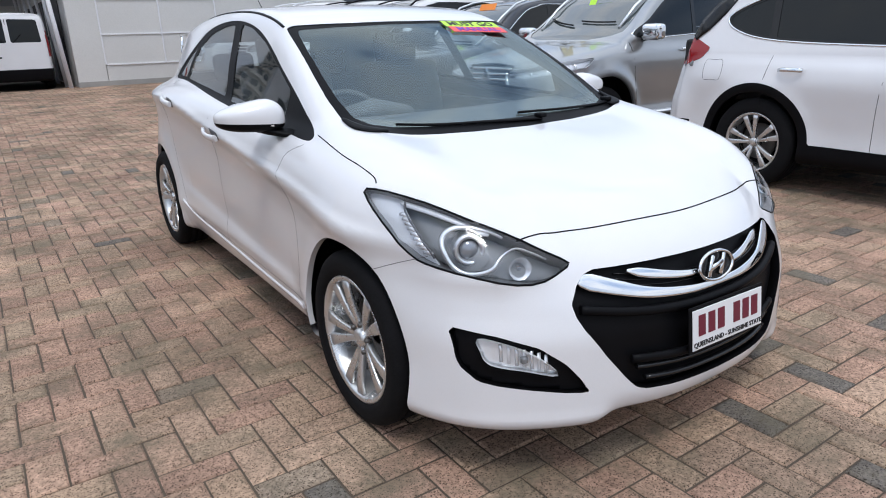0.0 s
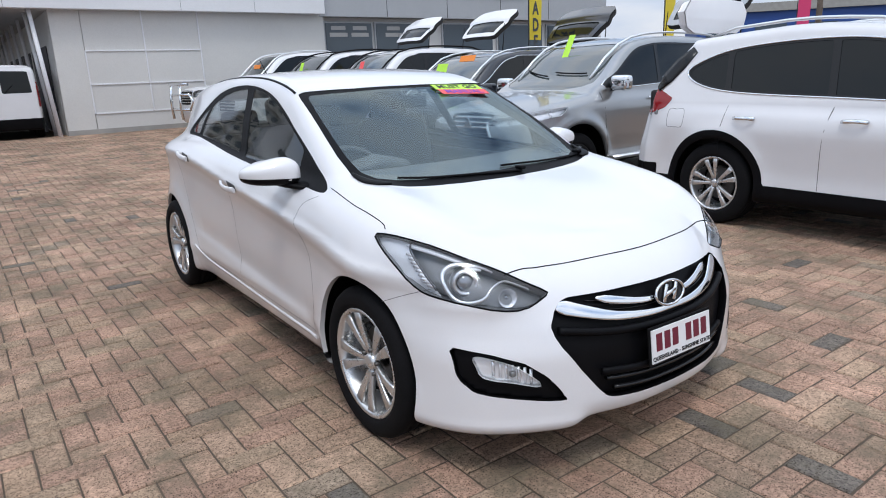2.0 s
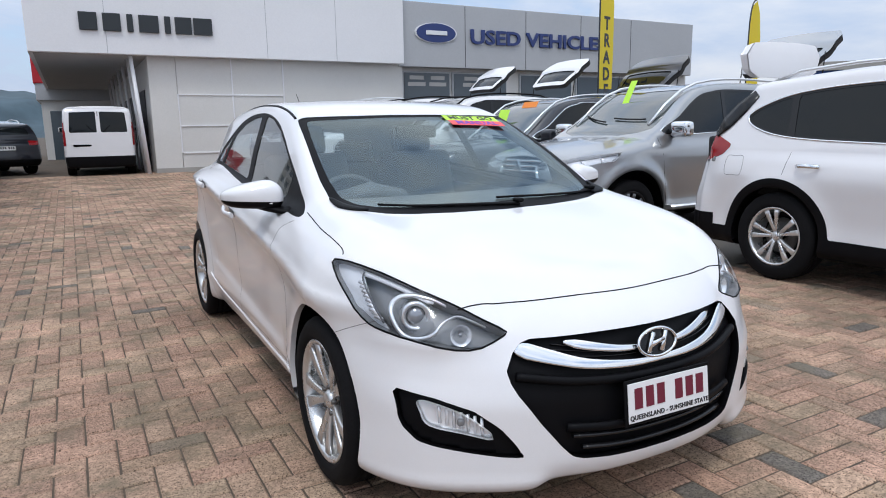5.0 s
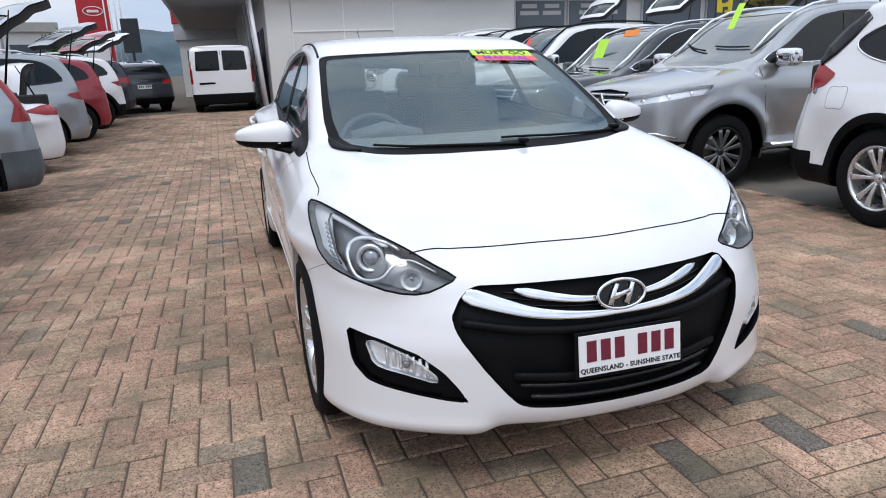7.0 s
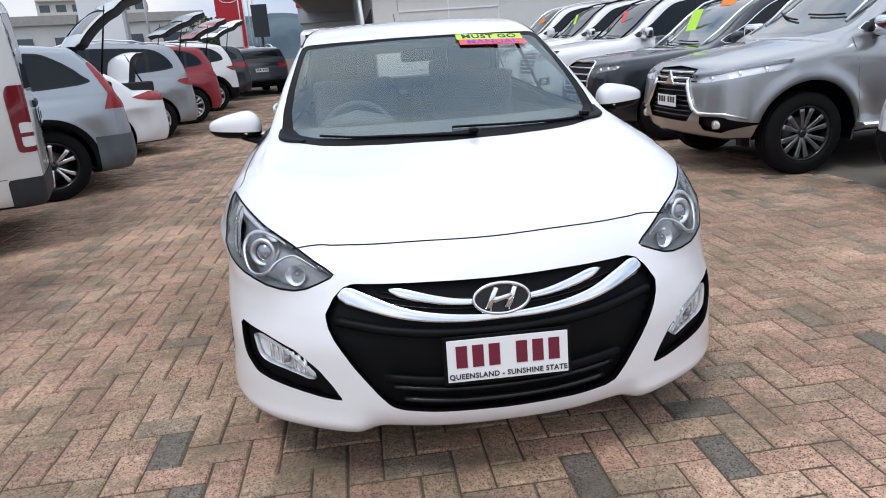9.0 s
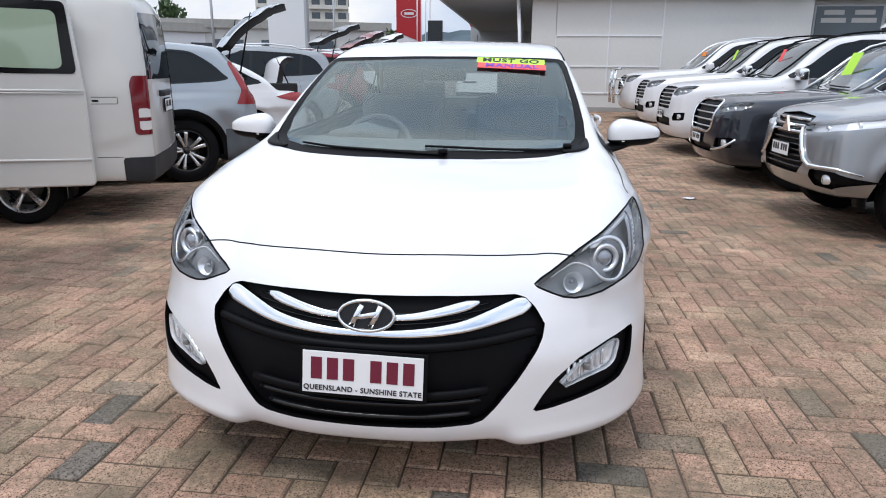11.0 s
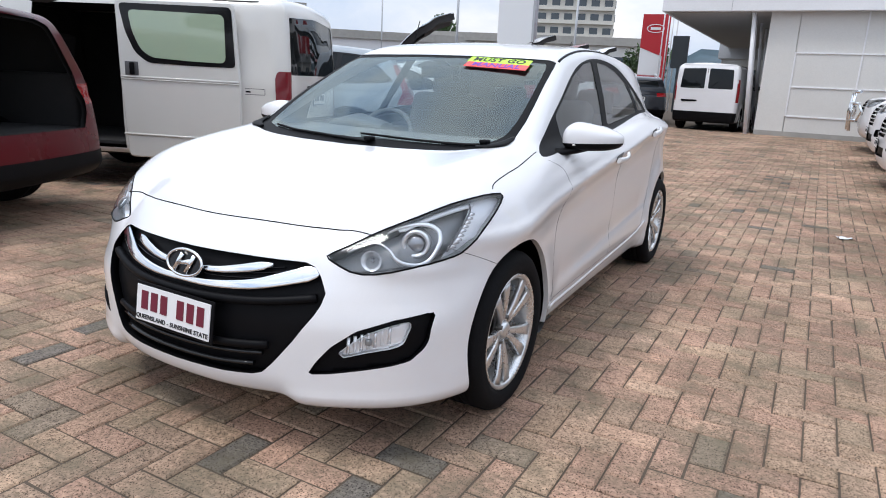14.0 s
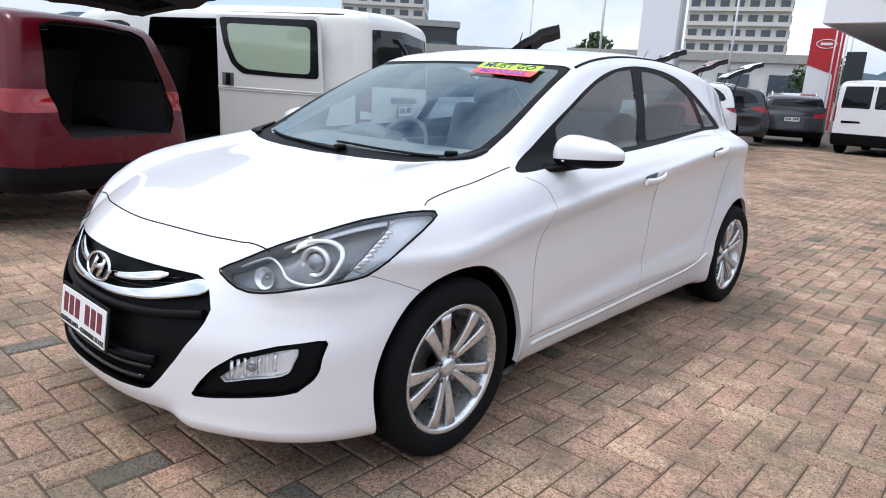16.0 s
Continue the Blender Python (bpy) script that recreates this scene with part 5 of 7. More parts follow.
def make_hatch_nose(car):
    """Chrome wings, badge, number plate, lower bars, wipers."""
    low = [(-0.478, 0.640), (-0.367, 0.606), (-0.272, 0.582), (-0.13, 0.566), (0, 0.563), (0.13, 0.566), (0.272, 0.582), (0.367, 0.606), (0.478, 0.640)]
    pts = [on_nose(a, b, -0.008) for a, b in rounded(low, 5, False)]
    k = np.linspace(-1, 1, len(pts))
    part("chrome_wing", sweep([p for p, _ in pts], list((0.020 + 0.040 * np.abs(k) ** 1.5) * np.clip((1.04 - np.abs(k)) / 0.12, 0.3, 1)), 0.012, [q for _, q in pts], 12, power=0.5), CHROME, car, "broad chrome grille bar")
    for s in (-1, 1):
        up = [(s * 0.325, 0.647), (s * 0.225, 0.625), (s * 0.14, 0.611), (s * 0.07, 0.606)]
        pts = [on_nose(a, b, -0.010) for a, b in rounded(up, 5, False)]
        part("chrome_wing", sweep([p for p, _ in pts], list(np.interp(np.linspace(0, 1, len(pts)), [0, 0.15, 1], [0.008, 0.032, 0.016])), 0.012, [q for _, q in pts], 12, power=0.5), CHROME, car)
    # ledge under the wing, lower bars
    pts = [on_nose(a, b, -0.016) for a, b in rounded([(-0.49, 0.56), (-0.3, 0.535), (0, 0.525), (0.3, 0.535), (0.49, 0.56)], 6, False)]
    part("grille_ledge", sweep([p for p, _ in pts], 0.03, 0.03, [q for _, q in pts], 10), BLACK_PLASTIC, car)
    for zz, half in ((0.365, 0.34), (0.325, 0.31)):
        pts = [on_nose(a * half, zz - 0.012 * (1 - a * a), -0.018) for a in np.linspace(-1, 1, 21)]
        part("grille_bar", sweep([p for p, _ in pts], 0.016, 0.022, [q for _, q in pts], 8), BLACK_GLOSS, car)
    pts = [on_nose(a * 0.36, 0.396 - 0.016 * (1 - a * a), -0.010) for a in np.linspace(-1, 1, 21)]
    part("grille_bar", sweep([p for p, _ in pts], 0.028, 0.02, [q for _, q in pts], 8), BLACK_PLASTIC, car)
    for zz in (0.645, 0.632, 0.619):
        pts = [on_nose(a * (0.36 + (0.645 - zz)), zz - 0.028 * (1 - a * a), -0.024) for a in np.linspace(-1, 1, 21)]
        part("grille_slat", sweep([p for p, _ in pts], 0.005, 0.012, [q for _, q in pts], 6), BLACK_GLOSS, car)
    # badge: an oval ring with a slanted bar shape inside
    c, nrm = on_nose(0, 0.607, 0.006)
    lean = Vector((0, -1, 0.25)).normalized()
    m = Matrix.Translation(c) @ lean.to_track_quat("Z", "Y").to_matrix().to_4x4()
    bm = bmesh.new()
    ring = [m @ Vector((0.082 * math.cos(a), 0.044 * math.sin(a), 0)) for a in np.linspace(0, 2 * math.pi, 48, endpoint=False)]
    sweep(ring, 0.011, 0.012, [lean] * 48, 8, bm, closed=True)
    badge = part("badge", bm, CHROME, car, "oval chrome badge")
    for pts in ([(-0.042, -0.030), (-0.03, 0.0), (-0.012, 0.031)], [(0.012, -0.031), (0.03, 0.0), (0.042, 0.030)], [(-0.03, -0.006), (0.0, 0.0), (0.03, 0.006)]):
        sweep([m @ Vector((a, b, 0.002)) for a, b in pts], [0.02, 0.016, 0.02], 0.01, [lean] * 3, 8, bar := bmesh.new())
        part("badge_bar", bar, CHROME, badge)
    bm = bmesh.new()
    bmesh.ops.create_circle(bm, cap_ends=True, segments=40, radius=1)
    bmesh.ops.transform(bm, matrix=m @ Matrix.Translation((0, 0, -0.004)) @ Matrix.Diagonal((0.08, 0.042, 1, 1)), verts=bm.verts)
    part("badge_back", bm, BLACK_GLOSS, badge)
    # number plate, a little below the horizontal, with its holder
    pm = Matrix.Translation((0.0, -2.172, 0.452)) @ Matrix.Rotation(radians(-7), 4, "X") @ Matrix.Rotation(radians(0.9), 4, "Y")
    make_plate(car, pm, 0.354, 0.124, MAROON, True)
    # wipers
    for pts in ([(0.60, -1.10), (0.46, -1.125), (0.26, -1.148), (0.02, -1.15)], [(0.10, -1.205), (-0.1, -1.19), (-0.35, -1.15), (-0.52, -1.09)]):
        row = [on_top(a, b, 0.003) for a, b in rounded(pts, 5, False)]
        wiper = part("wiper", sweep([p for p, _ in row], list(np.linspace(0.02, 0.01, len(row))), 0.010, [q for _, q in row], 8), BLACK_PLASTIC, car)
        b, nrm = on_top(pts[0][0], pts[0][1] + 0.01, 0.012)
        part("wiper_pivot", shade(box(0.035, 0.045, 0.018, 0.008, b, segments=3)), BLACK_PLASTIC, wiper)
    for s in (-1, 1):
        row = [on_top(s * a, b, 0.004) for a, b in rounded([(0.58, -1.135), (0.63, -1.115), (0.665, -1.07), (0.680, -0.98)], 4, False)]
        part("cowl_corner", sweep([p for p, _ in row], list(np.interp(np.linspace(0, 1, len(row)), [0, 0.3, 0.7, 1], [0.02, 0.055, 0.05, 0.015])), 0.01, [q for _, q in row], 8), BLACK_PLASTIC, car)


def make_plate(parent, m, w, h, ink, slogan=False):
    """A number plate; its number is plain bars."""
    plate = part("number_plate", box(w, 0.004, h, 0.0015), PLATE_WHITE, parent, "white number plate with dark characters as plain bars")
    plate.matrix_local = m
    part("plate_holder", box(w + 0.022, 0.006, h + 0.02, 0.003, (0, 0.006, 0)), BLACK_PLASTIC, plate)
    u = w / 0.372
    for i in range(6):
        px = (-0.142 + 0.05 * i + (0.034 if i > 2 else 0)) * u
        part("plate_bar", box(0.034 * u, 0.003, h * 0.52, 0.0, (px, -0.0025, h * 0.1)), ink, plate)
    if slogan:
        me = text_mesh("QUEENSLAND - SUNSHINE STATE", 0.0215, 0.001, 0.0004, 1.08)
        me.transform(Matrix.Translation((0, -0.003, -0.0465)))
        part("plate_lettering", me, INK, plate)


def make_hatch_cabin(car):
    """Dashboard, wheel, seats and door linings seen through the glass."""
    pts = [(x_, -0.80 + 0.10 * (x_ / 0.66) ** 2, 0.93) for x_ in np.linspace(-0.66, 0.66, 13)]
    part("dashboard", sweep(pts, 0.42, 0.12, (0, 0, 1), 14), CABIN, car, "dark dashboard")
    part("instrument_hood", sweep([(-0.52, -0.62, 0.985), (-0.36, -0.64, 1.01), (-0.2, -0.62, 0.985)], 0.16, [0.06, 0.09, 0.06], (0, 0, 1), 12), CABIN, car)
    m = Matrix.Translation((-0.36, -0.42, 0.90)) @ Matrix.Rotation(radians(62), 4, "X")
    ring = [m @ Vector((0.185 * math.cos(a), 0.185 * math.sin(a), 0)) for a in np.linspace(0, 2 * math.pi, 40, endpoint=False)]
    wheel = part("steering_wheel", sweep(ring, 0.03, 0.03, [m.to_3x3() @ Vector((0, 0, 1))] * 40, 10, closed=True), CABIN, car)
    bm = bmesh.new()
    for a in (0, math.pi, -math.pi / 2):
        sweep([m @ Vector((0, 0, -0.01)), m @ Vector((0.18 * math.cos(a), 0.18 * math.sin(a), 0))], 0.05, 0.02, [m.to_3x3() @ Vector((0, 0, 1))] * 2, 8, bm)
    b = bmesh.new()
    bmesh.ops.create_uvsphere(b, u_segments=16, v_segments=10, radius=0.075)
    bmesh.ops.transform(b, matrix=m @ Matrix.Diagonal((1, 1, 0.5, 1)), verts=b.verts)
    joined(bm, b)
    part("steering_spokes", shade(bm), CABIN, wheel)
    for sx, sy, wide in ((-0.36, 0.05, 0.5), (0.36, 0.05, 0.5), (-0.34, 0.95, 0.62), (0.34, 0.95, 0.62)):
        seat = part("seat", shade(box(wide, 0.52, 0.16, 0.06, (sx, sy - 0.1, 0.52), segments=4)), CLOTH, car, "charcoal cloth car seat")
        tall = 0.62 if sy < 0.5 else 0.52
        part("seat_back", shade(box(wide, 0.14, tall, 0.06, (sx, sy + 0.22, 0.55 + tall / 2), Euler((radians(-16), 0, 0)), 4)), CLOTH, seat)
        part("headrest", shade(box(0.26, 0.10, 0.17, 0.045, (sx, sy + 0.33, 0.62 + tall), Euler((radians(-12), 0, 0)), 4)), CLOTH, seat)
        for k in (-0.06, 0.06):
            part("headrest_post", box(0.012, 0.012, 0.1, 0, (sx + k, sy + 0.31, 0.52 + tall)), STEEL, seat)
    part("cabin_floor", box(1.5, 2.9, 0.02, 0, (0, 0.45, 0.34)), CABIN, car)
    for s in (-1, 1):
        part("door_lining", shade(box(0.05, 1.9, 0.55, 0.02, (s * 0.735, 0.15, 0.66))), CABIN, car)
    part("parcel_shelf", box(1.2, 0.6, 0.03, 0.01, (0, 1.55, 0.98)), CABIN, car)
    part("firewall", box(1.4, 0.04, 0.5, 0, (0, -0.92, 0.66)), CABIN, car)
    part("tail_panel", box(1.3, 0.04, 0.6, 0, (0, 1.86, 0.7)), CABIN, car)
    part("rear_view_mirror", shade(box(0.23, 0.03, 0.065, 0.014, (0, -0.42, 1.285), segments=3)), BLACK_PLASTIC, car)


def make_hatch_roof(car):
    for s in (-1, 1):
        row = [on_top(s * a, b, 0.001) for a, b in rounded([(0.602, -0.30), (0.585, -0.1), (0.568, 0.16), (0.555, 0.6), (0.525, 1.2), (0.50, 1.6)], 6, False)]
        part("roof_ditch_strip", sweep([p for p, _ in row], 0.014, 0.005, [q for _, q in row], 6), BLACK_PLASTIC, car)
    b, _ = on_top(0.0, 1.45, 0.0)
    antenna = part("antenna", sweep([b, b + Vector((0, 0.05, 0.05)), b + Vector((0, 0.20, 0.19))], [0.02, 0.008, 0.004], [0.02, 0.008, 0.004], (1, 0, 0), 8), BLACK_PLASTIC, car)
    part("antenna_base", shade(box(0.05, 0.09, 0.025, 0.01, b)), BLACK_PLASTIC, antenna)
    # sale stickers on the glass
    c, nrm = on_top(0.335, -0.445, 0.004)
    right = Vector((1, 0.0, -0.03)).normalized()
    turn = Matrix((right, -nrm.cross(right).normalized() * -1, nrm)).transposed()
    place = Matrix.Translation(c) @ turn.to_4x4() @ Matrix.Rotation(radians(-90), 4, "X")
    for words, mat, ink, dz, dx, wide, high in (("MUST GO", LIME, INK, 0.030, 0.0, 0.335, 0.062), ("MANUAL", HOT_RED, VIOLET, -0.032, 0.008, 0.335, 0.06)):
        st = part("windscreen_sticker", box(wide, 0.002, high), mat, car, "bright sale sticker at the top of the windscreen")
        st.matrix_local = place @ Matrix.Translation((dx, 0, dz))
        me = text_mesh(words, 0.062, 0.0006, 0.0016, 1.05)
        me.transform(Matrix.Translation((0, -0.0018, 0)))
        part("sticker_lettering", me, ink, st)


make_hatch()

# ---------- other vehicles ----------


def vehicle_shape(s):
    """The solid of a parked vehicle from its sizes; front at -y, ground at z = 0."""
    half, w = s["length"] / 2, s["width"] / 2
    yf = -half + s["front"]
    yr = yf + s["base"]
    hood, belt, top, tyre = s["hood"], s["belt"], s["height"], s["tyre"]
    r = s.get("square", 1.0)
    side = [(0, -half), (0.45 * w, -half + 0.035 / r), (0.75 * w, -half + 0.13 / r), (0.92 * w, -half + 0.33 / r), (0.985 * w, -half + 0.72), (w, 0.0),
            (0.985 * w, half - 0.5), (0.94 * w, half - 0.2 / r), (0.8 * w, half - 0.07 / r), (0.4 * w, half - 0.012), (0, half)]
    plan = outline_table(rounded(side + [(-a, b) for a, b in side[-2:0:-1]], 5), 0.02, 0.5)
    green = outline_table(rounded(s["green"], 5), 0.02, 0.8)
    sill = s["sill"]
    nose = curve([(0.1, 0.3), (sill, 0.12), (sill + 0.12, 0.03), (0.5, 0.0), (hood - 0.35, 0.015), (hood - 0.15, 0.04), (hood - 0.05, 0.08), (hood + 0.1, 0.25)])
    flank = curve(s.get("flank_in", [(sill - 0.1, 0.12), (sill, 0.06), (sill + 0.08, 0.025), (0.5, 0.034), (0.66, 0.02), (belt - 0.24, 0.0), (belt - 0.20, 0.004), (belt - 0.12, 0.022), (belt, 0.06), (belt + 0.2, 0.16)]))
    tail = curve(s.get("tail_in", [(0.1, 0.2), (sill, 0.07), (0.42, 0.0), (0.62, 0.01), (0.85, 0.035), (belt, 0.07), (belt + 0.3, 0.13), (top + 0.1, 0.3)]))
    deck = curve(s["deck"])
    waist, lean, k = w - s.get("tuck", 0.075), s.get("lean", 0.32), s.get("soft", 0.07)

    def wells(x, y, z):
        d = np.minimum(np.hypot(y - yf, z - tyre), np.hypot(y - yr, z - tyre)) - (tyre + s.get("well", 0.05))
        return np.maximum(d, w - 0.3 - np.abs(x))

    def uncut(x, y, z):
        a = np.abs(x)
        f = 1 / (1 + np.exp((y + half - 0.45) / 0.07))
        b = 1 / (1 + np.exp((half - 0.35 - y) / 0.06))
        near = np.minimum(np.hypot(y - yf, z - tyre), np.hypot(y - yr, z - tyre))
        inset = f * nose(z) + b * tail(z) + (1 - f - b) * (flank(z) - s.get("flare", 0.022) * np.exp(-((near - tyre - 0.03 - s.get("well", 0.05)) / 0.08) ** 2))
        low = smax(plan(x, y) + inset, (z - deck(y) + 0.07 * a ** 2) * 0.96, 0.11)
        low = smax(low, sill - z, 0.05)
        g = green(y - 0.10 * np.clip(-y, -1, 1) * a ** 2, z + 0.05 * a ** 2)
        g = smax(g, (a - waist + lean * np.maximum(z - belt, 0)) * 0.93, k)
        return smin(low, g, 0.04)

    return uncut, wells, yf, yr, half, w


def make_vehicle(name, label, category, m, s, group=""):
    """A parked vehicle with its panels, glass, lamps, wheels and fittings."""
    car = tagged(new(name), label, category, group)
    car.matrix_world = m
    uncut, wells, yf, yr, half, w = vehicle_shape(s)
    hood, belt, top, tyre, sill = s["hood"], s["belt"], s["height"], s["tyre"], s["sill"]
    h = s.get("grain", 0.04)
    v, t = skin(uncut, (-w - 0.08, -half - 0.1, sill - 0.12), (w + 0.08, half + 0.1, top + 0.1), h)

    def normals(p):
        g = slope(uncut, p, 0.016)
        return g / np.maximum(np.linalg.norm(g, axis=1, keepdims=True), 1e-6)

    def take(values):
        nonlocal v, t
        v, inner, t = cut(v, t, values)
        return tidy(v, inner)

    def keep(kind, piece, mat, parent=None, words="", sink=0.0):
        pv, pt = piece
        if not len(pt):
            return None
        nn = normals(pv)
        return part(kind, mesh_from(kind, pv - nn * sink, pt, nn), mat, parent or car, words)

    def spot(x, y, z, way):
        """The skin met from outside along way."""
        way = np.array(way, float)
        lo, hi = -1.5, 0.6
        for _ in range(28):
            mid = (lo + hi) / 2
            q = np.array([x, y, z]) - way * mid
            if uncut(*q[:, None])[0] < 0:
                lo = mid
            else:
                hi = mid
        p = np.array([x, y, z]) - way * hi
        g = slope(uncut, p[None])[0]
        return Vector(p), Vector(g / np.linalg.norm(g))

    def flank_at(y, z, sx, lift=0.0):
        p, n_ = spot(sx * w, y, z, (-sx, 0, 0))
        return p + n_ * lift, n_

    take(wells(*v.T))
    liners(car, flank_of(uncut), (yf, yr), tyre, tyre + s.get("well", 0.05), sill + 0.02, w - 0.31, BLACK_PLASTIC if s.get("clad") else s["paint"])
    # rear opening with its raised tailgate
    if "gate" in s:
        gate = take(np.where(v[:, 1] > half - 1.1, outline_distance(np.array(s["gate"]), np.abs(v[:, 0]), v[:, 2]), FAR))
        hinge = Vector((0, s["hinge"][0], s["hinge"][1]))
        swing = Matrix.Translation(hinge) @ Matrix.Rotation(radians(s.get("swing", 82)), 4, "X") @ Matrix.Translation(-hinge)
        gv = gate[0]
        d = outline_distance(np.array(s["gate_glass"]), np.abs(gv[:, 0]), gv[:, 2])
        gv2, pane, panel = cut(*gate, d)
        panel, pane = tidy(gv2, panel), tidy(gv2, pane)
        nn = normals(panel[0])
        lid = part("tailgate", mesh_from("tailgate", *panel, nn), s["paint"], car, "raised open tailgate")
        lid.matrix_local = swing
        part("tailgate_lining", mesh_from("lining", *sunk(panel[0] - nn * 0.012, panel[1][:, ::-1], nn, 0.08)), s.get("gate_lining", SHADED_LINING), lid)
        if len(pane[1]):
            part("tailgate_window", mesh_from("pane", *sunk(pane[0], pane[1], normals(pane[0]), 0.01)), DARK_GLASS, lid)
        for sx in s.get("struts", (-1, 1)):
            a, b = Vector((sx * (w - 0.28), half - 0.28, belt + 0.05)), swing @ Vector((sx * (w - 0.3), half - 0.12, belt + 0.1))
            part("gas_strut", sweep([a, a.lerp(b, 0.5), b], [0.022, 0.022, 0.012], [0.022, 0.022, 0.012], (1, 0, 0), 8), BLACK_PLASTIC, car)
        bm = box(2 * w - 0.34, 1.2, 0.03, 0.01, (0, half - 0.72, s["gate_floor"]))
        part("boot_floor", bm, SHADED_LINING, car)
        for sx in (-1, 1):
            part("boot_side", shade(box(0.14, 1.1, 0.5, 0.03, (sx * (w - 0.22), half - 0.74, s["gate_floor"] + 0.2))), SHADED_LINING, car)
        part("rear_seat_back", shade(box(2 * w - 0.4, 0.12, 0.75, 0.05, (0, half - 1.3, s["gate_floor"] + 0.33), Euler((radians(-10), 0, 0)), 3)), SHADED_LINING, car)
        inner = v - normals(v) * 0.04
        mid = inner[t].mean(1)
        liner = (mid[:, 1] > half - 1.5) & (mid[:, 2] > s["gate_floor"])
        part("boot_lining", mesh_from("boot", *tidy(inner, t[liner][:, ::-1])), SHADED_LINING, car)
    # cut-out holes such as an open side door
    for hole in s.get("holes", ()):
        take(np.where(v[:, 0] * hole["side"] > 0.3, outline_distance(np.array(hole["outline"]), v[:, 1], v[:, 2]), FAR))
    # glass
    screen = s["screen"]
    d = outline_distance(np.array(screen), np.abs(v[:, 0]), v[:, 1])
    ws = take(np.where((v[:, 2] > hood - 0.03) & (v[:, 1] < 0.6), d, FAR))
    keep("windscreen", ws, SCREEN_GLASS, car, "dark windscreen glass", 0.004)
    for sx in (-1, 1):
        d = outline_distance(rounded(s["band"], 4), v[:, 1], v[:, 2])
        band = take(np.where((v[:, 0] * sx > 0.3) & (v[:, 2] > belt - 0.2), d, FAR))
        if not len(band[1]):
            continue
        ys = [min(p[0] for p in s["band"]) - 0.1, *s["pillars"], max(p[0] for p in s["band"]) + 0.1]
        for a, b in zip(ys, ys[1:]):
            inset = outline_distance(rounded(s["band"], 4), band[0][:, 1], band[0][:, 2]) + 0.022
            slant = band[0][:, 1] - 0.15 * (band[0][:, 2] - belt)
            bv, pane, rest = cut(*band, np.maximum(inset, np.maximum(a + 0.03 - slant, slant - b + 0.03)))
            keep("side_window", tidy(bv, pane), s.get("glass", DARK_GLASS), car, "", 0.006)
            band = tidy(bv, rest)
        keep("window_trim", band, BLACK_GLOSS, car, "", 0.002)
    if "rear_pane" in s and "gate" not in s:
        keep("rear_window", take(np.where(v[:, 1] > half - 1.2, outline_distance(np.array(s["rear_pane"]), np.abs(v[:, 0]), v[:, 2]), FAR)), DARK_GLASS, car, "", 0.004)
    # lamps and grille
    for sx in (-1, 1):
        if "lamp" in s:
            d = outline_distance(np.array(s["lamp"]), v[:, 0] * sx, v[:, 2])
            d = np.maximum(d, v[:, 1] + half - s.get("lamp_back", 0.40) + 1.5 * (max(q[1] for q in s["lamp"]) - v[:, 2]))
            lamp = take(np.where(v[:, 1] < yf + 0.2, d, FAR))
            if len(lamp[1]):
                nn = normals(lamp[0])
                ob = part("headlight", mesh_from("headlight", *sunk(*lamp, nn, 0.05)), s.get("lamp_inside", LAMP_DARK), car)
                part("lamp_cover", mesh_from("cover", lamp[0] - nn * 0.002, lamp[1], nn), LAMP_GLASS, ob)
                ax_ = np.abs(lamp[0][:, 0])
                for k_ in np.quantile(ax_, (0.2, 0.5, 0.78)):
                    near_ = np.abs(ax_ - k_) < 0.05
                    p, n_ = Vector(lamp[0][near_].mean(0)), Vector(nn[near_].mean(0)).normalized()
                    bm = lathe([(0.0, 0.0), (0.014, 0.004), (0.018, 0.0), (0.022, 0.008), (0.028, 0.002), (0.032, -0.015)], 16)
                    bmesh.ops.transform(bm, matrix=Matrix.Translation(p - n_ * 0.046) @ Vector((0, -1, 0)).to_track_quat("X", "Z").to_matrix().to_4x4(), verts=bm.verts)
                    part("lamp_projector", bm, LAMP_BACK, ob)
        if "tail" in s:
            d = outline_distance(np.array(s["tail"]), v[:, 1], v[:, 2])
            lamp = take(np.where(v[:, 0] * sx > w * s.get("tail_from", 0.55), d, FAR))
            ob = keep("tail_lamp", lamp, s.get("tail_lens", LAMP_RED), car, "", -0.004)
            for low, high in s.get("tail_pale", ()) if ob else ():
                lv, pale, _ = cut(*lamp, np.maximum(np.abs(lamp[0][:, 1] - s["tail_mid"][0]) - s["tail_mid"][1], np.abs(lamp[0][:, 2] - (low + high) / 2) - (high - low) / 2))
                keep("reversing_lamp", tidy(lv, pale), LAMP_PALE, ob, "", -0.007)
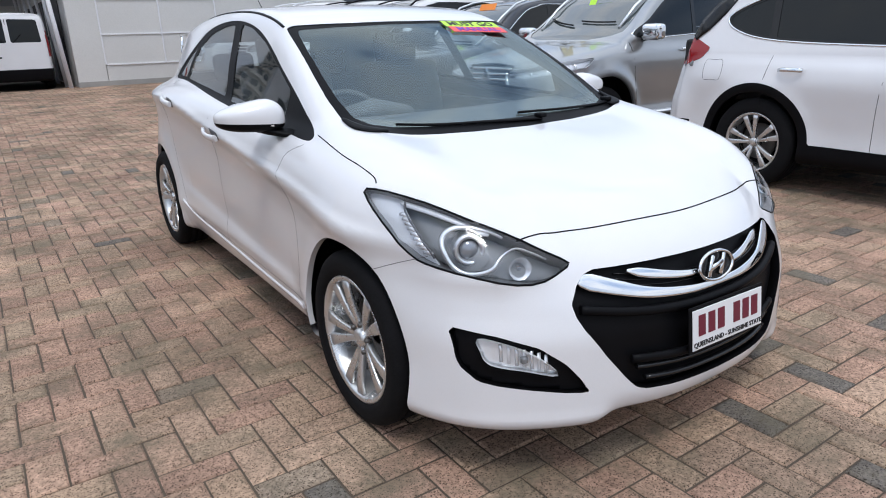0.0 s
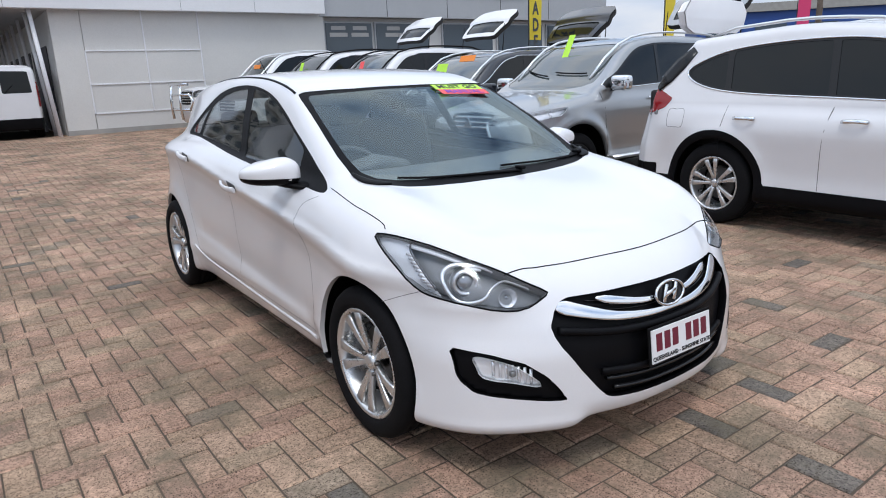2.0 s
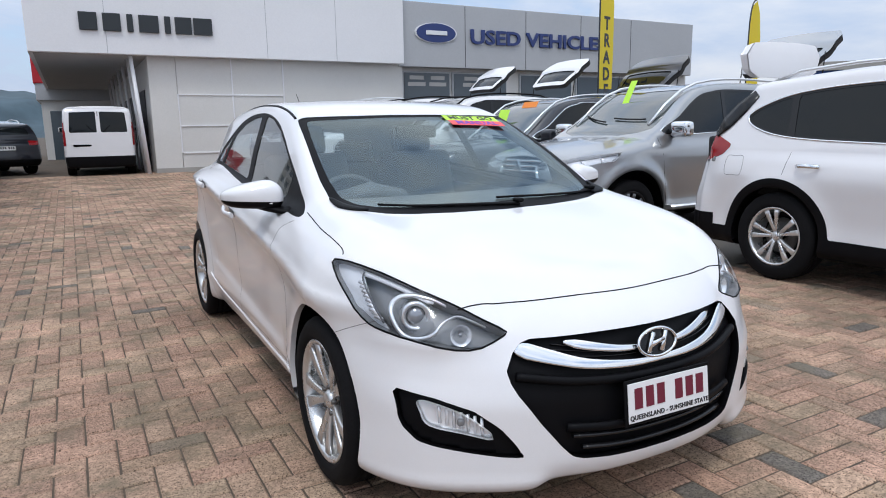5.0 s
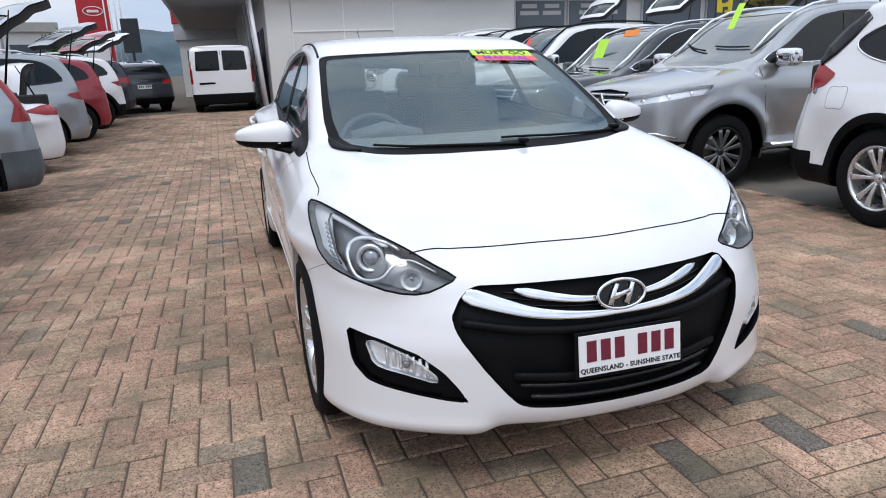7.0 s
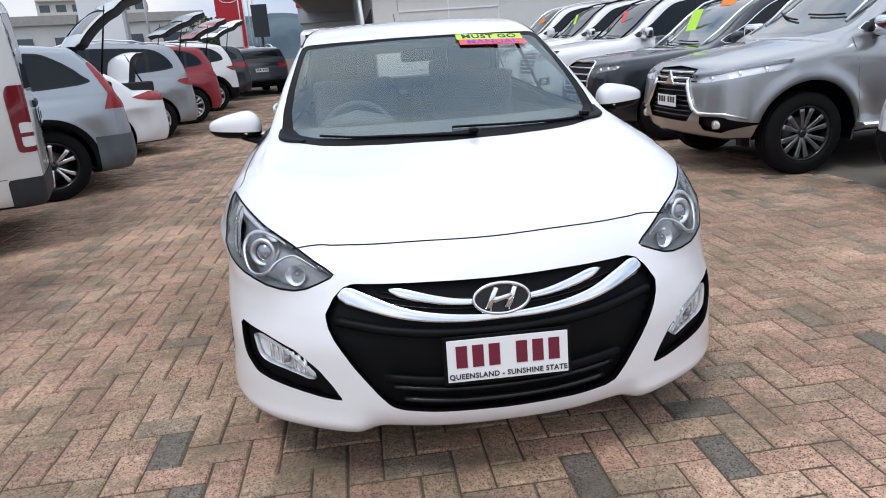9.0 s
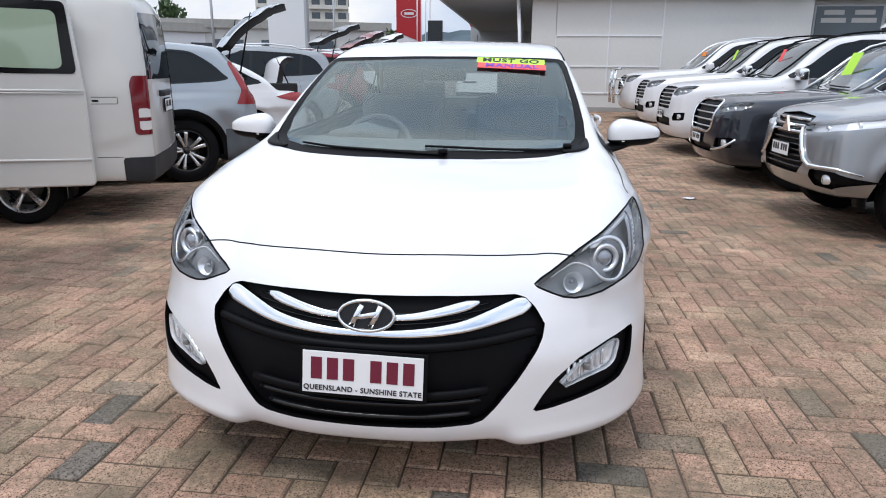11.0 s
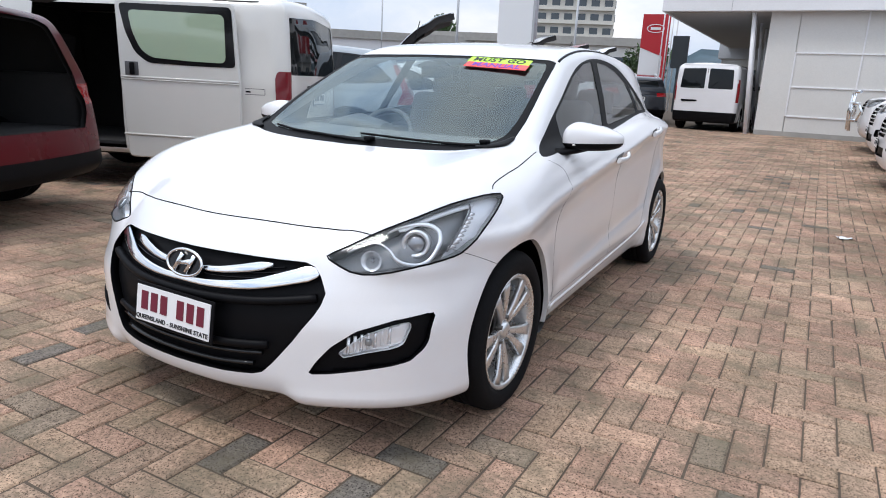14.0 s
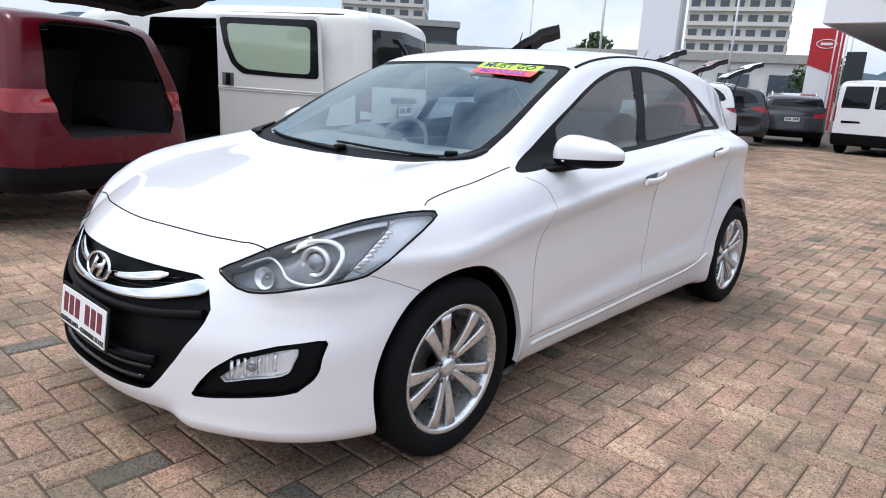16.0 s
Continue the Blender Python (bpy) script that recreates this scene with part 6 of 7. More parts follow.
    if "grille" in s:
        g = take(np.where(v[:, 1] < yf, outline_distance(np.array(s["grille"]), np.abs(v[:, 0]), v[:, 2]), FAR))
        if len(g[1]):
            n0 = np.tile([0.0, -1.0, 0.0], (len(g[0]), 1))
            ob = part("grille", mesh_from("grille", *sunk(*g, n0, 0.04)), BLACK_PLASTIC, car)
            z0, z1 = min(p[1] for p in s["grille"]), max(p[1] for p in s["grille"])
            xm = max(p[0] for p in s["grille"])
            for zz in np.arange(z0 + 0.05, z1 - 0.02, s.get("bar_step", 0.06)):
                pts = [spot(a * xm * 0.9, -half, zz, (0, 1, 0))[0] + Vector((0, 0.015, 0)) for a in np.linspace(-1, 1, 9)]
                part("grille_bar", sweep(pts, 0.02, 0.02, (0, -1, 0), 6), s.get("bars", BLACK_GLOSS), ob)
            if "ring" in s:
                edge = [(a, b) for a, b in s["grille"]] + [(-a, b) for a, b in s["grille"][::-1] if a > 0]
                pts = [spot(a, -half, b, (0, 1, 0)) for a, b in rounded(edge, 3)]
                part("grille_surround", sweep([p + Vector((0, -0.004, 0)) for p, _ in pts], 0.032, 0.03, (0, -1, 0), 8, closed=True), s["ring"], ob)
    for kind, outline in s.get("bays", ()):
        for sx in ((-1, 1) if min(p[0] for p in outline) > 0 else (1,)):
            xs = v[:, 0] * sx if min(p[0] for p in outline) > 0 else np.abs(v[:, 0])
            bay = take(np.where(v[:, 1] < yf, outline_distance(np.array(outline), xs, v[:, 2]), FAR))
            if len(bay[1]):
                ob = part(kind, mesh_from(kind, *sunk(*bay, np.tile([0.0, -1.0, 0.0], (len(bay[0]), 1)), 0.035)), BLACK_PLASTIC, car)
                if kind == "fog_lamp_bay":
                    p, n_ = spot(sx * np.mean([q[0] for q in outline]), -half, np.mean([q[1] for q in outline]), (0, 1, 0))
                    bm = lathe([(0.0, 0.012), (0.022, 0.01), (0.03, 0.0), (0.038, 0.01), (0.042, -0.03)], 16)
                    bmesh.ops.transform(bm, matrix=Matrix.Translation(p + Vector((0, 0.02, 0))) @ Vector((0, -1, 0)).to_track_quat("X", "Z").to_matrix().to_4x4(), verts=bm.verts)
                    part("fog_lamp", bm, LAMP_BACK, ob)
    if "bumper_cut" in s:
        keep("rear_bumper", take(np.maximum(s["bumper_cut"][0] - v[:, 1], v[:, 2] - s["bumper_cut"][1])), s.get("bumper_finish", BLACK_PLASTIC), car, "", -0.006)
    # dark lower cladding
    if s.get("clad"):
        near = np.minimum(np.hypot(v[:, 1] - yf, v[:, 2] - tyre), np.hypot(v[:, 1] - yr, v[:, 2] - tyre)) - tyre - 0.12
        keep("lower_cladding", take(np.minimum(v[:, 2] - s["clad"], near)), BLACK_PLASTIC, car, "", -0.004)
    else:
        keep("underside", take(v[:, 2] - sill - 0.02), BLACK_PLASTIC)
    keep("body", tidy(v, t), s["paint"], car)
    # shut lines, handles, mirrors, rails
    for sx in (-1, 1):
        for y0 in s.get("doors", ()):
            row = [flank_at(y0 + 0.05 * math.sin(3 * zz), zz, sx) for zz in np.linspace(belt - 0.03, sill + 0.12, 9)]
            part("door_shut_line", sweep([p for p, _ in row], 0.004, 0.003, [n for _, n in row], 6), GAP, car)
        for y0 in s.get("handles", ()):
            p, n_ = flank_at(y0, belt - s.get("handle_drop", 0.14), sx)
            pts = [p + n_ * (0.02 + 0.025 * (1 - (k_ / 0.1) ** 2)) + Vector((0, k_, 0)) for k_ in np.linspace(-0.1, 0.1, 7)]
            part("door_handle", sweep(pts, 0.035, 0.02, [n_] * 7, 8), s.get("handle_metal", s["paint"]), car)
        if "mirror" in s:
            my, mz = s["mirror"]
            p, n_ = flank_at(my, mz - 0.08, sx)
            c = p + Vector((sx * 0.13, -0.02, 0.06))
            cap = part("door_mirror", shade(box(0.24, 0.14, 0.17, 0.055, c, segments=4)), s.get("mirror_metal", s["paint"]), car)
            part("mirror_arm", sweep([p - n_ * 0.05, p + Vector((sx * 0.1, 0, 0.0))], 0.1, 0.05, (0, 0, 1), 8), BLACK_PLASTIC, cap)
            part("mirror_glass", box(0.18, 0.004, 0.12, 0, c + Vector((0, 0.071, 0))), DARK_GLASS, cap)
        if "chrome_line" in s:
            edge = rounded(s["band"], 4)
            row = [flank_at(a, b, sx, 0.002) for a, b in (edge if s["chrome_line"] == "round" else [q for q in edge if q[1] < belt + 0.13])]
            part("chrome_window_line", sweep([p for p, _ in row], 0.016, 0.010, [n for _, n in row], 6, closed=s["chrome_line"] == "round"), CHROME, car)
        if s.get("flap_side") == sx:
            fy, fz = s["flap"]
            row = [flank_at(fy + 0.085 * a, fz + 0.08 * b, sx) for a, b in rounded([(-1, -0.9), (0, -1), (1, -0.9), (1, 0.9), (0, 1), (-1, 0.9)], 4)]
            part("fuel_flap_seam", sweep([p for p, _ in row], 0.004, 0.003, [n for _, n in row], 6, closed=True), SEAM, car)
        if "rails" in s:
            y0, y1 = s["rails"]
            pts = [spot(sx * (w - 0.32), yy, top, (0, 0, -1))[0] + Vector((0, 0, 0.045)) for yy in np.linspace(y0, y1, 12)]
            pts[0], pts[-1] = pts[0] - Vector((0, 0, 0.05)), pts[-1] - Vector((0, 0, 0.05))
            part("roof_rail", sweep(pts, 0.035, 0.03, (0, 0, 1), 8), s.get("rail_metal", SATIN), car)
        for hub in (yf, yr):
            make_wheel(car, (sx * (w - s.get("track", 0.135)), hub, tyre), sx, tyre, 0.225, tyre * 0.66, s.get("spokes", 5), s.get("spoke_style", "pair"), s.get("rim", ALLOY), s.get("face"))
    if s.get("wipers"):
        for a, b in ((0.5, 0.02), (-0.05, -0.55)):
            row = [spot(k_, yf + 0.50 + 0.12 * (k_ / 0.6) ** 2 + 0.012 * i, top, (0, 0, -1)) for i, k_ in enumerate(np.linspace(a, b, 7))]
            part("wiper", sweep([p + n * 0.014 for p, n in row], 0.022, 0.014, [n for _, n in row], 6), BLACK_PLASTIC, car)
    if "plate_front" in s:
        p, n_ = spot(0, -half, s["plate_front"], (0, 1, 0))
        make_plate(car, Matrix.Translation(p + Vector((0, -0.02, 0))), 0.372, 0.107, INK)
    if "plate_rear" in s:
        p, n_ = spot(0, half, s["plate_rear"], (0, -1, 0))
        make_plate(car, Matrix.Translation(p + Vector((0, 0.02, 0))) @ Matrix.Rotation(math.pi, 4, "Z"), 0.372, 0.107, INK)
    return car, spot


def suv(**k):
    """Sizes of a tall wagon, filled in from a few."""
    s = dict(length=4.69, width=1.83, height=1.70, front=0.93, base=2.70, tyre=0.36, sill=0.24, hood=1.06, belt=1.08, paint=WHITE, raked=0.0)
    s.update(k)
    half = s["length"] / 2
    yf, hood, belt, top, rk = -half + s["front"] - s.get("cab", 0.0), s["hood"], s["belt"], s["height"], s["raked"]
    cowl = s.get("cowl", hood)
    s.setdefault("deck", [(-half, hood - 0.22), (-half + 0.1, hood - 0.11), (-half + 0.3, hood - 0.03), (-half + 0.7, hood + 0.01), (yf + 0.55, hood + 0.06), (yf + 1.2, belt), (0.6, belt + 0.02), (half - 0.3, belt + 0.05), (half, belt - 0.05)])
    s.setdefault("green", [(yf + 0.42, cowl - 0.02), (yf + 0.75, cowl + 0.19), (yf + 1.15, top - 0.17), (yf + 1.5, top - 0.05), (yf + 2.1, top), (half - 1.2, top - 0.015), (half - 0.6, top - 0.06), (half - 0.32 - rk, top - 0.11),
                           (half - 0.18 - rk * 0.5, belt + 0.25), (half - 0.08 - s.get("pull", 0.04), belt), (half - 0.14 - s.get("pull", 0.04), belt - 0.25), (half - 0.24 - s.get("pull", 0.04), belt - 0.38), (half - 0.6, belt - 0.43), (0.0, belt - 0.45), (yf + 0.5, belt - 0.35)])
    s.setdefault("screen", [(0, yf + 0.42), (0.4, yf + 0.46), (0.62, yf + 0.56), (0.70, yf + 0.66), (0.66, yf + 0.95), (0.60, yf + 1.25), (0.52, yf + 1.34), (0, yf + 1.28)])
    s.setdefault("band", [(yf + 0.72, belt + 0.01), (yf + 1.0, belt + 0.2), (yf + 1.35, top - 0.2), (yf + 1.6, top - 0.13), (0.3, top - 0.1), (half - 1.0, top - 0.13), (half - 0.62 - rk, top - 0.19), (half - 0.42 - rk * 0.6, belt + 0.2), (half - 0.55, belt + 0.09), (0.3, belt + 0.03)])
    s.setdefault("pillars", (yf + 1.75, yf + 2.65))
    s.setdefault("doors", (yf + 0.62, yf + 1.72, yf + 2.62))
    s.setdefault("handles", (yf + 1.52, yf + 2.42))
    s.setdefault("mirror", (yf + 0.85, belt + 0.08))
    s.setdefault("rear_pane", [(0, belt + 0.12), (0.58, belt + 0.12), (0.52, top - 0.2), (0, top - 0.18)])
    s.setdefault("gate_floor", 0.74)
    s.setdefault("hinge", (half - 0.45, top - 0.06))
    return s


GATE = [(0, 0.72), (0.52, 0.72), (0.6, 0.84), (0.62, 1.1), (0.52, 1.52), (0.4, 1.56), (0, 1.57)]
GATE_GLASS = [(0, 1.14), (0.50, 1.14), (0.44, 1.45), (0, 1.47)]


def stand(x, y, turn):
    return pose(x, y, float(RISE(y)), 0, 0, turn)


ROW_R, ROW_L = -89, -58

def tag_sign(car, spot, x, y, words="", mat=None, wide=0.16, high=0.3):
    """A bright price tag on a windscreen."""
    p, n = spot(x, y, 2.2, (0, 0, -1))
    right = Vector((1, 0, 0))
    up = (n.cross(right).normalized() + Vector((0, 0, 1.2))).normalized()
    m = Matrix((right, -right.cross(up) * -1, up)).transposed().to_4x4()
    st = part("windscreen_tag", box(wide, 0.003, high), mat or LIME, car, "bright sale tag behind the windscreen")
    st.matrix_local = Matrix.Translation(p + n * (0.008 + high * 0.17)) @ m
    if words:
        me = text_mesh(words, wide * 0.33, 0.0006, 0.001)
        me.transform(Matrix.Translation((0, -0.003, -high * 0.15)))
        part("tag_lettering", me, INK, st)


def place_by(spec, at, turn, local):
    """A pose that brings the local point (x, y) of a vehicle over the place at."""
    r = Matrix.Rotation(radians(turn), 2)
    off = r @ Vector(local)
    x, y = at[0] - off.x, at[1] - off.y
    return stand(x, y, turn)


def yf_of(s):
    return -s["length"] / 2 + s["front"]


# the row whose noses face the lane, and the white wagon backed in beside it
s = suv(length=4.69, width=1.83, height=1.72, front=0.95, base=2.705, tyre=0.365, hood=1.03, belt=1.09, paint=WHITE, clad=0.40, grain=0.03, raked=0.2, struts=(), pull=0.12, gate=[(0, 1.32), (0.42, 1.32), (0.50, 1.40), (0.46, 1.51), (0.34, 1.56), (0, 1.57)], gate_glass=[(0, 3.0), (0.1, 3.0), (0.1, 3.1)], swing=140, gate_lining=WHITE, rails=(-1.0, 1.6), handle_metal=CHROME, chrome_line="round", flap=(1.75, 0.94), flap_side=-1, bumper_cut=(1.95, 0.50),
        band=[(-0.675, 1.11), (-0.4, 1.3), (-0.05, 1.51), (0.2, 1.57), (0.6, 1.585), (1.1, 1.56), (1.45, 1.50), (1.72, 1.37), (1.6, 1.25), (1.2, 1.17), (0.3, 1.13)],
        tail=[(1.82, 1.115), (2.0, 1.20), (2.45, 1.24), (2.45, 0.99), (2.08, 0.97), (1.9, 1.03)], tail_from=0.5, plate_rear=0.8, spokes=5,
        tail_in=[(0.1, 0.2), (0.24, 0.07), (0.42, 0.0), (0.62, 0.01), (0.8, 0.05), (1.0, 0.10), (1.2, 0.18), (1.8, 0.4)])
car, spot = make_vehicle("suv", "white seven-seat wagon with silver roof rails and raised tailgate", "car", place_by(s, (3.55, -0.12), -3, (-0.80, yf_of(s) + 2.705)), s)
for sx in (-1, 1):
    row = [spot(sx * 0.92, a, b, (-sx, 0, 0)) for a, b in ((2.02, 1.20), (1.93, 1.31), (1.82, 1.43), (1.70, 1.55))]
    part("rear_pillar_trim", sweep([p + n * 0.004 for p, n in row], [0.09, 0.15, 0.15, 0.09], 0.008, [n for _, n in row], 8), BLACK_GLOSS, car)
    row = [spot(sx * 0.92, a, b, (-sx, 0, 0)) for a, b in ((1.98, 0.985), (2.1, 0.975))]
    part("lamp_base", sweep([p + n * 0.006 for p, n in row], 0.05, 0.015, [n for _, n in row], 8), LAMP_DARK, car)
    row = [spot(sx * a, 2.4, 0.50, (0, -1, 0)) for a in (0.56, 0.64, 0.72)]
    part("rear_reflector", sweep([p + n * 0.006 for p, n in row], 0.04, 0.012, [n for _, n in row], 8), LAMP_RED, car)
half = 4.785 / 2
s = suv(length=4.785, width=1.83, height=1.80, front=0.87, base=2.80, tyre=0.365, well=0.105, hood=1.05, cowl=1.17, cab=0.20, belt=1.19, paint=SILVER, grain=0.026, sill=0.34, rails=(-1.0, 1.7), handle_metal=CHROME, mirror_metal=CHROME, rim=DARK_ALLOY, face=MACHINED, spokes=6, chrome_line="low", wipers=True,
        deck=[(-half, 0.84), (-half + 0.05, 0.93), (-half + 0.14, 1.0), (-half + 0.5, 1.085), (-1.5, 1.15), (-1.2, 1.19), (0, 1.20), (half - 0.3, 1.25), (half, 1.1)],
        square=1.7, flare=0.045, lamp_back=0.76, lamp_inside=LAMP_GREY, lamp=[(0.33, 0.845), (0.57, 0.85), (0.80, 0.885), (0.95, 0.965), (0.95, 1.045), (0.80, 1.005), (0.60, 0.95), (0.33, 0.915)], grille=[(0, 0.49), (0.36, 0.49), (0.45, 0.60), (0.34, 0.78), (0.32, 0.86), (0.36, 0.965), (0, 0.99)], bars=BLACK_GLOSS, bar_step=0.045,
        plate_front=0.67, gate=GATE, gate_glass=GATE_GLASS, swing=114,
        bays=[("fog_lamp_bay", [(0.53, 0.42), (0.73, 0.41), (0.90, 0.49), (0.80, 0.56), (0.55, 0.555)])],
        tail=[(2.1, 0.7), (2.1, 1.25), (2.5, 1.25), (2.5, 0.7)])
car, spot = make_vehicle("suv", "silver four-wheel-drive wagon with chrome grille and black alloy wheels", "car", place_by(s, (3.57, 1.70), ROW_R, (0.80, yf_of(s))), s)
tag_sign(car, spot, -0.1, yf_of(s) + 0.95, "", LIME, 0.10, 0.34)
for sx in (-1, 1):
    row = [spot(sx * a, -2.4, b, (0, 1, 0)) for a, b in ((0.31, 0.865), (0.33, 0.80), (0.38, 0.70), (0.45, 0.615), (0.54, 0.578), (0.68, 0.582), (0.80, 0.585), (0.87, 0.54))]
    part("chrome_nose_blade", sweep([p + n * 0.010 for p, n in row], [0.03, 0.05, 0.055, 0.05, 0.035, 0.028, 0.028, 0.018], 0.03, [n for _, n in row], 8), CHROME, car)
    row = [flank_row for flank_row in (spot(sx * 0.92, a, b, (-sx, 0, 0)) for a, b in ((-1.05, 0.42), (-0.4, 0.415), (0.4, 0.42), (0.75, 0.43)))]
    part("side_step", sweep([p + n * 0.05 for p, n in row], 0.12, 0.05, (0, 0, 1), 8), SATIN, car)
for z0, x0 in ((0.83, 0.31), (0.882, 0.32), (0.935, 0.34)):
    part("chrome_grille_bar", sweep([spot(a * x0, -2.4, z0, (0, 1, 0))[0] + Vector((0, -0.006, 0)) for a in np.linspace(-1, 1, 9)], 0.026, 0.02, (0, -1, 0), 8), CHROME, car)
p, n = spot(0, -2.4, 0.88, (0, 1, 0))
part("emblem", plate_of([(0, 0.075), (0.035, 0.0), (0.085, -0.06), (0, -0.045), (-0.085, -0.06), (-0.035, 0.0)], 0.02, 0.0, None, Matrix.Translation(p + Vector((0, -0.035, 0)))), CHROME, car)
s = suv(length=4.9, width=1.94, height=1.73, front=0.92, base=2.90, tyre=0.375, hood=1.06, belt=1.10, paint=CHARCOAL, grain=0.04, rails=(-1.0, 1.7), spokes=5, mirror_metal=CHARCOAL, chrome_line="round", wipers=True,
        lamp=[(0.46, 0.86), (0.62, 0.85), (0.94, 0.90), (0.94, 0.99), (0.6, 0.96), (0.46, 0.93)], square=1.5, ring=CHROME, grille=[(0, 0.62), (0.38, 0.62), (0.45, 0.78), (0.42, 0.97), (0, 0.98)], bars=SATIN, bar_step=0.08, plate_front=0.52, gate=GATE, gate_glass=GATE_GLASS, swing=114,
        bays=[("fog_lamp_bay", [(0.56, 0.44), (0.86, 0.46), (0.86, 0.58), (0.60, 0.56)]), ("lower_intake", [(0, 0.38), (0.50, 0.38), (0.52, 0.46), (0, 0.48)])])
car, spot = make_vehicle("suv", "charcoal wagon with sale tags on its windscreen", "car", place_by(s, (2.55, 5.0), ROW_R, (0.0, -s["length"] / 2)), s)
for sx in (-1, 1):
    row = [spot(sx * a, -2.5, b, (0, 1, 0)) for a, b in ((0.50, 0.41), (0.62, 0.43), (0.78, 0.47), (0.88, 0.56))]
    part("chrome_bumper_lip", sweep([p + n * 0.006 for p, n in row], 0.03, 0.02, [n for _, n in row], 8), CHROME, car)
tag_sign(car, spot, -0.15, yf_of(s) + 0.90, "NOW", LIME, 0.26, 0.30)
tag_sign(car, spot, 0.1, yf_of(s) + 1.22, "", ORANGE, 0.36, 0.10)
for i, (y0, label, lime) in enumerate(((7.6, "white four-wheel-drive wagon with pale headlights", False), (10.2, "white dual-cab with sale tag on the windscreen", True))):
    s = suv(length=4.9, width=1.88, height=1.83, front=0.90, base=2.85, tyre=0.385, hood=1.13, belt=1.17, paint=WHITE, sill=0.25, grain=0.045, rails=(-1.0, 1.7), spokes=6, rail_metal=BLACK_PLASTIC, wipers=True, mirror_metal=CHROME,
            lamp=[(0.46, 0.92), (0.62, 0.90), (0.92, 0.95), (0.92, 1.07), (0.6, 1.04), (0.46, 1.02)], grille=[(0, 0.70), (0.40, 0.70), (0.44, 0.86), (0.42, 1.03), (0, 1.04)], bars=SATIN, square=1.5, flare=0.035, plate_front=0.6, gate=GATE, gate_glass=GATE_GLASS, swing=114,
            bays=[("fog_lamp_bay", [(0.58, 0.52), (0.84, 0.54), (0.84, 0.66), (0.62, 0.64)]), ("lower_intake", [(0, 0.44), (0.52, 0.44), (0.5, 0.56), (0, 0.58)])])
    car, spot = make_vehicle("suv", label, "car", place_by(s, (2.55, y0), ROW_R, (0.0, -s["length"] / 2)), s)
    tag_sign(car, spot, -0.1, yf_of(s) + 0.95, "", LIME if lime else HOT_RED, 0.14, 0.2)
s = suv(length=5.0, width=1.88, height=1.85, front=0.95, base=2.95, tyre=0.39, hood=1.14, belt=1.18, paint=WHITE, sill=0.27, grain=0.05, rails=(-1.0, 1.2), spokes=6,
        lamp=[(0.46, 0.90), (0.62, 0.88), (0.93, 0.93), (0.93, 1.07), (0.6, 1.04), (0.46, 1.02)], square=1.5, grille=[(0, 0.72), (0.40, 0.72), (0.44, 0.86), (0.42, 1.03), (0, 1.04)], bars=CHROME)
car, spot = make_vehicle("suv", "white four-wheel-drive with a polished bull bar", "car", place_by(s, (2.5, 12.9), ROW_R, (0.0, -s["length"] / 2)), s)
bm = bmesh.new()
for z0 in (0.62, 0.95, 1.18):
    sweep([(-0.72, -2.58, z0), (-0.4, -2.66, z0), (0.4, -2.66, z0), (0.72, -2.58, z0)], 0.06, 0.06, (0, -1, 0), 10, bm)
for sx in (-1, 1):
    sweep([(sx * 0.36, -2.66, 0.4), (sx * 0.36, -2.68, 0.8), (sx * 0.33, -2.64, 1.2)], 0.06, 0.06, (0, -1, 0), 10, bm)
    sweep([(sx * 0.72, -2.58, 0.62), (sx * 0.82, -2.52, 0.8), (sx * 0.72, -2.58, 0.95)], 0.05, 0.05, (0, -1, 0), 10, bm)
part("bull_bar", bm, CHROME, car, "polished tube bull bar")
tag_sign(car, spot, 0, yf_of(s) + 0.95, "", ORANGE, 0.4, 0.1)

# the row backed along the other side, tailgates raised
TAILED = [(1.75, 0.98), (2.0, 1.0), (2.45, 1.02), (2.45, 0.86), (2.1, 0.86), (1.9, 0.9)]
s = suv(length=4.65, width=1.86, height=1.70, front=0.92, base=2.70, tyre=0.36, hood=1.04, belt=1.05, paint=RED, clad=0.52, grain=0.03, struts=(), gate=GATE, gate_glass=GATE_GLASS, gate_floor=0.70, swing=84, sill=0.32,
        tail=[(1.7, 1.02), (1.95, 1.06), (2.4, 1.08), (2.4, 0.92), (2.1, 0.9), (1.9, 0.95)])
car, spot = make_vehicle("suv", "dark red wagon with its tailgate open and an empty boot", "car", place_by(s, (-3.60, -0.12), -66, (-0.52, 2.24)), s)
s = suv(length=4.69, width=1.90, height=1.66, front=0.87, base=2.865, tyre=0.37, hood=1.02, belt=1.08, paint=BLUE_GREY, clad=0.36, grain=0.03, raked=0.12, gate=GATE, gate_glass=GATE_GLASS, rim=DARK_ALLOY, face=POLISHED, spokes=5, bumper_cut=(1.85, 0.62), bumper_finish=BUMPER_BLUE,
        tail=[(1.93, 1.40), (1.99, 1.41), (2.18, 1.18), (2.45, 1.10), (2.45, 0.90), (2.00, 0.905), (2.07, 1.07)], tail_from=0.5, swing=98)
car, spot = make_vehicle("suv", "blue-grey wagon with tall tail lamps and raised tailgate", "car", place_by(s, (-3.63, 3.65), ROW_L, (0.83, yf_of(s) + 2.865)), s)
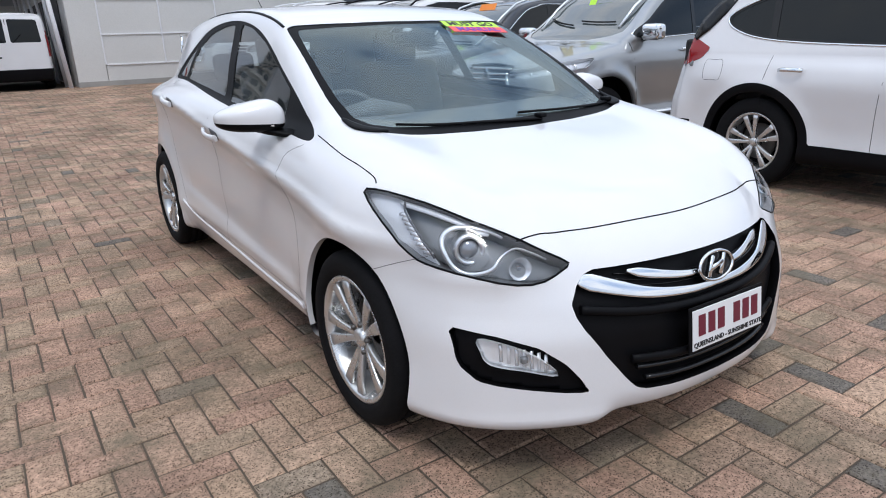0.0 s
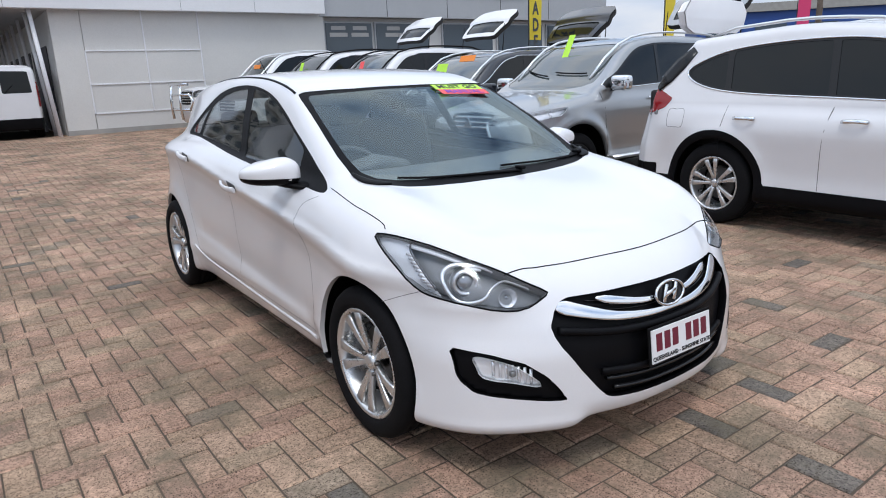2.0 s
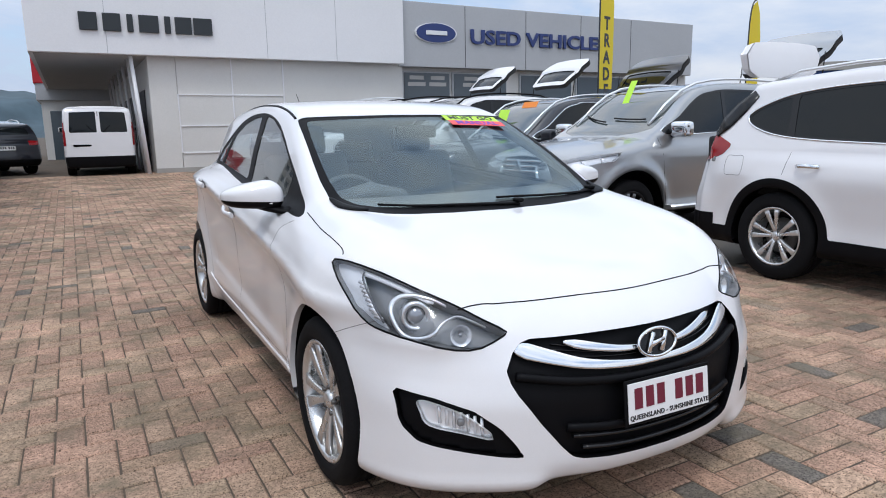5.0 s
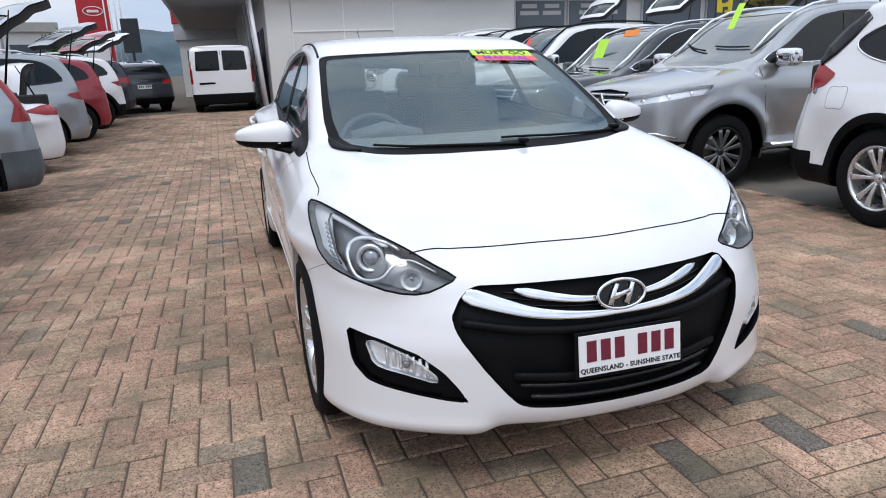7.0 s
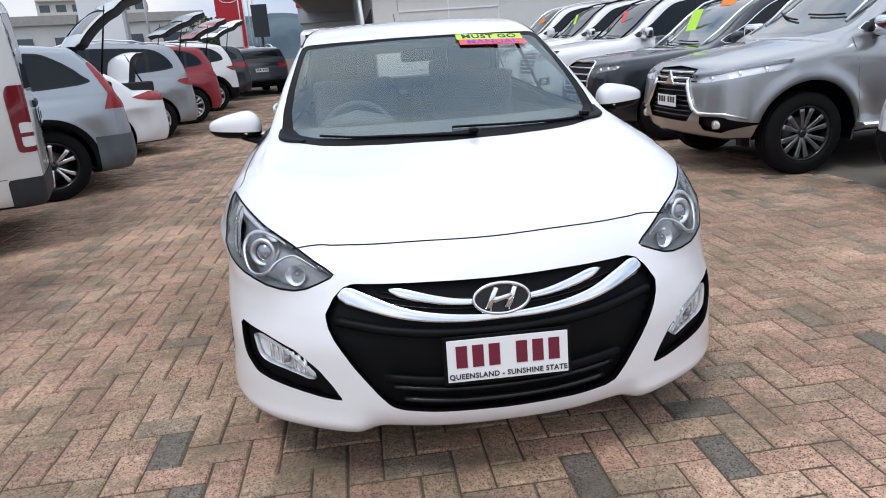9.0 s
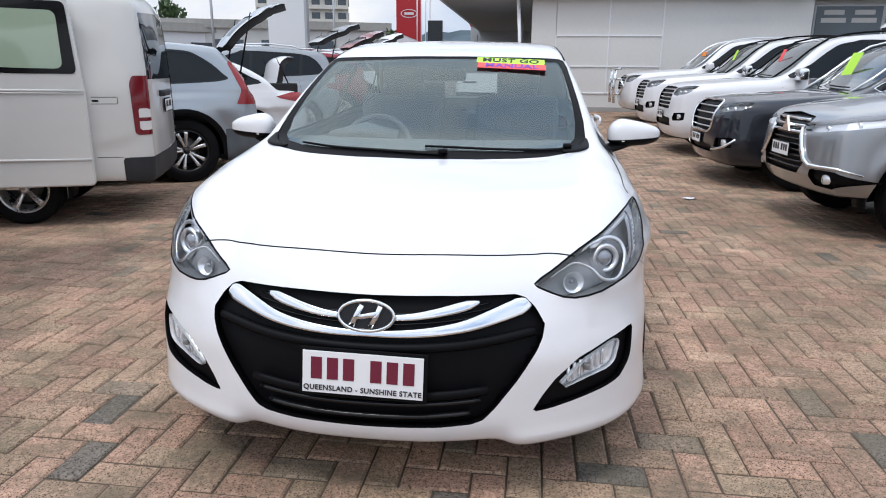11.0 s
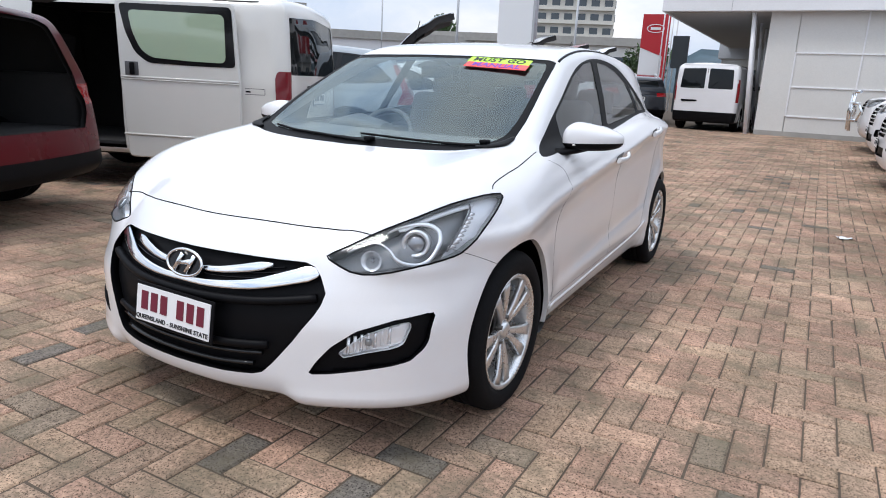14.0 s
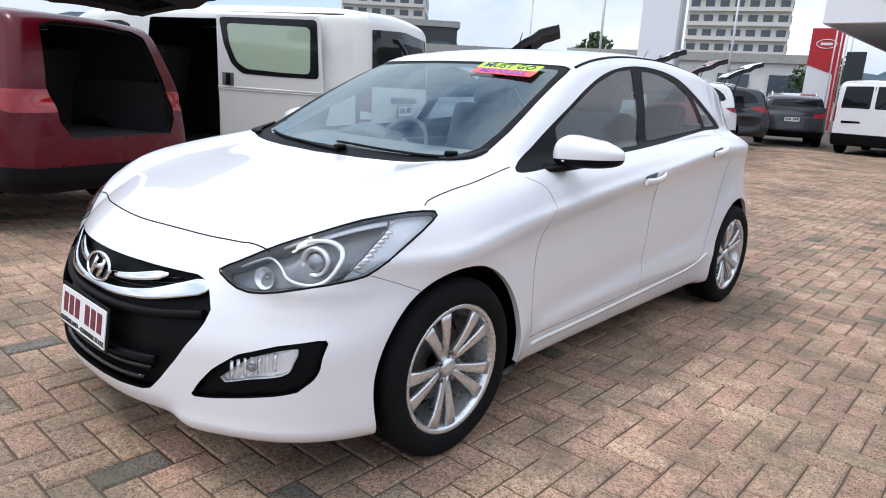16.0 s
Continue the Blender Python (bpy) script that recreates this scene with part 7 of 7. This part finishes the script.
s = suv(length=4.62, width=1.78, height=1.46, front=0.95, base=2.70, tyre=0.32, hood=0.90, belt=0.93, paint=WHITE, sill=0.2, grain=0.035, raked=0.0,
        green=[(-0.96, 0.90), (-0.55, 1.14), (-0.15, 1.34), (0.2, 1.43), (0.7, 1.46), (1.1, 1.42), (1.45, 1.28), (1.75, 1.08), (1.8, 0.9), (1.2, 0.6), (-0.8, 0.6)],
        screen=[(0, -0.95), (0.4, -0.9), (0.66, -0.75), (0.62, -0.45), (0.56, -0.12), (0, -0.2)],
        band=[(-0.65, 0.96), (-0.35, 1.14), (0.05, 1.32), (0.5, 1.37), (1.0, 1.34), (1.4, 1.16), (1.5, 1.06), (0.5, 0.99)], pillars=(0.4, 1.2), doors=(-0.75, 0.35, 1.2), handles=(0.15, 1.0), mirror=(-0.5, 1.0),
        deck=[(-2.31, 0.70), (-2.2, 0.78), (-1.9, 0.85), (-0.9, 0.92), (0, 0.95), (1.2, 0.98), (1.8, 1.0), (2.2, 0.99), (2.31, 0.9)], handle_drop=0.1,
        gate=[(0, 0.72), (0.4, 0.72), (0.62, 0.98), (0.6, 1.1), (0, 1.1)], gate_glass=[(0, 3.0), (0.1, 3.0), (0.1, 3.1)], gate_floor=0.62, hinge=(1.75, 1.02), swing=78,
        tail=[(1.72, 0.86), (2.0, 0.93), (2.4, 0.92), (2.4, 0.78), (2.0, 0.80)], tail_from=0.55, rear_pane=[(0, 1.1), (0.5, 1.1), (0.4, 1.38), (0, 1.4)])
car, spot = make_vehicle("sedan", "white sedan with its boot lid raised", "car", place_by(s, (-3.27, 6.62), ROW_L, (0.78, 2.1)), s)
for sx in (-1, 1):
    row = [spot(sx * a, 2.31, 0.40, (0, -1, 0)) for a in (0.60, 0.67, 0.74)]
    part("rear_reflector", sweep([p + n * 0.004 for p, n in row], 0.045, 0.012, [n for _, n in row], 8), LAMP_RED, car)
for i, (x0, y0, colour, label, kw) in enumerate((
        (-3.5, 9.4, LIGHT_GREY, "grey wagon with raised tailgate", dict(length=4.4, height=1.66)),
        (-3.45, 11.5, BRIGHT_RED, "red hatchback wagon with raised tailgate", dict(length=4.3, height=1.58, belt=1.02, hood=1.0)),
        (-3.4, 13.6, WHITE, "white compact wagon with dark cladding and raised tailgate", dict(length=4.3, height=1.58, clad=0.5, belt=1.02, hood=1.0)),
        (-3.3, 16.1, CHARCOAL, "charcoal estate car with a bright window line", dict(length=4.7, height=1.52, belt=0.98, hood=0.95, shut=True)))):
    shut = kw.pop("shut", False)
    s = suv(width=1.83, front=0.9, base=2.65, tyre=0.345, paint=colour, grain=0.045, tail=TAILED, rails=(-0.9, 1.5), **{"hood": 1.04, "belt": 1.06, **kw})
    if not shut:
        high = s["height"]
        s.update(gate=[(a, b * high / 1.7) for a, b in GATE], gate_glass=[(a, b * high / 1.7) for a, b in GATE_GLASS], swing=96)
    car, spot = make_vehicle("wagon", label, "car", place_by(s, (x0, y0), -70 if shut else ROW_L, (0.0, s["length"] / 2)), s)

s = suv(length=4.5, width=1.74, height=1.44, front=0.9, base=2.65, tyre=0.33, hood=0.92, belt=0.94, paint=CHARCOAL, grain=0.045, clad=0.42, rails=(-0.9, 1.5), plate_rear=0.72,
        tail=[(1.85, 0.80), (2.0, 0.90), (2.5, 0.90), (2.5, 0.78)], tail_from=0.6)
make_vehicle("suv", "dark grey wagon parked tail-out with its tailgate shut", "car", place_by(s, (-2.2, 17.4), -162, (-0.88, 2.2)), s)

# vans
s = dict(length=4.70, width=1.70, height=1.98, front=1.02, base=2.57, tyre=0.30, track=0.25, well=0.07, spoke_style="single", sill=0.35, hood=1.05, belt=1.12, paint=VAN_WHITE, square=2.2, grain=0.03, tuck=0.015, lean=0.10, soft=0.16,
         deck=[(-2.35, 0.98), (-2.2, 1.06), (-1.9, 1.15), (-1.5, 1.3), (-1.0, 1.93), (0, 1.985), (1.8, 1.98), (2.2, 1.95), (2.4, 1.88)],
         flank_in=[(0.25, 0.12), (0.34, 0.05), (0.42, 0.012), (0.6, 0.0), (1.15, 0.0), (1.5, 0.03), (1.85, 0.08), (2.0, 0.2)],
         green=[(-2.22, 1.02), (-1.98, 1.3), (-1.7, 1.7), (-1.45, 1.88), (-1.1, 1.95), (0, 1.985), (1.5, 1.98), (2.1, 1.93), (2.26, 1.75), (2.32, 1.2), (2.31, 0.9), (2.24, 0.72), (1.9, 0.64), (0, 0.6), (-2.0, 0.8)],
         screen=[(0, -2.2), (0.5, -2.14), (0.74, -1.98), (0.68, -1.7), (0.62, -1.5), (0, -1.56)],
         band=[(-1.75, 1.22), (-1.5, 1.55), (-1.25, 1.72), (-0.62, 1.74), (-0.62, 1.2)], pillars=(-1.0,), doors=(-0.5,), handles=(), mirror=(-1.75, 1.25),
         rear_pane=[(0, 1.22), (0.74, 1.22), (0.70, 1.76), (0, 1.8)],
         tail=[(2.195, 0.78), (2.185, 1.19), (2.21, 1.25), (2.6, 1.25), (2.6, 0.76), (2.21, 0.76)], tail_from=0.86, tail_lens=LAMP_DEEP, tail_mid=(2.275, 0.042), tail_pale=((0.80, 0.875), (0.905, 0.98)), plate_rear=0.98, bumper_cut=(2.08, 0.57), bumper_finish=BUMPER_GREY,
         tail_in=[(0.1, 0.1), (0.3, 0.02), (0.5, 0.0), (1.2, 0.0), (1.6, 0.02), (2.0, 0.06)],
         holes=[dict(side=1, outline=[(-0.42, 0.42), (0.60, 0.42), (0.60, 1.82), (-0.34, 1.82)])])
m = place_by(s, (-2.84, 1.46), -68, (0.84, 2.24))
car, spot = make_vehicle("van", "white panel van with its side door slid open", "van", m, s)
door = part("sliding_door", plate_of(soft_corners([(0.66, 0.345), (1.86, 0.345), (1.86, 1.1), (1.80, 1.86), (0.60, 1.86), (0.615, 1.1)], 0.05), 0.05, 0.012), VAN_WHITE, car, "white sliding door with black-framed window")
door.matrix_local = Matrix.Translation((0.895, 0, 0)) @ Matrix.Rotation(radians(90), 4, "Z")
frame_line = soft_corners([(0.645, 1.825), (0.70, 1.56), (0.79, 1.37), (0.92, 1.275), (1.37, 1.262), (1.815, 1.26), (1.785, 1.815)], 0.05)
part("door_window_frame", plate_of(frame_line, 0.004, 0.0, None, Matrix.Translation((0, -0.004, 0))), BLACK_GLOSS, door)
glass_line = soft_corners([(0.74, 1.765), (0.775, 1.56), (0.86, 1.39), (0.97, 1.325), (1.37, 1.305), (1.72, 1.30), (1.715, 1.745)], 0.06)
part("door_window", plate_of(glass_line, 0.004, 0.0, None, Matrix.Translation((0, -0.009, 0))), material("pale curtained van glass", (0.36, 0.45, 0.33), 0.08, 0, 1.0), door)
for z0, high in ((1.135, 0.02), (1.115, 0.012), (0.575, 0.022)):
    part("door_moulding", sweep([(0.625, -0.002, z0), (1.2, -0.004, z0 - 0.004), (1.85, -0.002, z0 - 0.008)], high, 0.012, (0, -1, 0), 8), VAN_WHITE, door)
handle = part("door_handle", shade(box(0.045, 0.03, 0.12, 0.012, (0.755, -0.015, 1.215), segments=3)), BLACK_PLASTIC, door)
part("handle_recess", shade(box(0.14, 0.004, 0.13, 0.001, (0.745, -0.002, 1.215))), GREY_PLASTIC, handle)
for z0 in (1.02, 1.075):
    row = [spot(0.85, a, z0, (-1, 0, 0)) for a in (1.885, 1.95, 2.02, 2.08)]
    part("vent_edge", sweep([p for p, _ in row], 0.006, 0.004, [n for _, n in row], 6), SEAM, car)
row = [spot(0.85, a, 1.045, (-1, 0, 0)) for a in (1.89, 1.94)]
part("air_vent", sweep([p for p, _ in row], 0.018, 0.006, [n for _, n in row], 6), GAP, car)
row = [spot(0.85, 2.085, z0, (-1, 0, 0)) for z0 in (1.02, 1.05, 1.075)]
part("vent_edge", sweep([p for p, _ in row], 0.006, 0.004, [n for _, n in row], 6), SEAM, car)
row = [spot(0.85, a, 0.575, (-1, 0, 0)) for a in (1.88, 1.98, 2.08)]
part("bumper_seam", sweep([p for p, _ in row], 0.007, 0.004, [n for _, n in row], 6), SEAM, car)
row = [spot(a, 2.4, 1.09, (0, -1, 0)) for a in (-0.32, -0.1, 0.1, 0.32)]
part("plate_garnish", sweep([p + n * 0.008 for p, n in row], 0.06, 0.03, [n for _, n in row], 8), BUMPER_GREY, car)
# van floor, walls, roof and seat share the near-black colour that paints their shade
part("load_floor", box(1.5, 3.0, 0.04, 0.01, (0, 0.5, 0.46)), SHADED_LINING, car)
part("load_lining", box(0.03, 3.0, 1.4, 0, (-0.76, 0.5, 1.15)), SHADED_LINING, car)
part("roof_inner", box(1.5, 3.0, 0.03, 0, (0, 0.5, 1.88)), SHADED_LINING, car)
part("bulkhead", box(1.5, 0.04, 1.4, 0, (0, -0.9, 1.15)), SHADED_LINING, car)
part("rear_inner", box(1.5, 0.04, 1.4, 0, (0, 1.9, 1.15)), SHADED_LINING, car)
part("seat", shade(box(0.5, 0.15, 0.9, 0.06, (0.3, -0.55, 1.1), Euler((radians(-12), 0, 0)), 3)), SHADED_LINING, car)
s = dict(length=5.0, width=1.86, height=1.93, front=0.93, base=3.1, tyre=0.33, sill=0.24, hood=1.15, belt=1.2, paint=WHITE, square=2.0, grain=0.05, tuck=0.03, lean=0.14, soft=0.12,
         deck=[(-2.5, 0.95), (-2.2, 1.1), (-1.5, 1.3), (-0.9, 1.9), (0, 1.95), (2.2, 1.95), (2.5, 1.88)],
         flank_in=[(0.14, 0.12), (0.24, 0.05), (0.36, 0.012), (0.6, 0.0), (1.15, 0.0), (1.5, 0.03), (1.85, 0.08), (2.0, 0.2)],
         green=[(-1.9, 1.1), (-1.4, 1.6), (-1.1, 1.85), (-0.8, 1.94), (0, 1.97), (2.2, 1.96), (2.42, 1.85), (2.46, 1.2), (2.45, 0.9), (2.36, 0.72), (2.0, 0.64), (0, 0.6), (-1.8, 0.8)],
         screen=[(0, -1.85), (0.6, -1.75), (0.8, -1.5), (0.7, -1.15), (0, -1.2)], band=[(-1.5, 1.3), (-1.0, 1.75), (-0.4, 1.78), (-0.4, 1.28)], pillars=(-0.9,), doors=(-0.4,), handles=(), mirror=(-1.35, 1.35),
         rear_pane=[(0.05, 1.22), (0.74, 1.22), (0.70, 1.78), (0.05, 1.8)], tail=[(2.3, 0.85), (2.3, 1.5), (2.6, 1.5), (2.6, 0.85)], tail_from=0.9, bumper_cut=(2.3, 0.55),
         tail_in=[(0.1, 0.1), (0.3, 0.02), (0.5, 0.0), (1.2, 0.0), (1.6, 0.02), (2.0, 0.06)])
car, spot = make_vehicle("van", "white delivery van parked under the canopy with its doors shut", "van", place_by(s, (-0.10, 15.45), 178, (-0.83, 2.20)) @ Matrix.Scale(0.89, 4), s)
part("door_shut_line", box(0.012, 0.01, 1.3, 0, (0, 2.47, 1.15)), GAP, car)
part("door_handle", shade(box(0.5, 0.03, 0.06, 0.01, (0.42, 2.48, 0.86))), BLACK_PLASTIC, car)
for sx in (-1, 1):
    part("wiper", sweep([(sx * 0.1, 2.49, 1.22), (sx * 0.3, 2.48, 1.42)], 0.025, 0.02, (0, 1, 0), 6), BLACK_PLASTIC, car)

# ---------- brick paving, laid in herringbone ----------
def brick_material(name, shade_of=None):
    m = material(name, (0.3, 0.2, 0.16), 0.88, spec=0.25)
    b = m.node_tree.nodes["Principled BSDF"]
    geo = node(m, "ShaderNodeNewGeometry")
    info = node(m, "ShaderNodeObjectInfo")
    add = node(m, "ShaderNodeMath")
    add.operation = "ADD"
    link(m, geo.outputs["Random Per Island"], add.inputs[0])
    link(m, info.outputs["Random"], add.inputs[1])
    one = node(m, "ShaderNodeMath")
    one.operation = "FRACT"
    link(m, add.outputs[0], one.inputs[0])
    ramp = node(m, "ShaderNodeValToRGB")
    ramp.color_ramp.interpolation = "CONSTANT"
    tones = [(0.0, (0.450, 0.285, 0.205)), (0.14, (0.420, 0.268, 0.194)), (0.27, (0.472, 0.310, 0.220)), (0.40, (0.398, 0.255, 0.186)), (0.52, (0.440, 0.305, 0.210)), (0.62, (0.392, 0.282, 0.196)),
             (0.72, (0.462, 0.318, 0.225)), (0.81, (0.352, 0.245, 0.175)), (0.88, (0.430, 0.294, 0.207)), (0.94, (0.300, 0.232, 0.172)), (0.984, (0.180, 0.155, 0.132))]
    if shade_of:
        tones = [(p, shade_of) for p, _ in tones]
    while len(ramp.color_ramp.elements) < len(tones):
        ramp.color_ramp.elements.new(0.5)
    for e, (p, c) in zip(ramp.color_ramp.elements, tones):
        e.position, e.color = p, (*c, 1)
    link(m, one.outputs[0], ramp.inputs[0])
    place = node(m, "ShaderNodeNewGeometry").outputs["Position"]
    stain = node(m, "ShaderNodeTexNoise", Scale=1.1, Detail=8.0, Roughness=0.72)
    grain = node(m, "ShaderNodeTexNoise", Scale=55.0, Detail=4.0, Roughness=0.7)
    warp = node(m, "ShaderNodeTexNoise", Scale=140.0, Detail=2.0)
    moss = node(m, "ShaderNodeTexNoise", Scale=3.3, Detail=7.0, Roughness=0.7)
    for n in (stain, grain, warp, moss):
        link(m, place, n.inputs["Vector"])
    shift = node(m, "ShaderNodeVectorMath")
    shift.operation = "MULTIPLY_ADD"
    shift.inputs[1].default_value = (0.011, 0.011, 0.011)
    link(m, warp.outputs["Color"], shift.inputs[0])
    link(m, place, shift.inputs[2])
    pits = node(m, "ShaderNodeTexVoronoi", Scale=125.0)
    link(m, shift.outputs[0], pits.inputs["Vector"])
    spots = node(m, "ShaderNodeValToRGB")
    spots.color_ramp.elements[0].position, spots.color_ramp.elements[1].position = 0.20, 0.42
    spots.color_ramp.elements[0].color = (0.15, 0.13, 0.115, 1)
    link(m, pits.outputs["Distance"], spots.inputs[0])
    wash = node(m, "ShaderNodeMapRange")
    wash.inputs["From Min"].default_value, wash.inputs["From Max"].default_value = 0.35, 0.68
    wash.inputs["To Min"].default_value, wash.inputs["To Max"].default_value = 0.54, 1.32
    link(m, stain.outputs[0], wash.inputs[0])
    fine = node(m, "ShaderNodeMapRange")
    fine.inputs["From Min"].default_value, fine.inputs["From Max"].default_value = 0.3, 0.7
    fine.inputs["To Min"].default_value, fine.inputs["To Max"].default_value = 0.55, 1.42
    link(m, grain.outputs[0], fine.inputs[0])
    mul = node(m, "ShaderNodeMath")
    mul.operation = "MULTIPLY"
    link(m, wash.outputs[0], mul.inputs[0])
    link(m, fine.outputs[0], mul.inputs[1])
    tone = node(m, "ShaderNodeVectorMath")
    tone.operation = "SCALE"
    link(m, ramp.outputs[0], tone.inputs[0])
    link(m, mul.outputs[0], tone.inputs["Scale"])
    both = node(m, "ShaderNodeVectorMath")
    both.operation = "MULTIPLY"
    link(m, tone.outputs[0], both.inputs[0])
    link(m, spots.outputs[0], both.inputs[1])
    grime = node(m, "ShaderNodeMapRange")
    grime.inputs["From Min"].default_value, grime.inputs["From Max"].default_value = 0.46, 0.66
    grime.inputs["To Max"].default_value = 0.74
    link(m, moss.outputs[0], grime.inputs[0])
    dirty = node(m, "ShaderNodeMix")
    dirty.data_type = "RGBA"
    link(m, grime.outputs[0], dirty.inputs[0])
    link(m, both.outputs[0], dirty.inputs[6])
    dirty.inputs[7].default_value = (0.142, 0.120, 0.082, 1)
    link(m, dirty.outputs[2], b.inputs["Base Color"])
    h = node(m, "ShaderNodeBump", Strength=0.5, Distance=0.003)
    link(m, spots.outputs[0], h.inputs["Height"])
    link(m, h.outputs[0], b.inputs["Normal"])
    return m


BRICK = brick_material("worn clay pavers")
BLUE_BRICK = brick_material("dark clay pavers", (0.165, 0.145, 0.125))
DARK_AT = ((-1.13, -1.71), (0.23, -2.13), (0.75, -2.2), (1.2, -2.0), (-1.32, -1.13), (0.71, -1.81))
U = 0.1155


def brick_points(upright):
    w, d = (BRICK_W, BRICK_L) if upright else (BRICK_L, BRICK_W)
    w, d = w / 2 - 0.0034, d / 2 - 0.0034
    e = 0.007
    v = [(sx * w, sy * d, -0.03) for sx, sy in ((-1, -1), (1, -1), (1, 1), (-1, 1))] + [(sx * w, sy * d, -0.006) for sx, sy in ((-1, -1), (1, -1), (1, 1), (-1, 1))] \
        + [(sx * (w - e), sy * (d - e), 0.0) for sx, sy in ((-1, -1), (1, -1), (1, 1), (-1, 1))]
    f = [(8, 9, 10, 11)] + [(i + 4, (i + 1) % 4 + 4, (i + 1) % 4 + 8, i + 8) for i in range(4)] + [(i, (i + 1) % 4, (i + 1) % 4 + 4, i + 4) for i in range(4)]
    return np.array(v), np.array(f)


BRICK_L, BRICK_W = 2 * U, U


PAD = (3.75, 0.45)


def lay_pad():
    # brown stain, with the shade beneath the cars darkened into the base colour
    m = varied(material("stained concrete with under-car shade", (0.135, 0.12, 0.10), 0.9), 1.2, 0.3, 0.002, 90)
    pad = structure(new("concrete_pad"), "stained brown-grey concrete slabs, darkened for the shade under the parked row", "paving")
    for i in range(3):
        for j in range(8):
            y = PAD[1] + 1.98 * (j + 0.5)
            solid("slab", (1.94, 1.95, 0.1), (PAD[0] + 1.96 * (i + 0.5), y, float(RISE(y)) - 0.052), m, pad, 0.006, "", Euler((math.atan2(float(RISE(y + 1) - RISE(y - 1)), 2), 0, 0)))


lay_pad()


def lay_bricks():
    x0, x1, y0, y1 = 0.244 - 91.5 * U, 9.6, -2.147 - 41 * U, 16.0
    rng = np.random.default_rng(4)
    paving = structure(new("pavement"), "herringbone brick paving in pink, tan and grey", "paving")
    shapes = [brick_points(False), brick_points(True)]
    meshes = []
    for k, (v, f) in enumerate(shapes):
        me = mesh_from("brick", v, f, None, False)
        me.materials.append(BRICK)
        meshes.append(me)
    singles, verts, faces = [], [], []
    ni, nj = int((x1 - x0) / U), int((y1 - y0) / U)
    count = 0
    for i in range(ni):
        for j in range(nj):
            k = (i - j) % 4
            if k == 0:
                c, up = (x0 + (i + 1) * U, y0 + (j + 0.5) * U), 0
            elif k == 3:
                c, up = (x0 + (i + 0.5) * U, y0 + (j + 1) * U), 1
            else:
                continue
            if c[0] > PAD[0] and c[1] > PAD[1]:
                continue
            z = float(RISE(c[1])) + rng.uniform(-0.0022, 0.0022)
            tilt = rng.uniform(-0.006, 0.006, 2)
            yaw = rng.uniform(-0.008, 0.008)
            if -1.95 < c[0] < 1.95 and -3.05 < c[1] < -1.2 and len(singles) < 300:
                singles.append((c, z, tilt, yaw, up))
                continue
            v, f = shapes[up]
            p = v.copy()
            p[:, 0], p[:, 1] = v[:, 0] - yaw * v[:, 1], v[:, 1] + yaw * v[:, 0]
            p[:, 2] += z + tilt[0] * v[:, 0] + tilt[1] * v[:, 1]
            verts.append(p + np.array([c[0], c[1], 0]))
            faces.append((f if abs(c[0]) < 5 else f[:5]) + 12 * count)
            count += 1
    rest = part("bricks", mesh_from("bricks", np.concatenate(verts), np.concatenate(faces), None, False), BRICK, paving)
    tagged(rest, kind="stuff")
    for c, z, tilt, yaw, up in singles:
        ob = new("brick", meshes[up])
        ob.parent = paving
        if min(math.hypot(c[0] - a, c[1] - b) for a, b in DARK_AT) < 0.075:
            ob.material_slots[0].link = "OBJECT"
            ob.material_slots[0].material = BLUE_BRICK
        ob.matrix_local = Matrix.Translation((c[0], c[1], z)) @ Euler((tilt[1], -tilt[0], yaw)).to_matrix().to_4x4()


lay_bricks()
